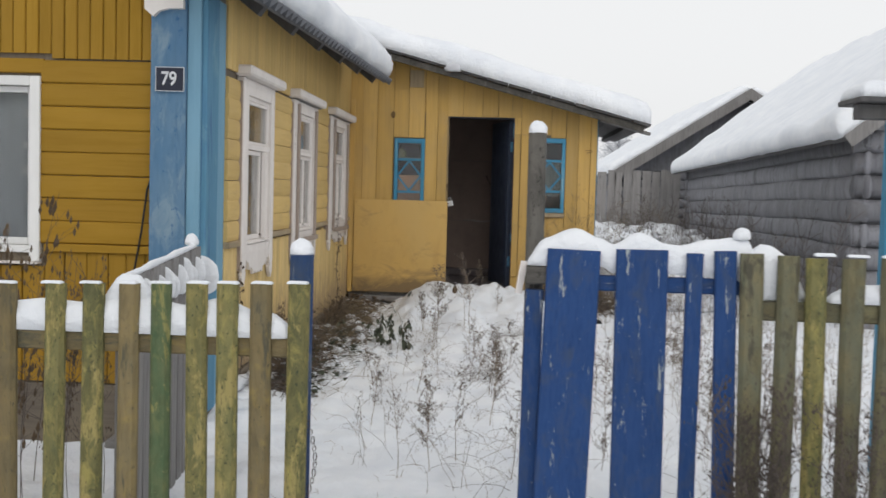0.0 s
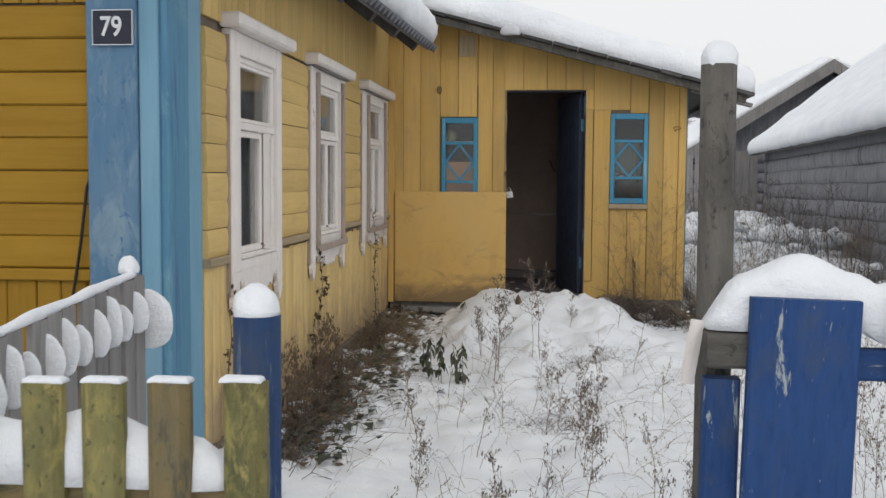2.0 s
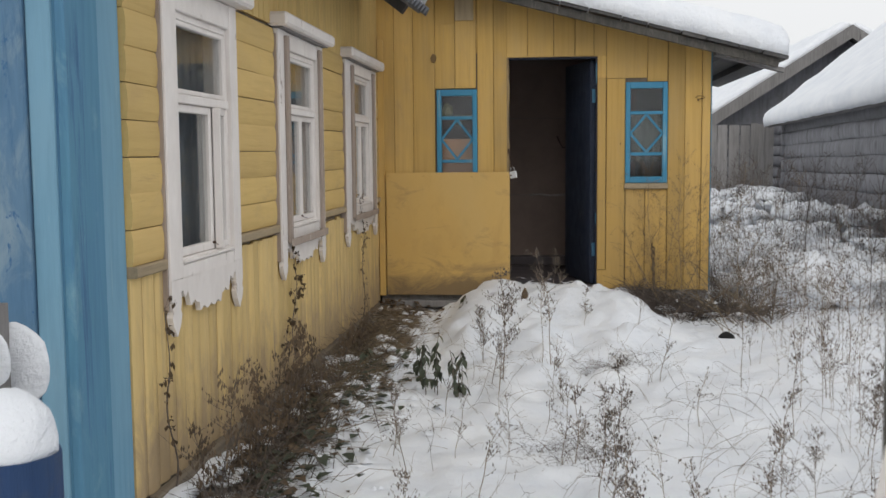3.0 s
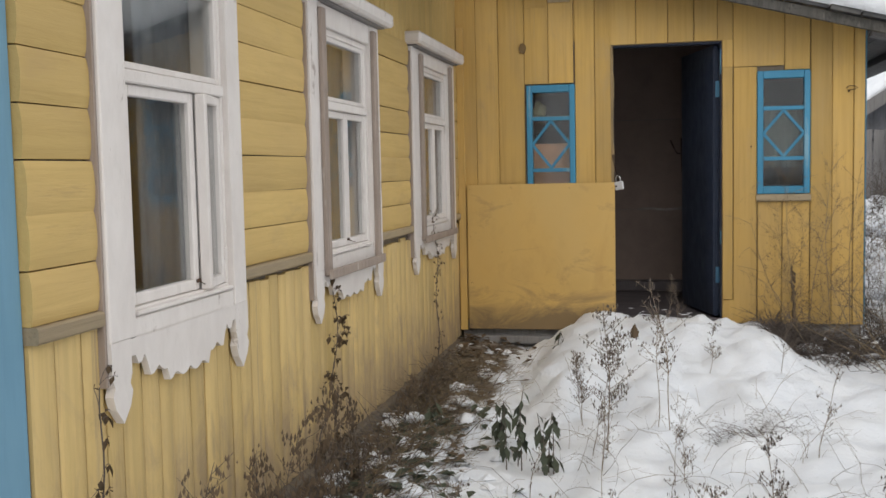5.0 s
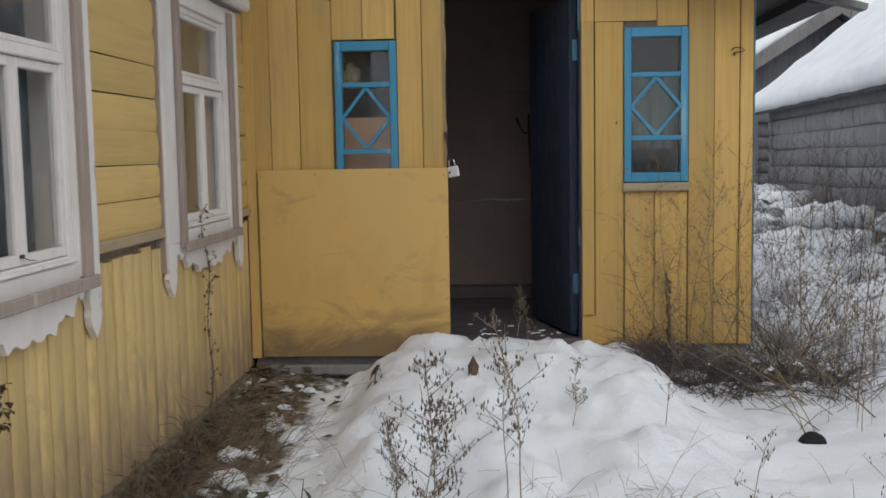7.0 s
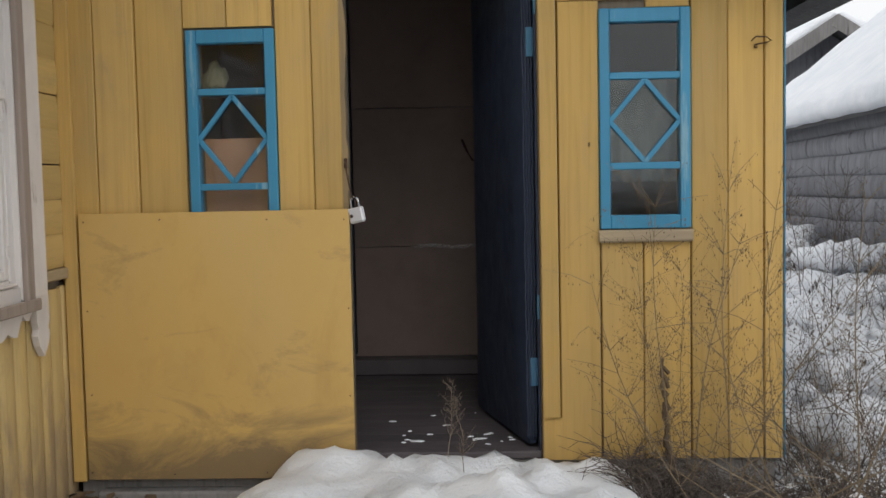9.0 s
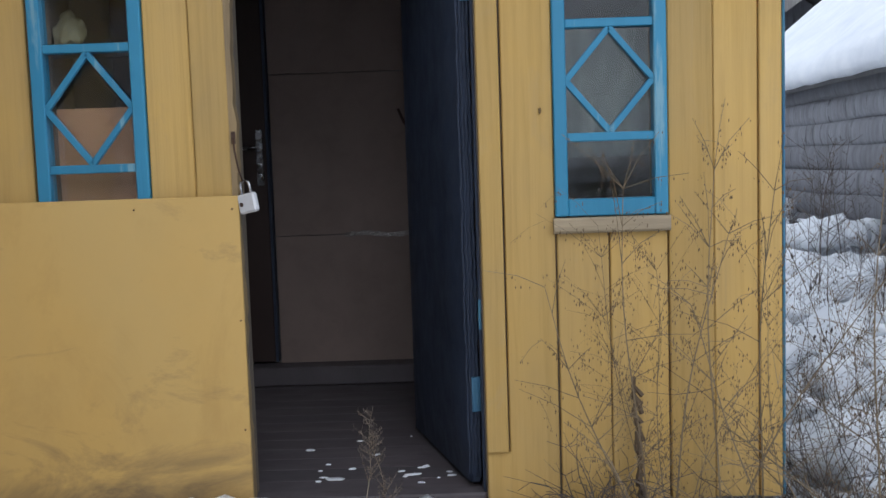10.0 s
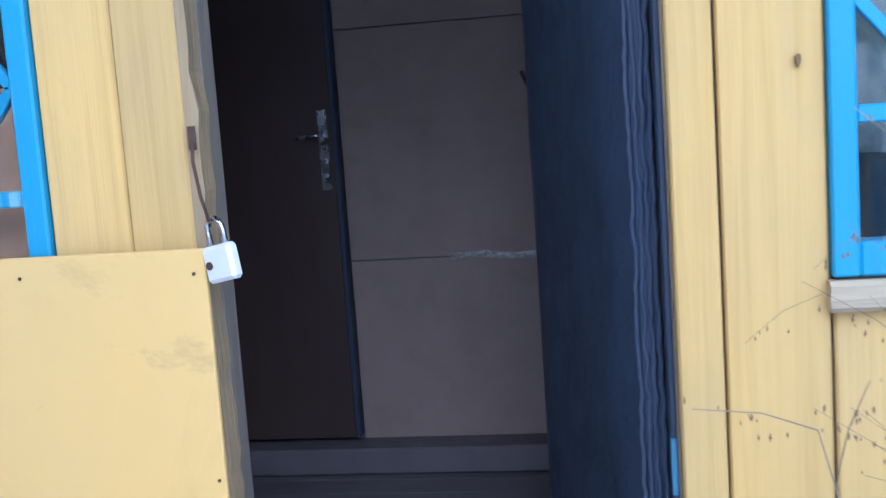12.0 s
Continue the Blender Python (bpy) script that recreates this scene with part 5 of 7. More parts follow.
def snow_bar(name, pts, label, seed, depth=.075, side=1.0):
    """Snow along a rail: (x, bottom, top) stations at the fence line, rounded on top."""
    v, f = [], []
    st = []
    for (xa, ba, ta), (xb, bb, tb) in zip(pts, pts[1:]):
        k = max(2, int((xb - xa) / .02))
        st += [(xa + (xb - xa) * i / k, ba + (bb - ba) * i / k, ta + (tb - ta) * (.5 - .5 * math.cos(math.pi * i / k))) for i in range(k)]
    st.append(pts[-1])
    m = 12
    for i, (x, b, tp) in enumerate(st):
        e = min(1.0, min(i, len(st) - 1 - i) / 3)
        for k in range(m):
            a = math.pi * k / (m - 1)
            c, s = math.cos(a), math.sin(a)
            h = (tp - b) * (0.35 + .65 * math.sqrt(e)) * (1 + .05 * noise.noise((x * 6, a, seed)))
            v.append((x, c * depth * (.55 + .45 * math.sqrt(e)) * (1 + .15 * noise.noise((x * 9, a * 2, seed + 4))), b + h * s ** .55 if s > 0 else b))
        v.append((x, 0, b))
    q = m + 1
    for i in range(len(st) - 1):
        for k in range(q):
            f.append((i * q + k, i * q + (k + 1) % q, (i + 1) * q + (k + 1) % q, (i + 1) * q + k))
    f.append(tuple(range(q))[::-1])
    f.append(tuple((len(st) - 1) * q + k for k in range(q)))
    ob = put(name, mesh_from(name, v, f, True), snow)
    return tagged(ob, label, "snow")


r2 = random.Random(17)
pts = []
x = -3.82
while x < -1.20:
    pts.append((x, .870, .992 + r2.uniform(-.025, .02)))
    x += .14
pts.append((-1.17, .870, .95))
sb = snow_bar("rail_snow", pts, "thick band of snow lying on the fence rail", 3, .042)
sb.location = (.04, YL + .03, 0)
sb2 = snow_bar("rail_snow", [(-1.93, .872, .97), (-1.885, .872, 1.03), (-1.82, .872, 1.098), (-1.755, .872, 1.095), (-1.705, .872, 1.03), (-1.66, .872, .95)], "hump of snow draped over a picket", 9, .052)
sb2.location = (.02, YL + .056, 0)
sb3 = snow_bar("rail_snow", [(.60, 1.06, 1.30), (.70, 1.06, 1.27), (.80, 1.06, 1.22), (.855, 1.058, 1.10)], "snow lying on the fence rail", 12, .06)
sb3.location = (0, YF + .075, 0)
sb4 = snow_bar("rail_snow", [(.93, 1.058, 1.11), (1.08, 1.058, 1.13), (1.3, 1.058, 1.15), (1.9, 1.058, 1.13), (2.5, 1.058, 1.14)], "thick band of snow lying on the fence rail", 14, .05)
sb4.location = (0, YF + .04, 0)
for (x, mat), row in zip(LP + RP, [left_top(x) for x, mat in LP] + [1.235] * len(RP)):
    if x < -1.0 or x > .85:
        ob = snow_slab("picket_snow", .080, .034, .011, .011, .010, x * 7, snow, Matrix.Translation((x - .040, (YL if x < 0 else YF) - .034, row + (-.001 if x < 0 else .004))))
        tagged(ob, "little cap of snow on a picket top", "snow", "snow caps on the pickets")


def gate_post():
    t = thing("gate_post", (-1.117, 4.70, -.1), "weathered navy-blue round gate post", "post")
    round_bar("post", [(0, 0, -.2), (0, 0, .6), (.002, 0, 1.285)], .049, .047, blue_post, t, 14)
    # slack chain hanging from the post
    v, f = [], []
    for i in range(16):
        a = i * .05
        p = Vector((.045 + .03 * math.sin(i * .35), -.03, .62 - .032 * i))
        ring = [p + Vector((.007 * math.cos(k), .007 * math.sin(k) if i % 2 else 0, 0 if i % 2 else .007 * math.sin(k))) + Vector((0, 0, .010 * math.sin(k))) for k in np.linspace(0, 2 * math.pi, 7)]
        tube(v, f, ring, .0025, .0025, 4)
    put("chain", mesh_from("chain", v, f), iron, t, "dark rusty chain")
    return t


gate_post()
tagged(snow_lump("post_snow", (-1.117, 4.70, 1.181), .046, .046, .050, 2), "round cap of snow on the blue post", "snow")


def blue_gate_leaf():
    t = thing("gate", (.17, 4.74, 0), "wide blue wooden gate with peeling paint, loaded with snow", "gate")
    def bd(x, top, w, lean, thick=.028):
        upright("board", t, blue_gate, (x - .17, 0, -.02), top + .02, w, thick, FACE_Y, lean, .005)
    bd(-.085, 1.234, .205, -1.4)
    bd(.219, 1.242, .198, .5)
    bd(.413, 1.234, .062, .1)
    bd(.562, 1.247, .082, 1.6)
    lying("rail", t, blue_gate, (-.15 - .17, .045, 1.105), .80, .06, .042, FACE_Y, 180, .006)
    lying("rail", t, blue_gate, (-.15 - .17, .045, .14), .80, .06, .042, FACE_Y, 180, .006)
    lying("rail_end", t, pole_wood, (-.235 - .17, .055, 1.128), .088, .068, .06, FACE_Y, 180, .006, "bare brown rail end")
    upright("end_stile", t, blue_gate, (-.2095 - .17, .06, -.02), 1.09, .070, .045, FACE_Y, -.5, .006)
    return t


blue_gate_leaf()
gs = snow_bar("gate_snow", [(-.245, 1.165, 1.215), (-.20, 1.166, 1.27), (-.06, 1.17, 1.315), (.05, 1.17, 1.275), (.085, 1.145, 1.255), (.19, 1.15, 1.305), (.30, 1.15, 1.265), (.35, 1.145, 1.26), (.47, 1.14, 1.285), (.56, 1.14, 1.30), (.60, 1.10, 1.31), (.66, 1.08, 1.29)], "heavy rounded drift of snow along the gate top", 6, .062)
gs.location = (.014, 4.806, 0)
tagged(snow_lump("gate_snow_ball", (.60, 4.79, 1.29), .035, .035, .036, 6), "ball of snow on the gate top", "snow")


def timber_pole():
    t = thing("timber_pole", (-.200, 4.868, -.1), "weathered grey timber pole behind the gate", "pole")
    round_bar("shaft", [(0, 0, -.2), (.0, 0, .6), (-.002, 0, 1.2), (-.005, 0, 1.79)], .038, .036, pole_wood, t, 16)
    return t


timber_pole()
tagged(snow_lump("pole_snow", (-.205, 4.868, 1.683), .037, .037, .043, 12), "round cap of snow on the timber pole", "snow")
lath = put("loose_lath", board_mesh(.13, .026, .014, .003), white_paint, None, "", Matrix.Translation((-.262, 4.80, 1.05)) @ pose(0, 0, 0, 4, 8, 20))
tagged(lath, "pale splinter of lath hanging at the gate end", "lath")


def garden_fence():
    a, b = Vector((-1.93, 4.93, 0)), Vector((-1.985, 6.18, 0))
    t = thing("garden_fence", a, "low grey picket fence with plates of snow between its pickets", "fence")
    d = b - a
    ang = math.atan2(-d.x, d.y)
    r = random.Random(9)
    n = 12
    for i in range(n):
        p = d * (i / (n - 1))
        m = Matrix.Translation((p.x, p.y, -.15)) @ pose(0, 0, 0, 0, 0, math.degrees(ang)) @ FACE_X @ pose(0, 0, 0, 0, r.uniform(-1, 1), 0)
        put("picket", board_mesh(1.18 + .085 * i / n, .088, .022, .004), gray_wood, t, "", m)
    for z in (.84, .35):
        m = Matrix.Translation((-.03, 0, z)) @ pose(0, 0, 0, 0, 0, math.degrees(ang)) @ pose(0, 0, 0, -90, 0, 0)
        put("rail", board_mesh(d.length, .05, .03, .004), gray_wood, t, "", m)
    return a, d, n


ga, gd, gn = garden_fence()
for i in range(gn - 1):
    p = ga + gd * ((i + .5) / (gn - 1))
    ob = snow_lump("snow_plate", p + Vector((.018, 0, .84 + .09 * i / gn)), .042 + .008 * ((i * 5) % 3), .013, .068 + .014 * ((i * 7) % 3), 40 + i, None, .8)
    tagged(ob, "plate of snow stuck between grey pickets", "snow", "snow plates on the garden fence")
gtop = snow_bar("fence_snow", [(0, 1.03, 1.047), (.15, 1.036, 1.062), (.3, 1.05, 1.068), (.5, 1.06, 1.09), (.7, 1.075, 1.094), (.9, 1.085, 1.114), (1.1, 1.1, 1.12), (1.26, 1.108, 1.13)], "thin ridge of snow on the grey pickets", 31, .017)
gtop.matrix_basis = Matrix.Translation((ga.x, ga.y, .0)) @ pose(0, 0, 0, 0, 0, math.degrees(math.atan2(gd.y, gd.x)))
tagged(snow_lump("snow_plate", (-1.962, 6.237, .845), .095, .016, .12, 77, None, .8), "large plate of snow hanging at the fence end", "snow", "snow plates on the garden fence")
tagged(snow_lump("snow_ball", (-2.0, 6.17, 1.118), .037, .036, .046, 78), "knob of snow on the end picket", "snow")


wall_snow = snow_bar("ledge_snow", [(0, .03, .085), (.25, .03, .10), (.5, .03, .07), (.7, .03, .085), (.9, .03, .06), (1.05, .03, .04)], "strip of snow on the plinth ledge of the house", 51, .05)
wall_snow.matrix_basis = Matrix.Translation((WX + .07, 7.45, .03)) @ pose(0, 0, 0, 0, 0, 90)


# ---- sheds and back fence ----
def log_shed(name, x0, x1, y0, y1, eave, slope, label, snow_h, seed, over=.25, turn=0.0, dip=0.0):
    t = thing(name, (x0, y0, 0), label, "shed")
    t.matrix_basis = pose(x0, y0, 0, dip, 0, turn)
    rng = random.Random(seed)
    xm = (x0 + x1) / 2
    ridge = eave + slope * (xm - x0)
    n = int((eave + .2) / .25)
    part("carcass", boxes((.08, x1 - x0 - .08, .08, y1 - y0 - .08, -.2, eave - .1)), log_wood, t)
    for k in range(n):
        z = -.1 + (k + .5) * (eave + .1) / n
        h = (eave + .1) / n * .5
        for (p, q) in (((0.08, -.04, z), (.08, y1 - y0 + .04, z)), ((-.04, .08, z), (x1 - x0 + .04, .08, z)), ((x1 - x0 - .08, -.1, z), (x1 - x0 - .08, y1 - y0, z)), ((0, y1 - y0 - .08, z), (x1 - x0, y1 - y0 - .08, z))):
            p, q = Vector(p), Vector(q)
            pts = [p.lerp(q, i / 10) + Vector((rng.uniform(-.02, .02), rng.uniform(-.012, .012), rng.uniform(-.022, .022))) for i in range(11)]
            v, f = [], []
            tube(v, f, pts, h * rng.uniform(.98, 1.08), h * rng.uniform(1.0, 1.12), 12)
            if abs(p.x - q.x) < .01:
                v = [Vector((p.x + (c.x - p.x) * .36, c.y, c.z)) for c in v]
            me = mesh_from("log", [(0, 0, 0)] * 0 + v, f, True)
            put("log", me, log_wood, t)
    w = xm - x0
    gz = eave - .05
    for yy in (.02, y1 - y0 - .02):
        v = [(0, yy, gz), (x1 - x0, yy, gz), (w, yy, gz + slope * w), (0, yy + .05, gz), (x1 - x0, yy + .05, gz), (w, yy + .05, gz + slope * w)]
        put("gable", mesh_from("gable", v, [(0, 1, 2), (5, 4, 3), (0, 3, 4, 1), (1, 4, 5, 2), (2, 5, 3, 0)]), log_wood, t)
    L = math.hypot(w + min(over, .3), slope * (w + min(over, .3)))
    for sx in (-1, 1):
        ov = min(over, .3)
        ex = -ov if sx < 0 else x1 - x0 + ov
        V = Vector((-sx * math.cos(math.atan(slope)), 0, math.sin(math.atan(slope))))
        N = Vector((sx * V.z, 0, abs(V.x)))
        U = V.cross(N)
        if U.y > 0:
            m = Matrix((U, V, N)).transposed().to_4x4()
            m.translation = Vector((ex, -over, eave - slope * ov + .08))
        else:
            m = Matrix((-U, V, N)).transposed().to_4x4()
            m.translation = Vector((ex, -over, eave - slope * ov + .08))
        bm = bmesh.new()
        box(bm, 0, y1 - y0 + 2 * over, 0, L, -.06, 0, m=m)
        part("roof_deck", bm, soffit_wood, t)
        bm = bmesh.new()
        box(bm, -.03 - .006 * (sx > 0), -.001 - .006 * (sx > 0), 0, L, -.24 if over > .5 else -.14, .01, m=m)
        part("barge_board", bm, gray_wood, t)
        ob = snow_slab("shed_snow", y1 - y0 + 2 * over, L + .02, snow_h, .22, .3, seed + sx, snow, pose(x0, y0, 0, dip, 0, turn) @ m @ Matrix.Translation((0, -.03, .003)), None, .3)
        tagged(ob, "deep smooth snow on the shed roof", "snow", kind="structure")
    return t


log_shed("log_shed", 3.60, 9.4, 12.35, 25.3, 2.26, .78, "low grey log shed with a deep snow-covered roof", .22, 5, .25, -1.7, -.6)
log_shed("log_barn", 2.80, 9.30, 28.9, 37.0, 2.12, .64, "grey log barn with a steep snow-covered gable roof", .2, 9, .9)


def back_fence():
    t = thing("board_fence", (2.4, 26.3, 0), "tall grey weathered board fence", "fence")
    r = random.Random(4)
    x = -1.9
    while x < 1.45:
        w = r.uniform(.14, .24)
        upright("fence_board", t, gray_wood, (x + w / 2, 0, -.1), 2.15 + r.uniform(-.06, .05), w - .012, .03, FACE_Y, r.uniform(-.8, .8), .004)
        x += w
    for z in (.5, 1.6):
        lying("rail", t, gray_wood, (-1.9, .06, z), 3.4, .1, .05, FACE_Y, 180)
    return t


back_fence()


def canopy_post():
    t = thing("canopy_post", (1.80, 6.5, 0), "bright blue post carrying a small snowy canopy", "post")
    part("post", boxes((-.045, .045, -.045, .045, -.2, 1.98)), blue_frame, t, bevel=.006)
    part("canopy_board", boxes((-.24, 1.2, -.12, .25, 1.985, 2.015)), soffit_wood, t, bevel=.006)
    part("beam", boxes((-.22, 1.1, -.05, .05, 1.90, 1.984)), soffit_wood, t, bevel=.006)
    return t


canopy_post()
tagged(snow_slab("canopy_snow", 1.42, .36, .09, .09, .05, 55, snow, Matrix.Translation((1.57, 6.39, 2.017)), None, .3), "rounded snow on the small canopy", "snow")


# ---- weeds ----
def leaf(v, f, at, d, length, width, droop):
    d = Vector(d).normalized()
    side = d.cross(Vector((0, 0, 1)))
    if side.length < .01:
        side = Vector((1, 0, 0))
    side = side.normalized() * width / 2
    p0, b = Vector(at), len(v)
    p1 = p0 + d * length * .5 + Vector((0, 0, -droop * .35))
    p2 = p0 + d * length * .85 + Vector((0, 0, -droop))
    up = Vector((0, 0, width * .18))
    v += [p0, p1 + side + up, p1, p1 - side + up, p2]
    f += [(b, b + 1, b + 2), (b, b + 2, b + 3), (b + 1, b + 4, b + 2), (b + 2, b + 4, b + 3)]


def seed(v, f, at, r):
    """A small drooping husk."""
    b = len(v)
    x, y, z = at
    v += [Vector((x, y, z - r * 1.9)), Vector((x + r * .62, y, z - r * .4)), Vector((x - r * .31, y + r * .54, z - r * .3)), Vector((x - r * .31, y - r * .54, z - r * .5)), Vector((x + r * .2, y, z + r * 1.4))]
    f += [(b, b + 2, b + 1), (b, b + 3, b + 2), (b, b + 1, b + 3), (b + 4, b + 1, b + 2), (b + 4, b + 2, b + 3), (b + 4, b + 3, b + 1)]


def weed_shape(rng, height, branches, seeds, lean=.12, size=1.0, thick=.0028):
    sv, sf, hv, hf = [], [], [], []
    bend = Vector((rng.uniform(-lean, lean), rng.uniform(-lean, lean), 0))
    def main(u):
        return Vector((bend.x * u * u * height, bend.y * u * u * height, u * height)) + Vector((.008 * math.sin(u * 9 + bend.x * 40), .008 * math.cos(u * 7), 0))
    tube(sv, sf, [main(i / 7) for i in range(8)], thick, thick * .35, 3)
    for k in range(branches):
        u = rng.uniform(.28, .97)
        p = main(u)
        a = rng.uniform(0, 2 * math.pi)
        L = height * rng.uniform(.10, .34) * (1.15 - u * .7)
        up = rng.uniform(.5, 1.3)
        d = Vector((math.cos(a), math.sin(a), up)).normalized()
        q = p + d * L
        mid = p + d * L * .5 + Vector((0, 0, -.03 * L)) + Vector((rng.uniform(-1, 1), rng.uniform(-1, 1), 0)) * L * .06
        tube(sv, sf, [p, mid, q], thick * .55, thick * .25, 3)
        for s in range(seeds):
            w = rng.uniform(.3, 1.0)
            at = p.lerp(q, w) + Vector((rng.uniform(-1, 1), rng.uniform(-1, 1), rng.uniform(-1, 1))) * .012 * size
            if rng.random() < .25:
                d2 = Vector((rng.uniform(-1, 1), rng.uniform(-1, 1), rng.uniform(.2, 1))).normalized() * L * .3
                tube(sv, sf, [p.lerp(q, w), p.lerp(q, w) + d2], thick * .35, thick * .2, 3)
                at = p.lerp(q, w) + d2
            seed(hv, hf, at, rng.uniform(.0025, .006) * size)
    return sv, sf, hv, hf


def weed(rng, height, branches, seeds, stem_mat, head_mat, label, group="", lean=.12, size=1.0, thick=.0028, name="dry_weed"):
    t = thing(name, (0, 0, 0), label, "weed", group)
    sv, sf, hv, hf = weed_shape(rng, height, branches, seeds, lean, size, thick)
    put("stem", mesh_from("stem", sv, sf), stem_mat, t)
    if hv:
        tagged(put("seed_head", mesh_from("seed_head", hv, hf), head_mat, t), kind="stuff")
    return t


def nettle(rng, height, leaves, label):
    t = thing("broadleaf_weed", (0, 0, 0), label, "weed")
    v, f, lv, lf = [], [], [], []
    for s in range(3):
        o = Vector((rng.uniform(-.05, .05), rng.uniform(-.05, .05), 0))
        h = height * rng.uniform(.75, 1.0)
        b = Vector((rng.uniform(-.1, .1), rng.uniform(-.1, .1), 0))
        pts = [o + b * (u * u * h) + Vector((0, 0, u * h)) for u in np.linspace(0, 1, 6)]
        tube(v, f, pts, .004, .002, 4)
        for k in range(leaves):
            u = rng.uniform(.25, 1.0)
            p = o + b * (u * u * h) + Vector((0, 0, u * h))
            a = rng.uniform(0, 2 * math.pi)
            L = rng.uniform(.045, .09)
            leaf(lv, lf, p, (math.cos(a) * .7, math.sin(a) * .7, -.5), L, L * .48, L * rng.uniform(.3, .9))
    put("stem", mesh_from("stem", v, f), dark_stem, t)
    tagged(put("leaf", mesh_from("leaf", lv, lf), green_leaf, t, "drooping dark green leaves"), kind="stuff")
    return t


def place(t, x, y, turn=0, size=1.0, dz=0.0):
    t.location = (x, y, on_ground(x, y) - .02 + dz)
    t.rotation_euler = (0, 0, turn)
    t.scale = (size,) * 3
    return t


WEED_LABELS = ["tall dry brown weed with seed heads standing in snow", "thin bare dry weed stalk standing in snow", "bushy dry weed with many seeds in the snow"]
rng = random.Random(21)
kinds = []
for h, b, s, lab, ln in ((.62, 20, 7, 0, .15), (.50, 12, 5, 1, .3), (.55, 34, 8, 2, .12), (.72, 16, 6, 0, .25), (.42, 22, 7, 2, .2), (.35, 8, 4, 1, .4)):
    kinds.append(weed(rng, h, b, s, dry_stem, dark_stem, WEED_LABELS[lab], "dry weeds in the yard", ln))
SPOTS = [(-.90, 10.3, 2, 1.35), (-.92, 10.05, 0, 1.1), (-.47, 8.75, 4, 1.0), (-.38, 8.2, 2, 1.0), (.56, 10.1, 3, 1.0), (.09, 10.25, 1, 1.0), (-.91, 8.2, 5, 1.1), (-1.39, 8.85, 4, .9), (-.36, 7.2, 2, 1.0),
         (-.22, 9.4, 4, 1.1), (-1.29, 8.5, 1, 1.0), (-.60, 10.5, 0, 1.25), (-.66, 10.55, 3, 1.0), (-1.05, 10.6, 4, 1.0), (-.35, 11.55, 4, .8), (.05, 11.5, 1, .8), (-.58, 12.78, 2, .60), (-.52, 12.72, 4, .75), (.85, 8.5, 3, .8), (.67, 9.25, 0, .9),
         (1.3, 10.5, 3, 1.0), (1.35, 11.4, 2, 1.0), (1.0, 9.9, 2, .9), (-.05, 7.3, 0, .8), (-.75, 7.0, 4, .9), (-1.1, 6.6, 5, 1.0), (.3, 8.0, 4, 1.0), (.5, 7.2, 2, .8), (.9, 7.3, 0, .8), (.25, 6.3, 4, .8),
         (1.2, 8.6, 3, 1.0), (1.6, 9.4, 2, 1.1), (1.5, 7.8, 0, 1.0), (-.62, 9.3, 5, .8), (.2, 9.4, 5, 1.0), (-1.2, 9.5, 5, .9)]
extra = random.Random(72)
for _ in range(46):
    SPOTS.append((extra.uniform(-1.3, 1.9), extra.uniform(5.6, 10.9), extra.randrange(6), extra.uniform(.6, 1.0)))
used = set()
for x, y, k, s in SPOTS:
    if k not in used:
        used.add(k)
        place(kinds[k], x, y, rng.uniform(0, 6.3), s)
    else:
        c = copy_thing(kinds[k], Matrix.Identity(4))
        place(c, x, y, rng.uniform(0, 6.3), s)
place(nettle(rng, .46, 11, "dark green drooping broad-leaved weed rising from snow"), -1.35, 10.1)
place(nettle(rng, .38, 9, "dark green drooping broad-leaved weed rising from snow"), -1.19, 10.05, 2)
place(nettle(rng, .30, 8, "dark green broad-leaved weed beside the bare earth"), -1.48, 10.45, 4)
place(nettle(rng, .20, 5, "dark green broad-leaved weed at the snow heap"), -1.33, 12.35, 1, 1.0, -.1)
place(nettle(rng, .20, 7, "dark green broad-leaved weed beside the house wall"), -1.86, 10.6, 5)

# a single upright withered leaf on the heap
v, f = [], []
for a in (0.2, 1.8, 3.6, 5.0):
    leaf(v, f, (0, 0, .11), (math.cos(a) * .3, math.sin(a) * .3, -1), .12, .05, .02)
wl_ob = put("withered_leaf", mesh_from("withered_leaf", v, f), dry_leaf)
wl_ob.location = (-.81, 11.9, on_ground(-.81, 11.9))
tagged(wl_ob, "single dark withered leaf standing in the snow heap", "leaf")


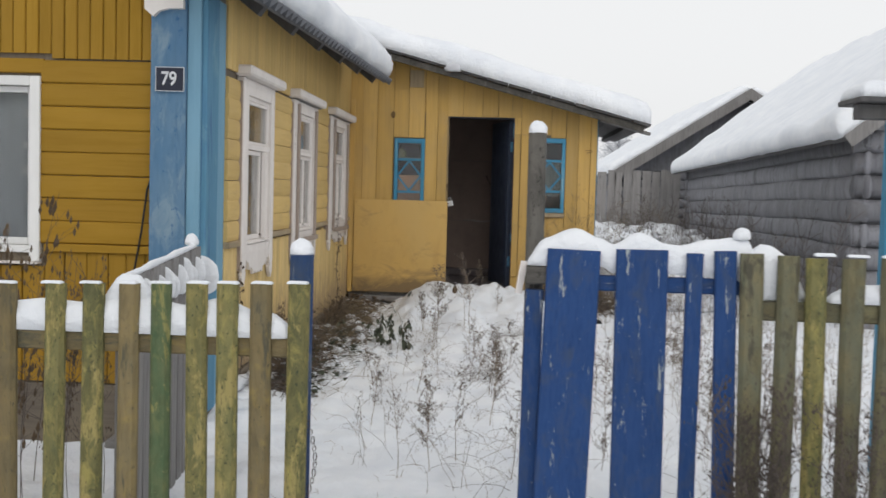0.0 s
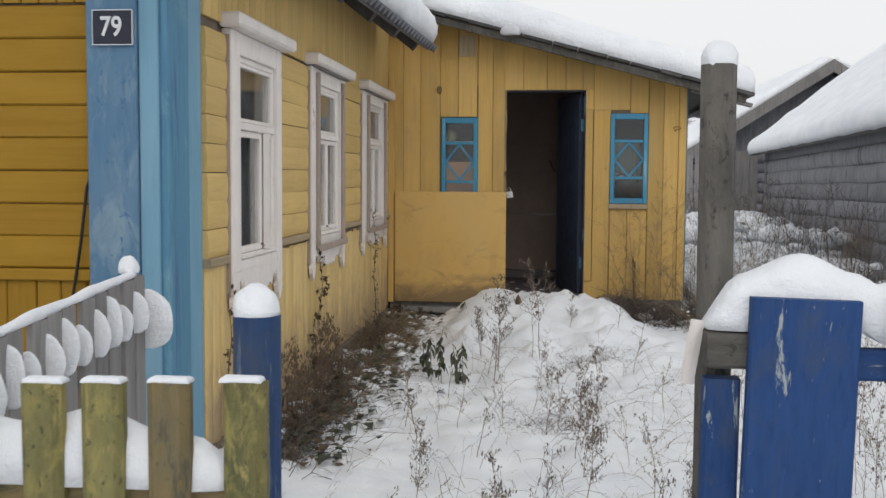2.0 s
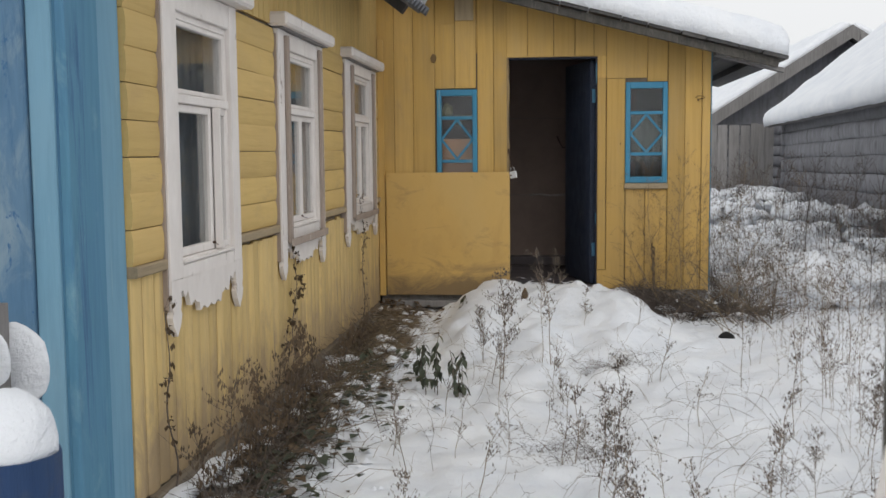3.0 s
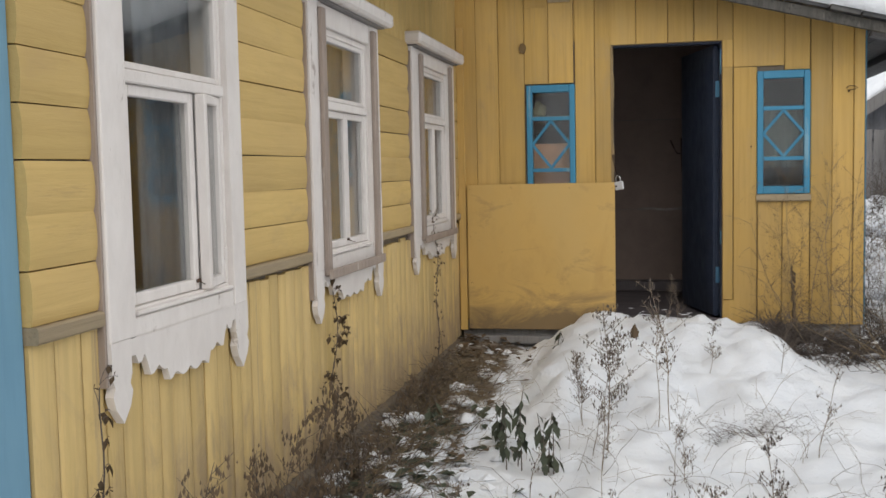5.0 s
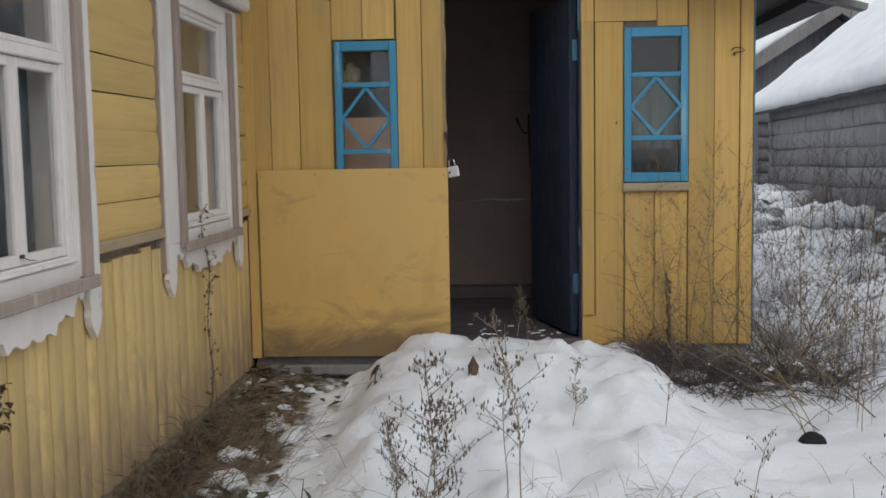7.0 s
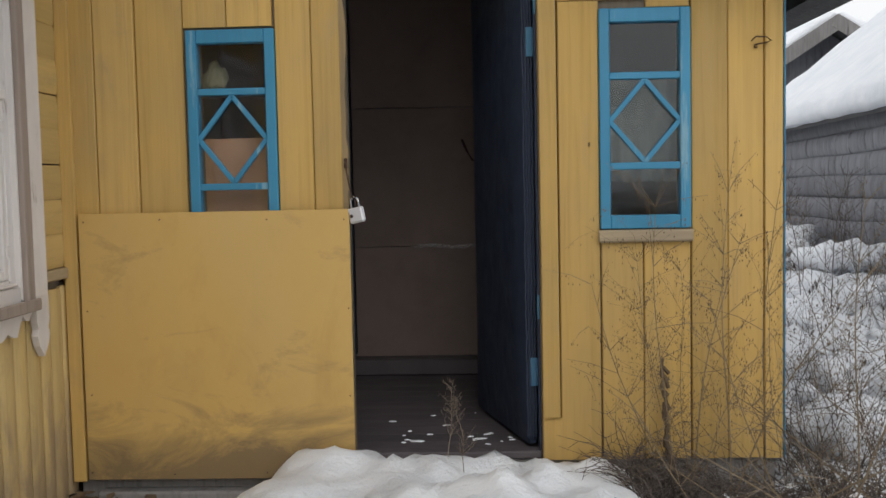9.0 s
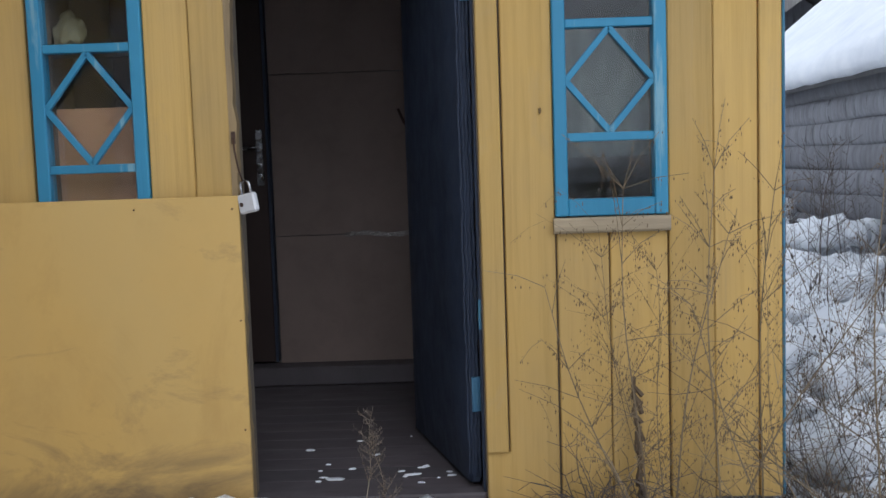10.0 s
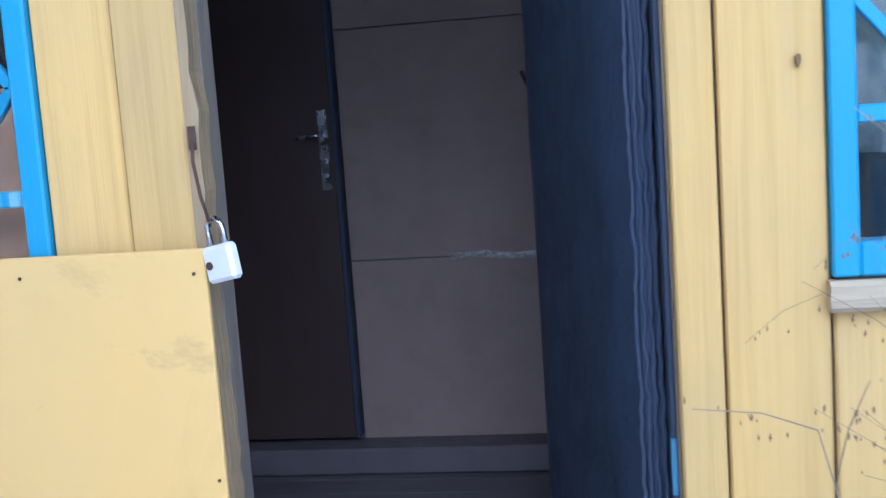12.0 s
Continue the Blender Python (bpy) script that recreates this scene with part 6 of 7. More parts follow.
def cane(rng, start, end, sag, twigs, label, name="bramble_cane", group="brambles at the porch", r=.0042, seeds=5):
    t = thing(name, start, label, "bramble", group)
    s, e = Vector((0, 0, 0)), Vector(end) - Vector(start)
    v, f, hv, hf = [], [], [], []
    pts = []
    for i in range(11):
        u = i / 10
        pts.append(s.lerp(e, u) + Vector((.02 * math.sin(u * 6 + sag * 30), .015 * math.cos(u * 5), sag * 4 * u * (1 - u))))
    tube(v, f, pts, r, r * .35, 4)
    for k in range(twigs):
        i = rng.randrange(3, 11)
        p = pts[i]
        d = Vector((rng.uniform(-1, 1), rng.uniform(-.35, .2), rng.uniform(.1, 1.2))).normalized() * rng.uniform(.08, .26)
        tube(v, f, [p, p + d * .5 + Vector((rng.uniform(-.01, .01), 0, .01)), p + d], r * .4, r * .2, 3)
        for j in range(seeds * 2):
            seed(hv, hf, p + d * rng.uniform(.25, 1) + Vector((rng.gauss(0, .009), rng.gauss(0, .007), rng.gauss(0, .012) - .006)), rng.uniform(.0018, .0046))
        if rng.random() < .5:
            e = d.length * Vector((rng.uniform(-.6, .6), rng.uniform(-.2, .1), -rng.uniform(.1, .6)))
            q = p + d * rng.uniform(.5, 1)
            tube(v, f, [q, q + e * .5 + Vector((0, 0, .012)), q + e], r * .25, r * .15, 3)
            for j in range(seeds):
                seed(hv, hf, q + e * rng.uniform(.3, 1) + Vector((rng.gauss(0, .006), rng.gauss(0, .006), rng.gauss(0, .008))), rng.uniform(.0018, .004))
    tagged(put("stem", mesh_from("stem", v, f), cane_tan, t), kind="stuff")
    if hv:
        tagged(put("seed_head", mesh_from("seed_head", hv, hf), cane_seed, t), kind="stuff")
    return t


rng = random.Random(33)
for (x0, y0), (x1, y1, z1), sag, tw in (((.29, 12.86), (.24, 12.90, 1.30), .02, 18), ((.30, 12.85), (-.02, 12.88, 1.0), .03, 12), ((.50, 12.8), (.52, 12.9, 1.35), .03, 16), ((.62, 12.8), (.70, 12.88, 1.28), .03, 14),
                                       ((.45, 12.75), (.95, 12.7, 1.0), .06, 9), ((.33, 12.8), (.55, 12.88, 1.15), .05, 14), ((.70, 12.7), (.40, 12.75, .95), .05, 12), ((.85, 12.6), (1.25, 12.4, 1.05), .05, 10),
                                       ((.55, 12.5), (1.3, 12.2, .55), .1, 6), ((.9, 12.3), (.2, 12.75, .42), .06, 5), ((1.1, 11.9), (.45, 12.6, .62), .05, 5), ((.95, 12.7), (1.05, 12.9, 1.3), .03, 14), ((1.2, 12.5), (1.5, 12.9, 1.2), .05, 12), ((.38, 12.6), (.1, 12.7, .55), .06, 8)):
    cane(rng, (x0, y0, on_ground(x0, y0) - .02), (x1, y1, z1), sag, tw, "dry brown bramble cane leaning by the yellow porch wall")
for _ in range(7):
    x0 = rng.uniform(.2, 1.2)
    x1 = x0 + rng.uniform(-.35, .35)
    cane(rng, (x0, rng.uniform(12.6, 12.88), on_ground(x0, 12.8) - .02), (x1, rng.uniform(12.75, 12.93), rng.uniform(.7, 1.3)), rng.uniform(.0, .08), 22, "thin dry bramble cane leaning by the yellow porch wall", "bramble_cane", "brambles at the porch", .0022, 4)
creeper = thing("dead_creeper", (.30, 12.955, .25), "dark knobbly dead creeper on the porch wall", "creeper")
cv, cf = [], []
for k in range(14):
    z = .03 * k
    tube(cv, cf, [(rng.uniform(-.008, .008), rng.uniform(-.004, .004), z - .012), (rng.uniform(-.01, .01) - .0015 * k, 0, z + .02), (rng.uniform(-.008, .008) - .002 * k, 0, z + .05)], rng.uniform(.006, .014), rng.uniform(.004, .010), 5)
put("stem", mesh_from("stem", cv, cf), dry_leaf, creeper)
# vines on the house wall
def wall_vine(rng, y, z0, z1, leaves, size, label):
    """A climbing stem on the side wall with clusters of curled leaves."""
    t = thing("dry_vine", (WX + .06, y, z0), label, "vine", "dry vines on the wall")
    v, f, lv, lf = [], [], [], []
    H = z1 - z0
    pts = [Vector((.012 * math.sin(u * 11), .03 * math.sin(u * 5 + y), u * H)) for u in np.linspace(0, 1, 14)]
    tube(v, f, pts, .0042, .002, 4)
    for k in range(leaves):
        p = pts[rng.randrange(1, 14)] + Vector((0, 0, rng.uniform(-.03, .03)))
        q = p + Vector((rng.uniform(-.01, .03), rng.uniform(-.09, .09), rng.uniform(-.01, .06)))
        tube(v, f, [p, (p + q) / 2 + Vector((0, 0, .008)), q], .0016, .001, 3)
        for j in range(3):
            a = rng.uniform(0, 6.28)
            L = rng.uniform(.5, 1.2) * size
            leaf(lv, lf, q, (.3 * math.cos(a) + .1, math.cos(a), math.sin(a) - .4), L, L * .7, L * rng.uniform(.1, .7))
    put("stem", mesh_from("stem", v, f), dark_stem, t)
    tagged(put("leaf", mesh_from("leaf", lv, lf), dry_leaf, t, "curled dark dead leaves"), kind="stuff")
    return t


wall_vine(rng, 9.74, .10, .93, 46, .034, "dry climbing stem with curled dark leaves on the house wall")
wall_vine(rng, 9.55, .12, .42, 14, .032, "short dry stem with curled dark leaves on the house wall")
wall_vine(rng, 11.98, .15, 1.12, 60, .017, "bushy pale dry climber on the house wall beside the porch")
wall_vine(rng, 7.72, .12, .86, 20, .026, "thin dry stem with curled leaves on the house wall")
for y, h in ((7.75, .62), (8.25, .52), (8.5, .60), (9.2, .55), (8.0, .45), (7.62, .42), (8.12, .40), (8.38, .46), (8.66, .42), (8.85, .50), (9.02, .38), (9.42, .44), (10.3, .36), (10.9, .30)):
    t = weed(rng, h, 22, 6, dark_stem, dry_leaf, "dark dry weed with curled leaves against the house wall", "weeds along the wall", .3, 1.7)
    place(t, -1.98 + rng.uniform(-.03, .1), y)


def joined(name, items, material, label, category, kind="stuff"):
    vs, fs, base = [], [], 0
    for v, f in items:
        vs += v
        fs += [tuple(i + base for i in q) for q in f]
        base += len(v)
    return tagged(put(name, mesh_from(name, vs, fs), material), label, category, kind=kind)


def blades(rng, n, area, lo, hi, r, flat=.6):
    """Many bent dead stalks."""
    v, f = [], []
    for _ in range(n):
        x, y = area(rng)
        z = on_ground(x, y)
        L = rng.uniform(lo, hi)
        a = rng.uniform(0, 2 * math.pi)
        h = rng.uniform(.08, 1 - flat * .6) * L
        d = Vector((math.cos(a), math.sin(a), 0)) * math.sqrt(max(0, L * L - h * h)) * .9
        p = Vector((x, y, z - .01))
        tube(v, f, [p, p + d * .45 + Vector((0, 0, h)), p + d + Vector((0, 0, h * rng.uniform(1.0, 1.7)))], r, r * .35, 3)
    return v, f


rng = random.Random(44)
joined("dead_grass", [blades(rng, 800, lambda r: (-2.08 + abs(r.gauss(0, .17)), r.uniform(7.7, 12.1)), .08, .26, .0018)], dry_grass, "tangle of dead brown grass along the house wall", "grass")
joined("dead_stalks", [blades(rng, 300, lambda r: (-2.05 + abs(r.gauss(0, .16)), r.uniform(7.8, 11.9)), .10, .36, .0028)], dark_stem, "dark dead stalks along the house wall", "grass")


def litter(rng, n, area, lo, hi):
    v, f = [], []
    for _ in range(n):
        x, y = area(rng)
        a = rng.uniform(0, 6.28)
        L = rng.uniform(lo, hi)
        leaf(v, f, (x, y, on_ground(x, y) + rng.uniform(.005, .05)), (math.cos(a), math.sin(a), rng.uniform(-.2, .4)), L, L * .6, L * rng.uniform(-.2, .3))
    return v, f


joined("dark_thicket", [blades(rng, 330, lambda r: (-2.02 + abs(r.gauss(0, .13)), r.uniform(7.6, 9.9)), .12, .36, .0026, .5)], dark_stem, "dark thicket of dead stalks at the house corner", "weeds")
joined("pale_straw", [blades(rng, 1100, lambda r: (-2.02 + abs(r.gauss(0, .19)), r.uniform(9.0, 12.2)), .10, .36, .0016, .85)], cane_tan, "pale broken straw along the house wall", "grass")
joined("wall_tangle", [blades(rng, 130, lambda r: (-1.95 + abs(r.gauss(0, .15)), r.uniform(7.9, 10.9)), .18, .45, .0026, .9)], dry_stem, "coarse broken stalks lying along the house wall", "weeds")
joined("wall_leaves", [litter(rng, 260, lambda r: (-1.95 + abs(r.gauss(0, .2)), r.uniform(8.0, 10.8)), .06, .13)], green_leaf, "wilted dark green leaves along the house wall", "leaves")
joined("leaf_litter", [litter(rng, 800, lambda r: (-2.1 + abs(r.gauss(0, .21)), r.uniform(7.8, 12.95)), .03, .11)], dry_leaf, "shrivelled brown leaves lying on bare earth", "leaves")
joined("porch_brush", [blades(rng, 420, lambda r: (r.uniform(.15, 1.25), 12.95 - abs(r.gauss(0, .3))), .15, .5, .0022, .9)], dark_stem, "tangled dry brushwood at the porch foot", "brush")
joined("porch_brush_dark", [blades(rng, 350, lambda r: (r.uniform(.2, 1.3), 12.95 - abs(r.gauss(0, .25))), .10, .4, .003, .9)], dark_stem, "dark dead stalks at the porch foot", "brush")
joined("sparse_stubble", [blades(rng, 620, lambda r: (r.uniform(-1.6, 2.2), r.uniform(5.2, 11.2)), .04, .17, .0014, .5)], dry_stem, "thin dry stalks poking out of the snow", "grass")


def flecks(rng, n, area, lo, hi, lift):
    """Crumbs of snow caught on stalks."""
    v, f = [], []
    for _ in range(n):
        x, y = area(rng)
        r = rng.uniform(lo, hi)
        c = Vector((x, y, on_ground(x, y) + rng.uniform(0, lift)))
        b = len(v)
        ring = [c + Vector((r * rng.uniform(.7, 1.3) * math.cos(k * 1.047), r * rng.uniform(.7, 1.3) * math.sin(k * 1.047), 0)) for k in range(6)]
        v += ring + [c + Vector((0, 0, r * .7)), c - Vector((0, 0, r * .4))]
        f += [(b + k, b + (k + 1) % 6, b + 6) for k in range(6)] + [(b + (k + 1) % 6, b + k, b + 7) for k in range(6)]
    return v, f


joined("snow_crumbs", [flecks(rng, 26, lambda r: (-1.55 + abs(r.gauss(0, .14)), r.uniform(8.2, 11.5)), .012, .04, .01)], snow, "crumbs of snow caught in the dead stalks", "snow")
joined("snow_crumbs_porch", [flecks(rng, 40, lambda r: (r.uniform(.3, 1.3), 12.9 - abs(r.gauss(0, .25))), .008, .025, .15)], snow, "crumbs of snow on the brush at the porch", "snow")
joined("bare_patch", [blades(rng, 260, lambda r: (-.22 + r.gauss(0, .16), 10.62 + r.gauss(0, .10)), .05, .2, .0011, .95)], dark_stem, "flattened dead stalks in a bare patch of the snow heap", "grass")
joined("bare_patch_low", [blades(rng, 220, lambda r: (-.50 + r.gauss(0, .16), 8.9 + r.gauss(0, .12)), .05, .22, .0011, .9)], dark_stem, "flattened dead stalks lying in the snow", "grass")


def tangle(rng, n, area, lift, span, r, droop=.3):
    """Curving thin shoots grown through one another, forked now and then."""
    v, f = [], []
    for _ in range(n):
        x, y = area(rng)
        p = Vector((x, y, on_ground(x, y) - .02))
        a = rng.uniform(0, 6.28)
        d = Vector((math.cos(a) * .55, math.sin(a) * .4, rng.uniform(.5, 1.3))).normalized()
        L = rng.uniform(.45, 1.0) * span
        pts = [p]
        for k in range(6):
            d = (d + Vector((rng.uniform(-.35, .35), rng.uniform(-.3, .3), rng.uniform(-.3, .15) - droop * k / 8))).normalized()
            q = pts[-1] + d * L / 6
            q.z = max(q.z, p.z + .01)
            pts.append(q)
        tube(v, f, pts, r, r * .35, 3)
        for k in range(3):
            b = pts[rng.randrange(2, 6)]
            e = Vector((rng.uniform(-1, 1), rng.uniform(-.8, .8), rng.uniform(-.2, 1))).normalized() * L * rng.uniform(.12, .3)
            tube(v, f, [b, b + e * .5 + Vector((0, 0, -.01)), b + e], r * .5, r * .25, 3)
    return v, f


joined("side_brush", [tangle(rng, 120, lambda r: (.85 + abs(r.gauss(0, .22)), 12.7 + abs(r.gauss(0, .9))), .0, 1.0, .0026, .15)], dark_stem, "dark dry brush growing against the porch side", "brush")
joined("side_brush_tan", [tangle(rng, 60, lambda r: (.9 + abs(r.gauss(0, .35)), 12.3 + abs(r.gauss(0, .9))), .0, .9, .0024, .3)], dry_stem, "brown tangled shoots beside the porch", "brush")
joined("snow_twigs", [tangle(rng, 170, lambda r: (r.uniform(-1.25, 1.9), r.uniform(5.3, 10.6)), .0, .55, .0013, .7)], dark_stem, "thin bent twigs lying over the snow", "twigs")
joined("snow_twigs_pale", [tangle(rng, 130, lambda r: (r.uniform(-1.2, 1.9), r.uniform(5.3, 10.6)), .0, .6, .0014, .5)], dry_stem, "pale bent stalks rising from the snow", "twigs")
joined("foot_brush", [tangle(rng, 420, lambda r: (.12 + abs(r.gauss(0, .42)), 12.92 - abs(r.gauss(0, .17))), .0, .42, .0028, .7)], dark_stem, "dark tangled brushwood under the porch window", "brush")
joined("field_brush", [tangle(rng, 130, lambda r: (1.1 + abs(r.gauss(0, 1.0)), r.uniform(12.8, 21)), .0, 1.0, .0034, .3)], dry_stem, "tangled dry shoots in the snowy side yard", "brush")
joined("frosted_brush", [tangle(rng, 260, lambda r: (1.15 + abs(r.gauss(0, .9)), r.uniform(14.0, 24)), .0, 1.0, .005, .4)], frost_twig, "snow-dusted tangle of shoots in the side yard", "brush")
for (x0, y0), (x1, y1, z1) in (((.70, 11.57), (.36, 12.55, .60)), ((.73, 11.55), (.52, 12.5, .66)), ((.80, 11.75), (.10, 12.75, .42)), ((.68, 11.6), (.62, 12.4, .55)), ((.95, 12.0), (.22, 12.7, .50))):
    cane(rng, (x0, y0, on_ground(x0, y0) - .02), (x1, y1, z1), .03, 4, "long pale dry cane leaning from the snow to the porch foot", "leaning_cane", "canes leaning at the porch foot", .0026, 2)


def meadow(rng, n, area, hlo, hhi, thick):
    sv, sf = [], []
    hv, hf = [], []
    base = [weed_shape(rng, 1.0, 13, 3, .2, 1.6, thick) for _ in range(6)]
    for _ in range(n):
        x, y = area(rng)
        h, a = rng.uniform(hlo, hhi), rng.uniform(0, 6.28)
        m = Matrix.Translation((x, y, on_ground(x, y) - .02)) @ pose(0, 0, 0, 0, 0, math.degrees(a)) @ Matrix.Diagonal((h, h, h, 1))
        w = rng.choice(base)
        for v, f, (bv, bf) in ((sv, sf, w[:2]), (hv, hf, w[2:])):
            k = len(v)
            v += [m @ p for p in bv]
            f += [tuple(i + k for i in q) for q in bf]
    return (sv, sf), (hv, hf)


rng = random.Random(55)
stems, heads = meadow(rng, 150, lambda r: (1.0 + abs(r.gauss(0, 1.3)), r.uniform(11.8, 25)), .5, 1.15, .0034)
s2, h2 = meadow(rng, 150, lambda r: (r.uniform(2.0, 3.5), r.uniform(12.2, 25)), .7, 1.4, .004)
joined("shed_weeds", [s2], dark_stem, "dark dry weeds along the log shed", "weeds")
joined("weed_field", [stems], dry_stem, "thicket of dry weeds between the porch and the log shed", "weeds")
joined("weed_field_seeds", [heads], dark_stem, "seed heads of the dry weed thicket", "weeds")
stems, heads = meadow(rng, 210, lambda r: (r.uniform(.75, 3.4), r.uniform(6.0, 13.2)), .3, .75, .0028)
joined("weed_patch", [stems], dry_stem, "dry weeds in the snowy side yard", "weeds")
joined("weed_patch_seeds", [heads], dark_stem, "seed heads of the dry side-yard weeds", "weeds")
stems, heads = meadow(rng, 60, lambda r: (r.choice((.62, .66, 1.0, 1.35)) + r.gauss(0, .06), 4.56 + r.gauss(0, .04)), .45, .9, .0036)
joined("fence_weeds", [stems], dark_stem, "dark dry weeds growing along the picket fence", "weeds")
joined("fence_weed_seeds", [heads], dark_stem, "seeds of the dark fence weeds", "weeds")
stems, heads = meadow(rng, 16, lambda r: (r.uniform(-3.6, -2.3), r.uniform(5.3, 6.7)), .8, 1.4, .0026)
joined("garden_weeds", [stems], dark_stem, "dark dry weeds in the front garden", "weeds")
joined("garden_weed_seeds", [heads], dry_leaf, "curled leaves of the front garden weeds", "weeds")

for x, y, h in ((-2.88, 6.05, 1.70), (-3.04, 6.2, 1.5), (-2.78, 5.85, 1.15), (-3.2, 6.1, 1.6), (-2.95, 5.9, 1.3)):
    place(weed(rng, h, 24, 4, dark_stem, dry_leaf, "tall dark weed with curled leaves in the front garden", "weeds in the front garden", .10, 3.6), x, y)
joined("garden_weed_snow", [flecks(rng, 12, lambda r: (r.uniform(-3.6, -2.4), r.uniform(5.4, 6.7)), .008, .022, .12)], snow, "crumbs of snow on the front garden weeds", "snow")

# snow lying on the weeds of the side yard
rng = random.Random(66)
bm = bmesh.new()
for _ in range(210):
    x, y = 1.0 + abs(rng.gauss(0, 1.2)), rng.uniform(13.2, 24.5)
    z = on_ground(x, y)
    r = rng.uniform(.03, .08 + .011 * (y - 13))
    m = Matrix.Translation((x, y, z + rng.uniform(-.02, .5))) @ Matrix.Diagonal((r, r, r * rng.uniform(.35, .6), 1))
    made = bmesh.ops.create_icosphere(bm, subdivisions=2, radius=1, matrix=m)
    for v in made["verts"]:
        v.co += Vector((noise.noise(v.co * 9), noise.noise(v.co * 9 + Vector((5, 0, 0))), noise.noise(v.co * 9 + Vector((0, 5, 0))))) * r * .5
for _ in range(110):
    y = rng.uniform(17.5, 25)
    x = rng.uniform(1.4, 3.5)
    r = rng.uniform(.10, .26)
    m = Matrix.Translation((x, y, on_ground(x, y) + rng.uniform(.1, .6))) @ Matrix.Diagonal((r * 1.4, r, r * rng.uniform(.4, .7), 1))
    made = bmesh.ops.create_icosphere(bm, subdivisions=2, radius=1, matrix=m)
    for v in made["verts"]:
        v.co += Vector((noise.noise(v.co * 6), noise.noise(v.co * 6 + Vector((5, 0, 0))), noise.noise(v.co * 7 + Vector((0, 5, 0))))) * r * .6
for _ in range(150):
    y = rng.uniform(13.4, 24)
    x = 1.15 + abs(rng.gauss(0, .9))
    r = rng.uniform(.12, .34)
    m = Matrix.Translation((x, y, on_ground(x, y) + rng.uniform(-.05, .28))) @ Matrix.Diagonal((r * 1.3, r, r * rng.uniform(.4, .8), 1))
    made = bmesh.ops.create_icosphere(bm, subdivisions=3, radius=1, matrix=m)
    for v in made["verts"]:
        v.co += Vector((noise.noise(v.co * 5), noise.noise(v.co * 5 + Vector((5, 0, 0))), noise.noise(v.co * 7 + Vector((0, 5, 0))))) * r * .45
for k in range(150):
    if k < 95:
        x, y = rng.uniform(-2.10, -1.72), rng.uniform(9.2, 10.7)
    elif k < 120:
        x, y = rng.uniform(-2.12, -1.98), rng.uniform(7.5, 8.9)
    else:
        x, y = -1.78 + rng.gauss(0, .07), rng.uniform(10.6, 12.7)
    r = rng.uniform(.018, .055)
    m = Matrix.Translation((x, y, on_ground(x, y) + rng.uniform(-.005, .03))) @ Matrix.Diagonal((r * rng.uniform(.9, 1.8), r * rng.uniform(.9, 1.8), r * rng.uniform(.3, .6), 1))
    made = bmesh.ops.create_icosphere(bm, subdivisions=2, radius=1, matrix=m)
    for v in made["verts"]:
        v.co += Vector((noise.noise(v.co * 17), noise.noise(v.co * 17 + Vector((5, 0, 0))), noise.noise(v.co * 17 + Vector((0, 5, 0))))) * r * .6
for _ in range(8):
    x, y = .3 + abs(rng.gauss(0, .4)), 12.75 - abs(rng.gauss(0, .22))
    r = rng.uniform(.02, .055)
    m = Matrix.Translation((x, y, on_ground(x, y) + rng.uniform(-.01, .05))) @ Matrix.Diagonal((r * 2.4, r * 1.2, r * .6, 1))
    made = bmesh.ops.create_icosphere(bm, subdivisions=2, radius=1, matrix=m)
    for v in made["verts"]:
        v.co += Vector((noise.noise(v.co * 19), noise.noise(v.co * 19 + Vector((5, 0, 0))), noise.noise(v.co * 19 + Vector((0, 5, 0))))) * r * .5
tagged(part("weed_snow", bm, snow, None, "", True), "clumps of snow caught on the dry weeds", "snow", kind="stuff")
bm = bmesh.new()
rng = random.Random(81)
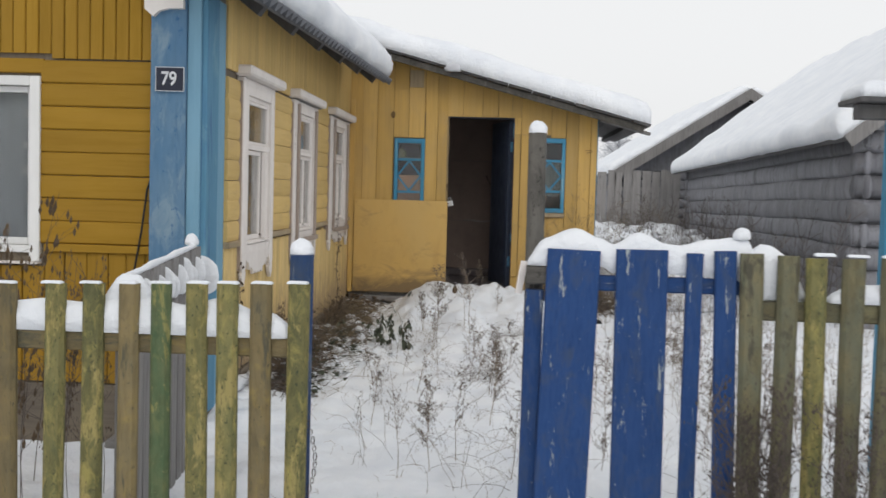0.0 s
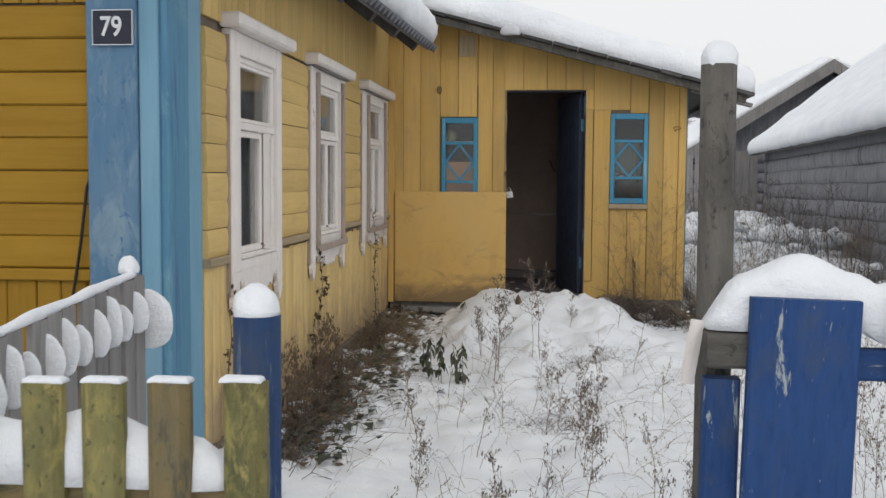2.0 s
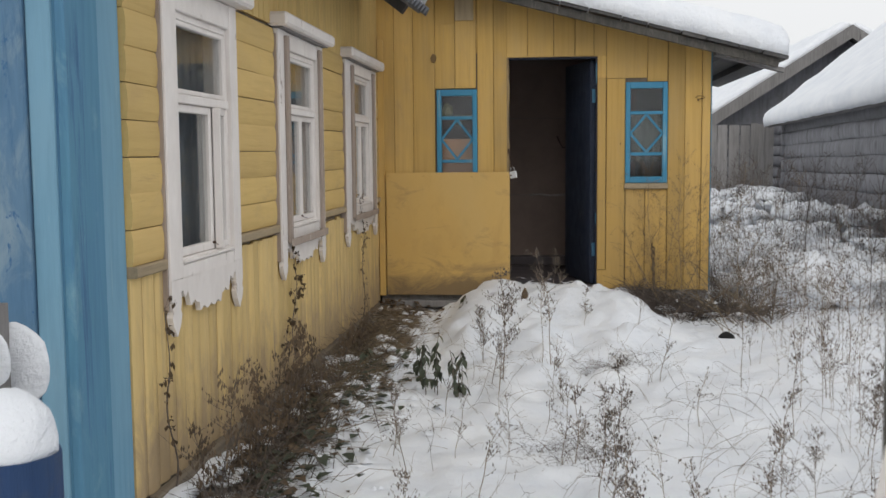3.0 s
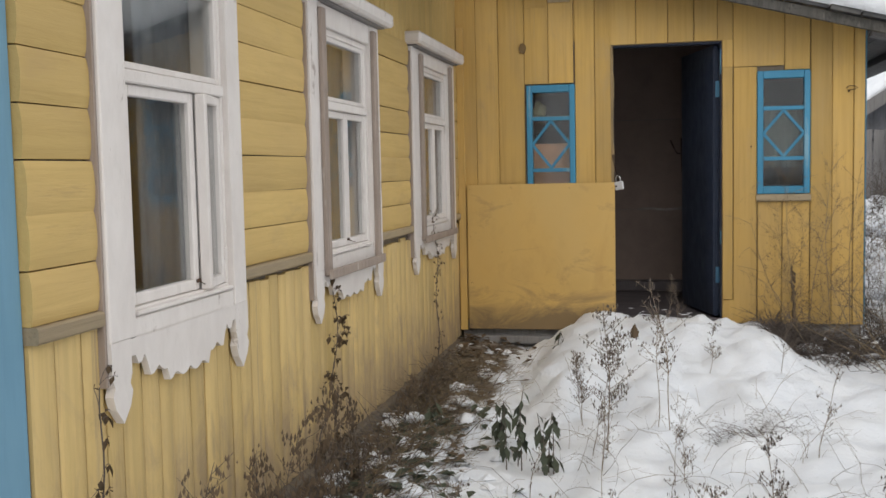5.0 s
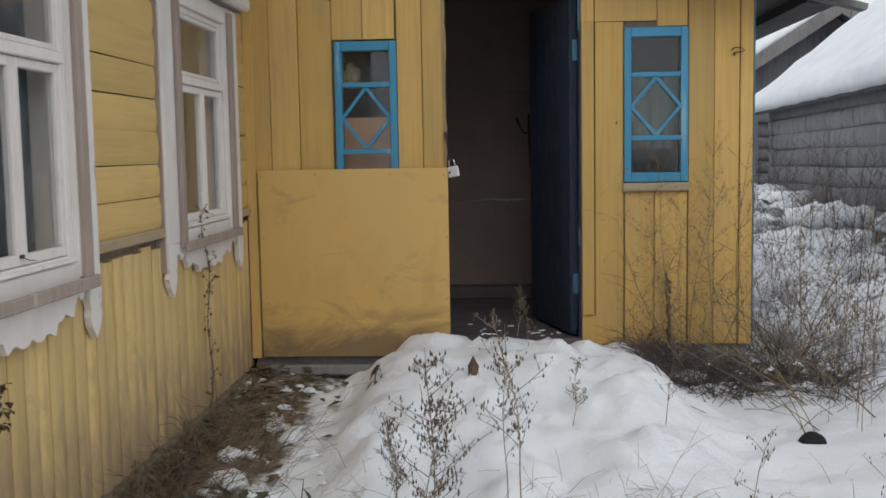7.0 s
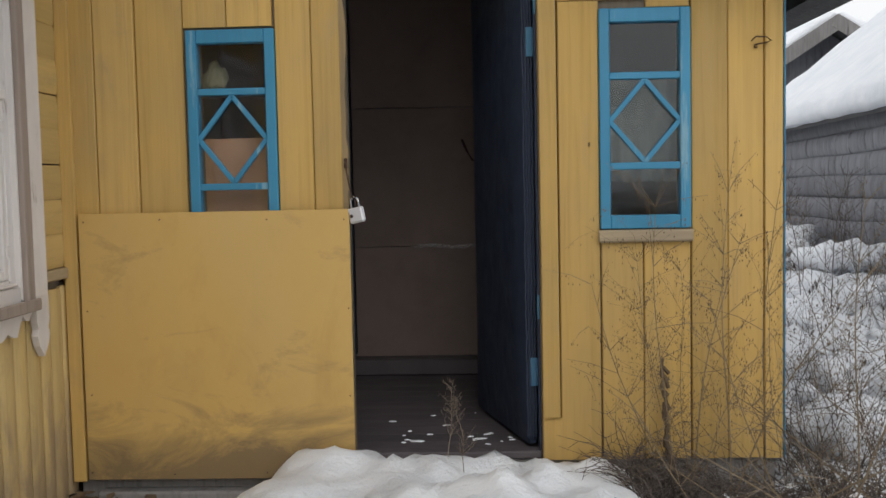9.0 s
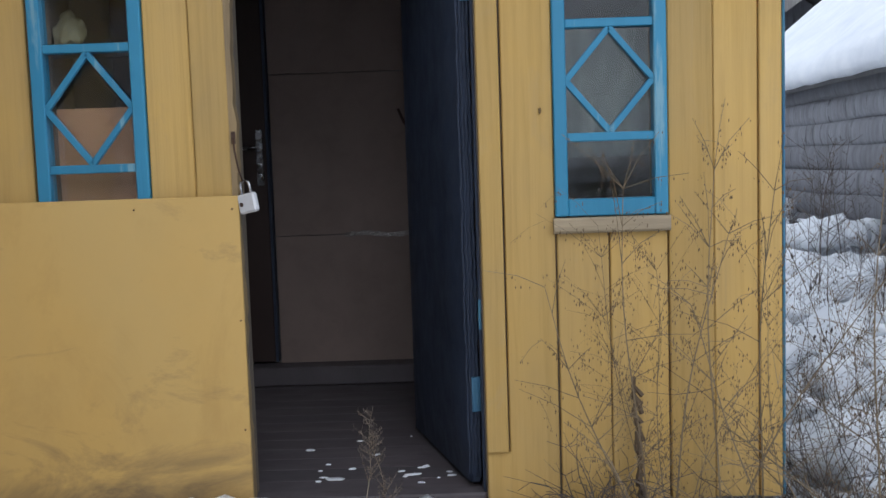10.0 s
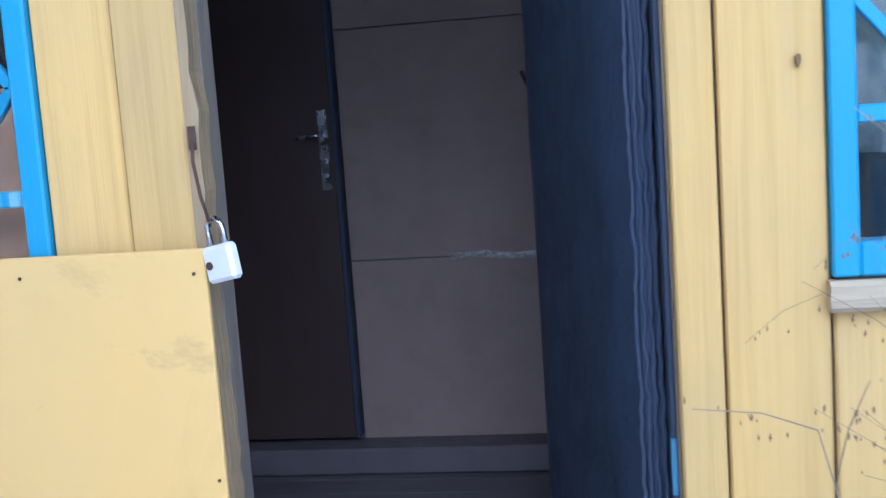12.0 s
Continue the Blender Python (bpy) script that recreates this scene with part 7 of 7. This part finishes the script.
for k in range(20):
    x, y = rng.uniform(-.92, -.32), PY + .16 + abs(rng.gauss(0, .30))
    r = rng.uniform(.003, .010) * (2.4 if k < 3 else 1)
    m = Matrix.Translation((x, y, .2895)) @ pose(0, 0, 0, 0, 0, rng.uniform(-14, 14)) @ Matrix.Diagonal((r * rng.uniform(1.2, 3.2), r * rng.uniform(.5, 1.0), .004, 1))
    made = bmesh.ops.create_icosphere(bm, subdivisions=2, radius=1, matrix=m)
    for v in made["verts"]:
        v.co += Vector((noise.noise(v.co * 60), noise.noise(v.co * 60 + Vector((5, 0, 0))), 0)) * r * .6
tagged(part("floor_snow", bm, snow, None, "", True), "scraps of blown snow on the porch floor boards", "snow", kind="stuff")
# raised black lump added in place of a dark hole in the snow
st = snow_lump("dark_stump", (.70, 11.55, on_ground(.70, 11.55) - .03), .062, .05, .055, 8, None, .4, hollow_black)
tagged(st, "small irregular black lump standing for a dark hole in the snow", "stump")


def frosted_tree(x, y, height, seed_):
    t = thing("frosted_tree", (x, y, 0), "distant bare tree white with hoar frost", "tree")
    r = random.Random(seed_)
    v, f, cv, cf = [], [], [], []
    tube(v, f, [(0, 0, -.2), (.05, 0, height * .4), (0, .05, height * .9)], .14, .03, 6)
    for k in range(26):
        u = r.uniform(.3, .95)
        p = Vector((0, 0, height * u))
        a = r.uniform(0, 6.28)
        d = Vector((math.cos(a), math.sin(a), r.uniform(.3, 1))).normalized() * height * r.uniform(.18, .36) * (1.2 - u)
        q = p + d
        tube(v, f, [p, p + d * .5 + Vector((0, 0, .05)), q], .035, .012, 4)
        for j in range(34):
            w = p.lerp(q, r.uniform(.3, 1.1)) + Vector((r.gauss(0, .22), r.gauss(0, .22), r.gauss(0, .2)))
            e = w + Vector((r.uniform(-1, 1), r.uniform(-1, 1), r.uniform(-.3, 1))).normalized() * r.uniform(.15, .4)
            tube(cv, cf, [w, e], .02, .008, 3)
    put("trunk", mesh_from("trunk", v, f, True), log_wood, t)
    put("crown", mesh_from("crown", cv, cf), frost_twig, t, "hoar-frosted twigs")
    return t


frosted_tree(4.6, 45, 4.6, 3)
frosted_tree(7.5, 52, 5.0, 5)
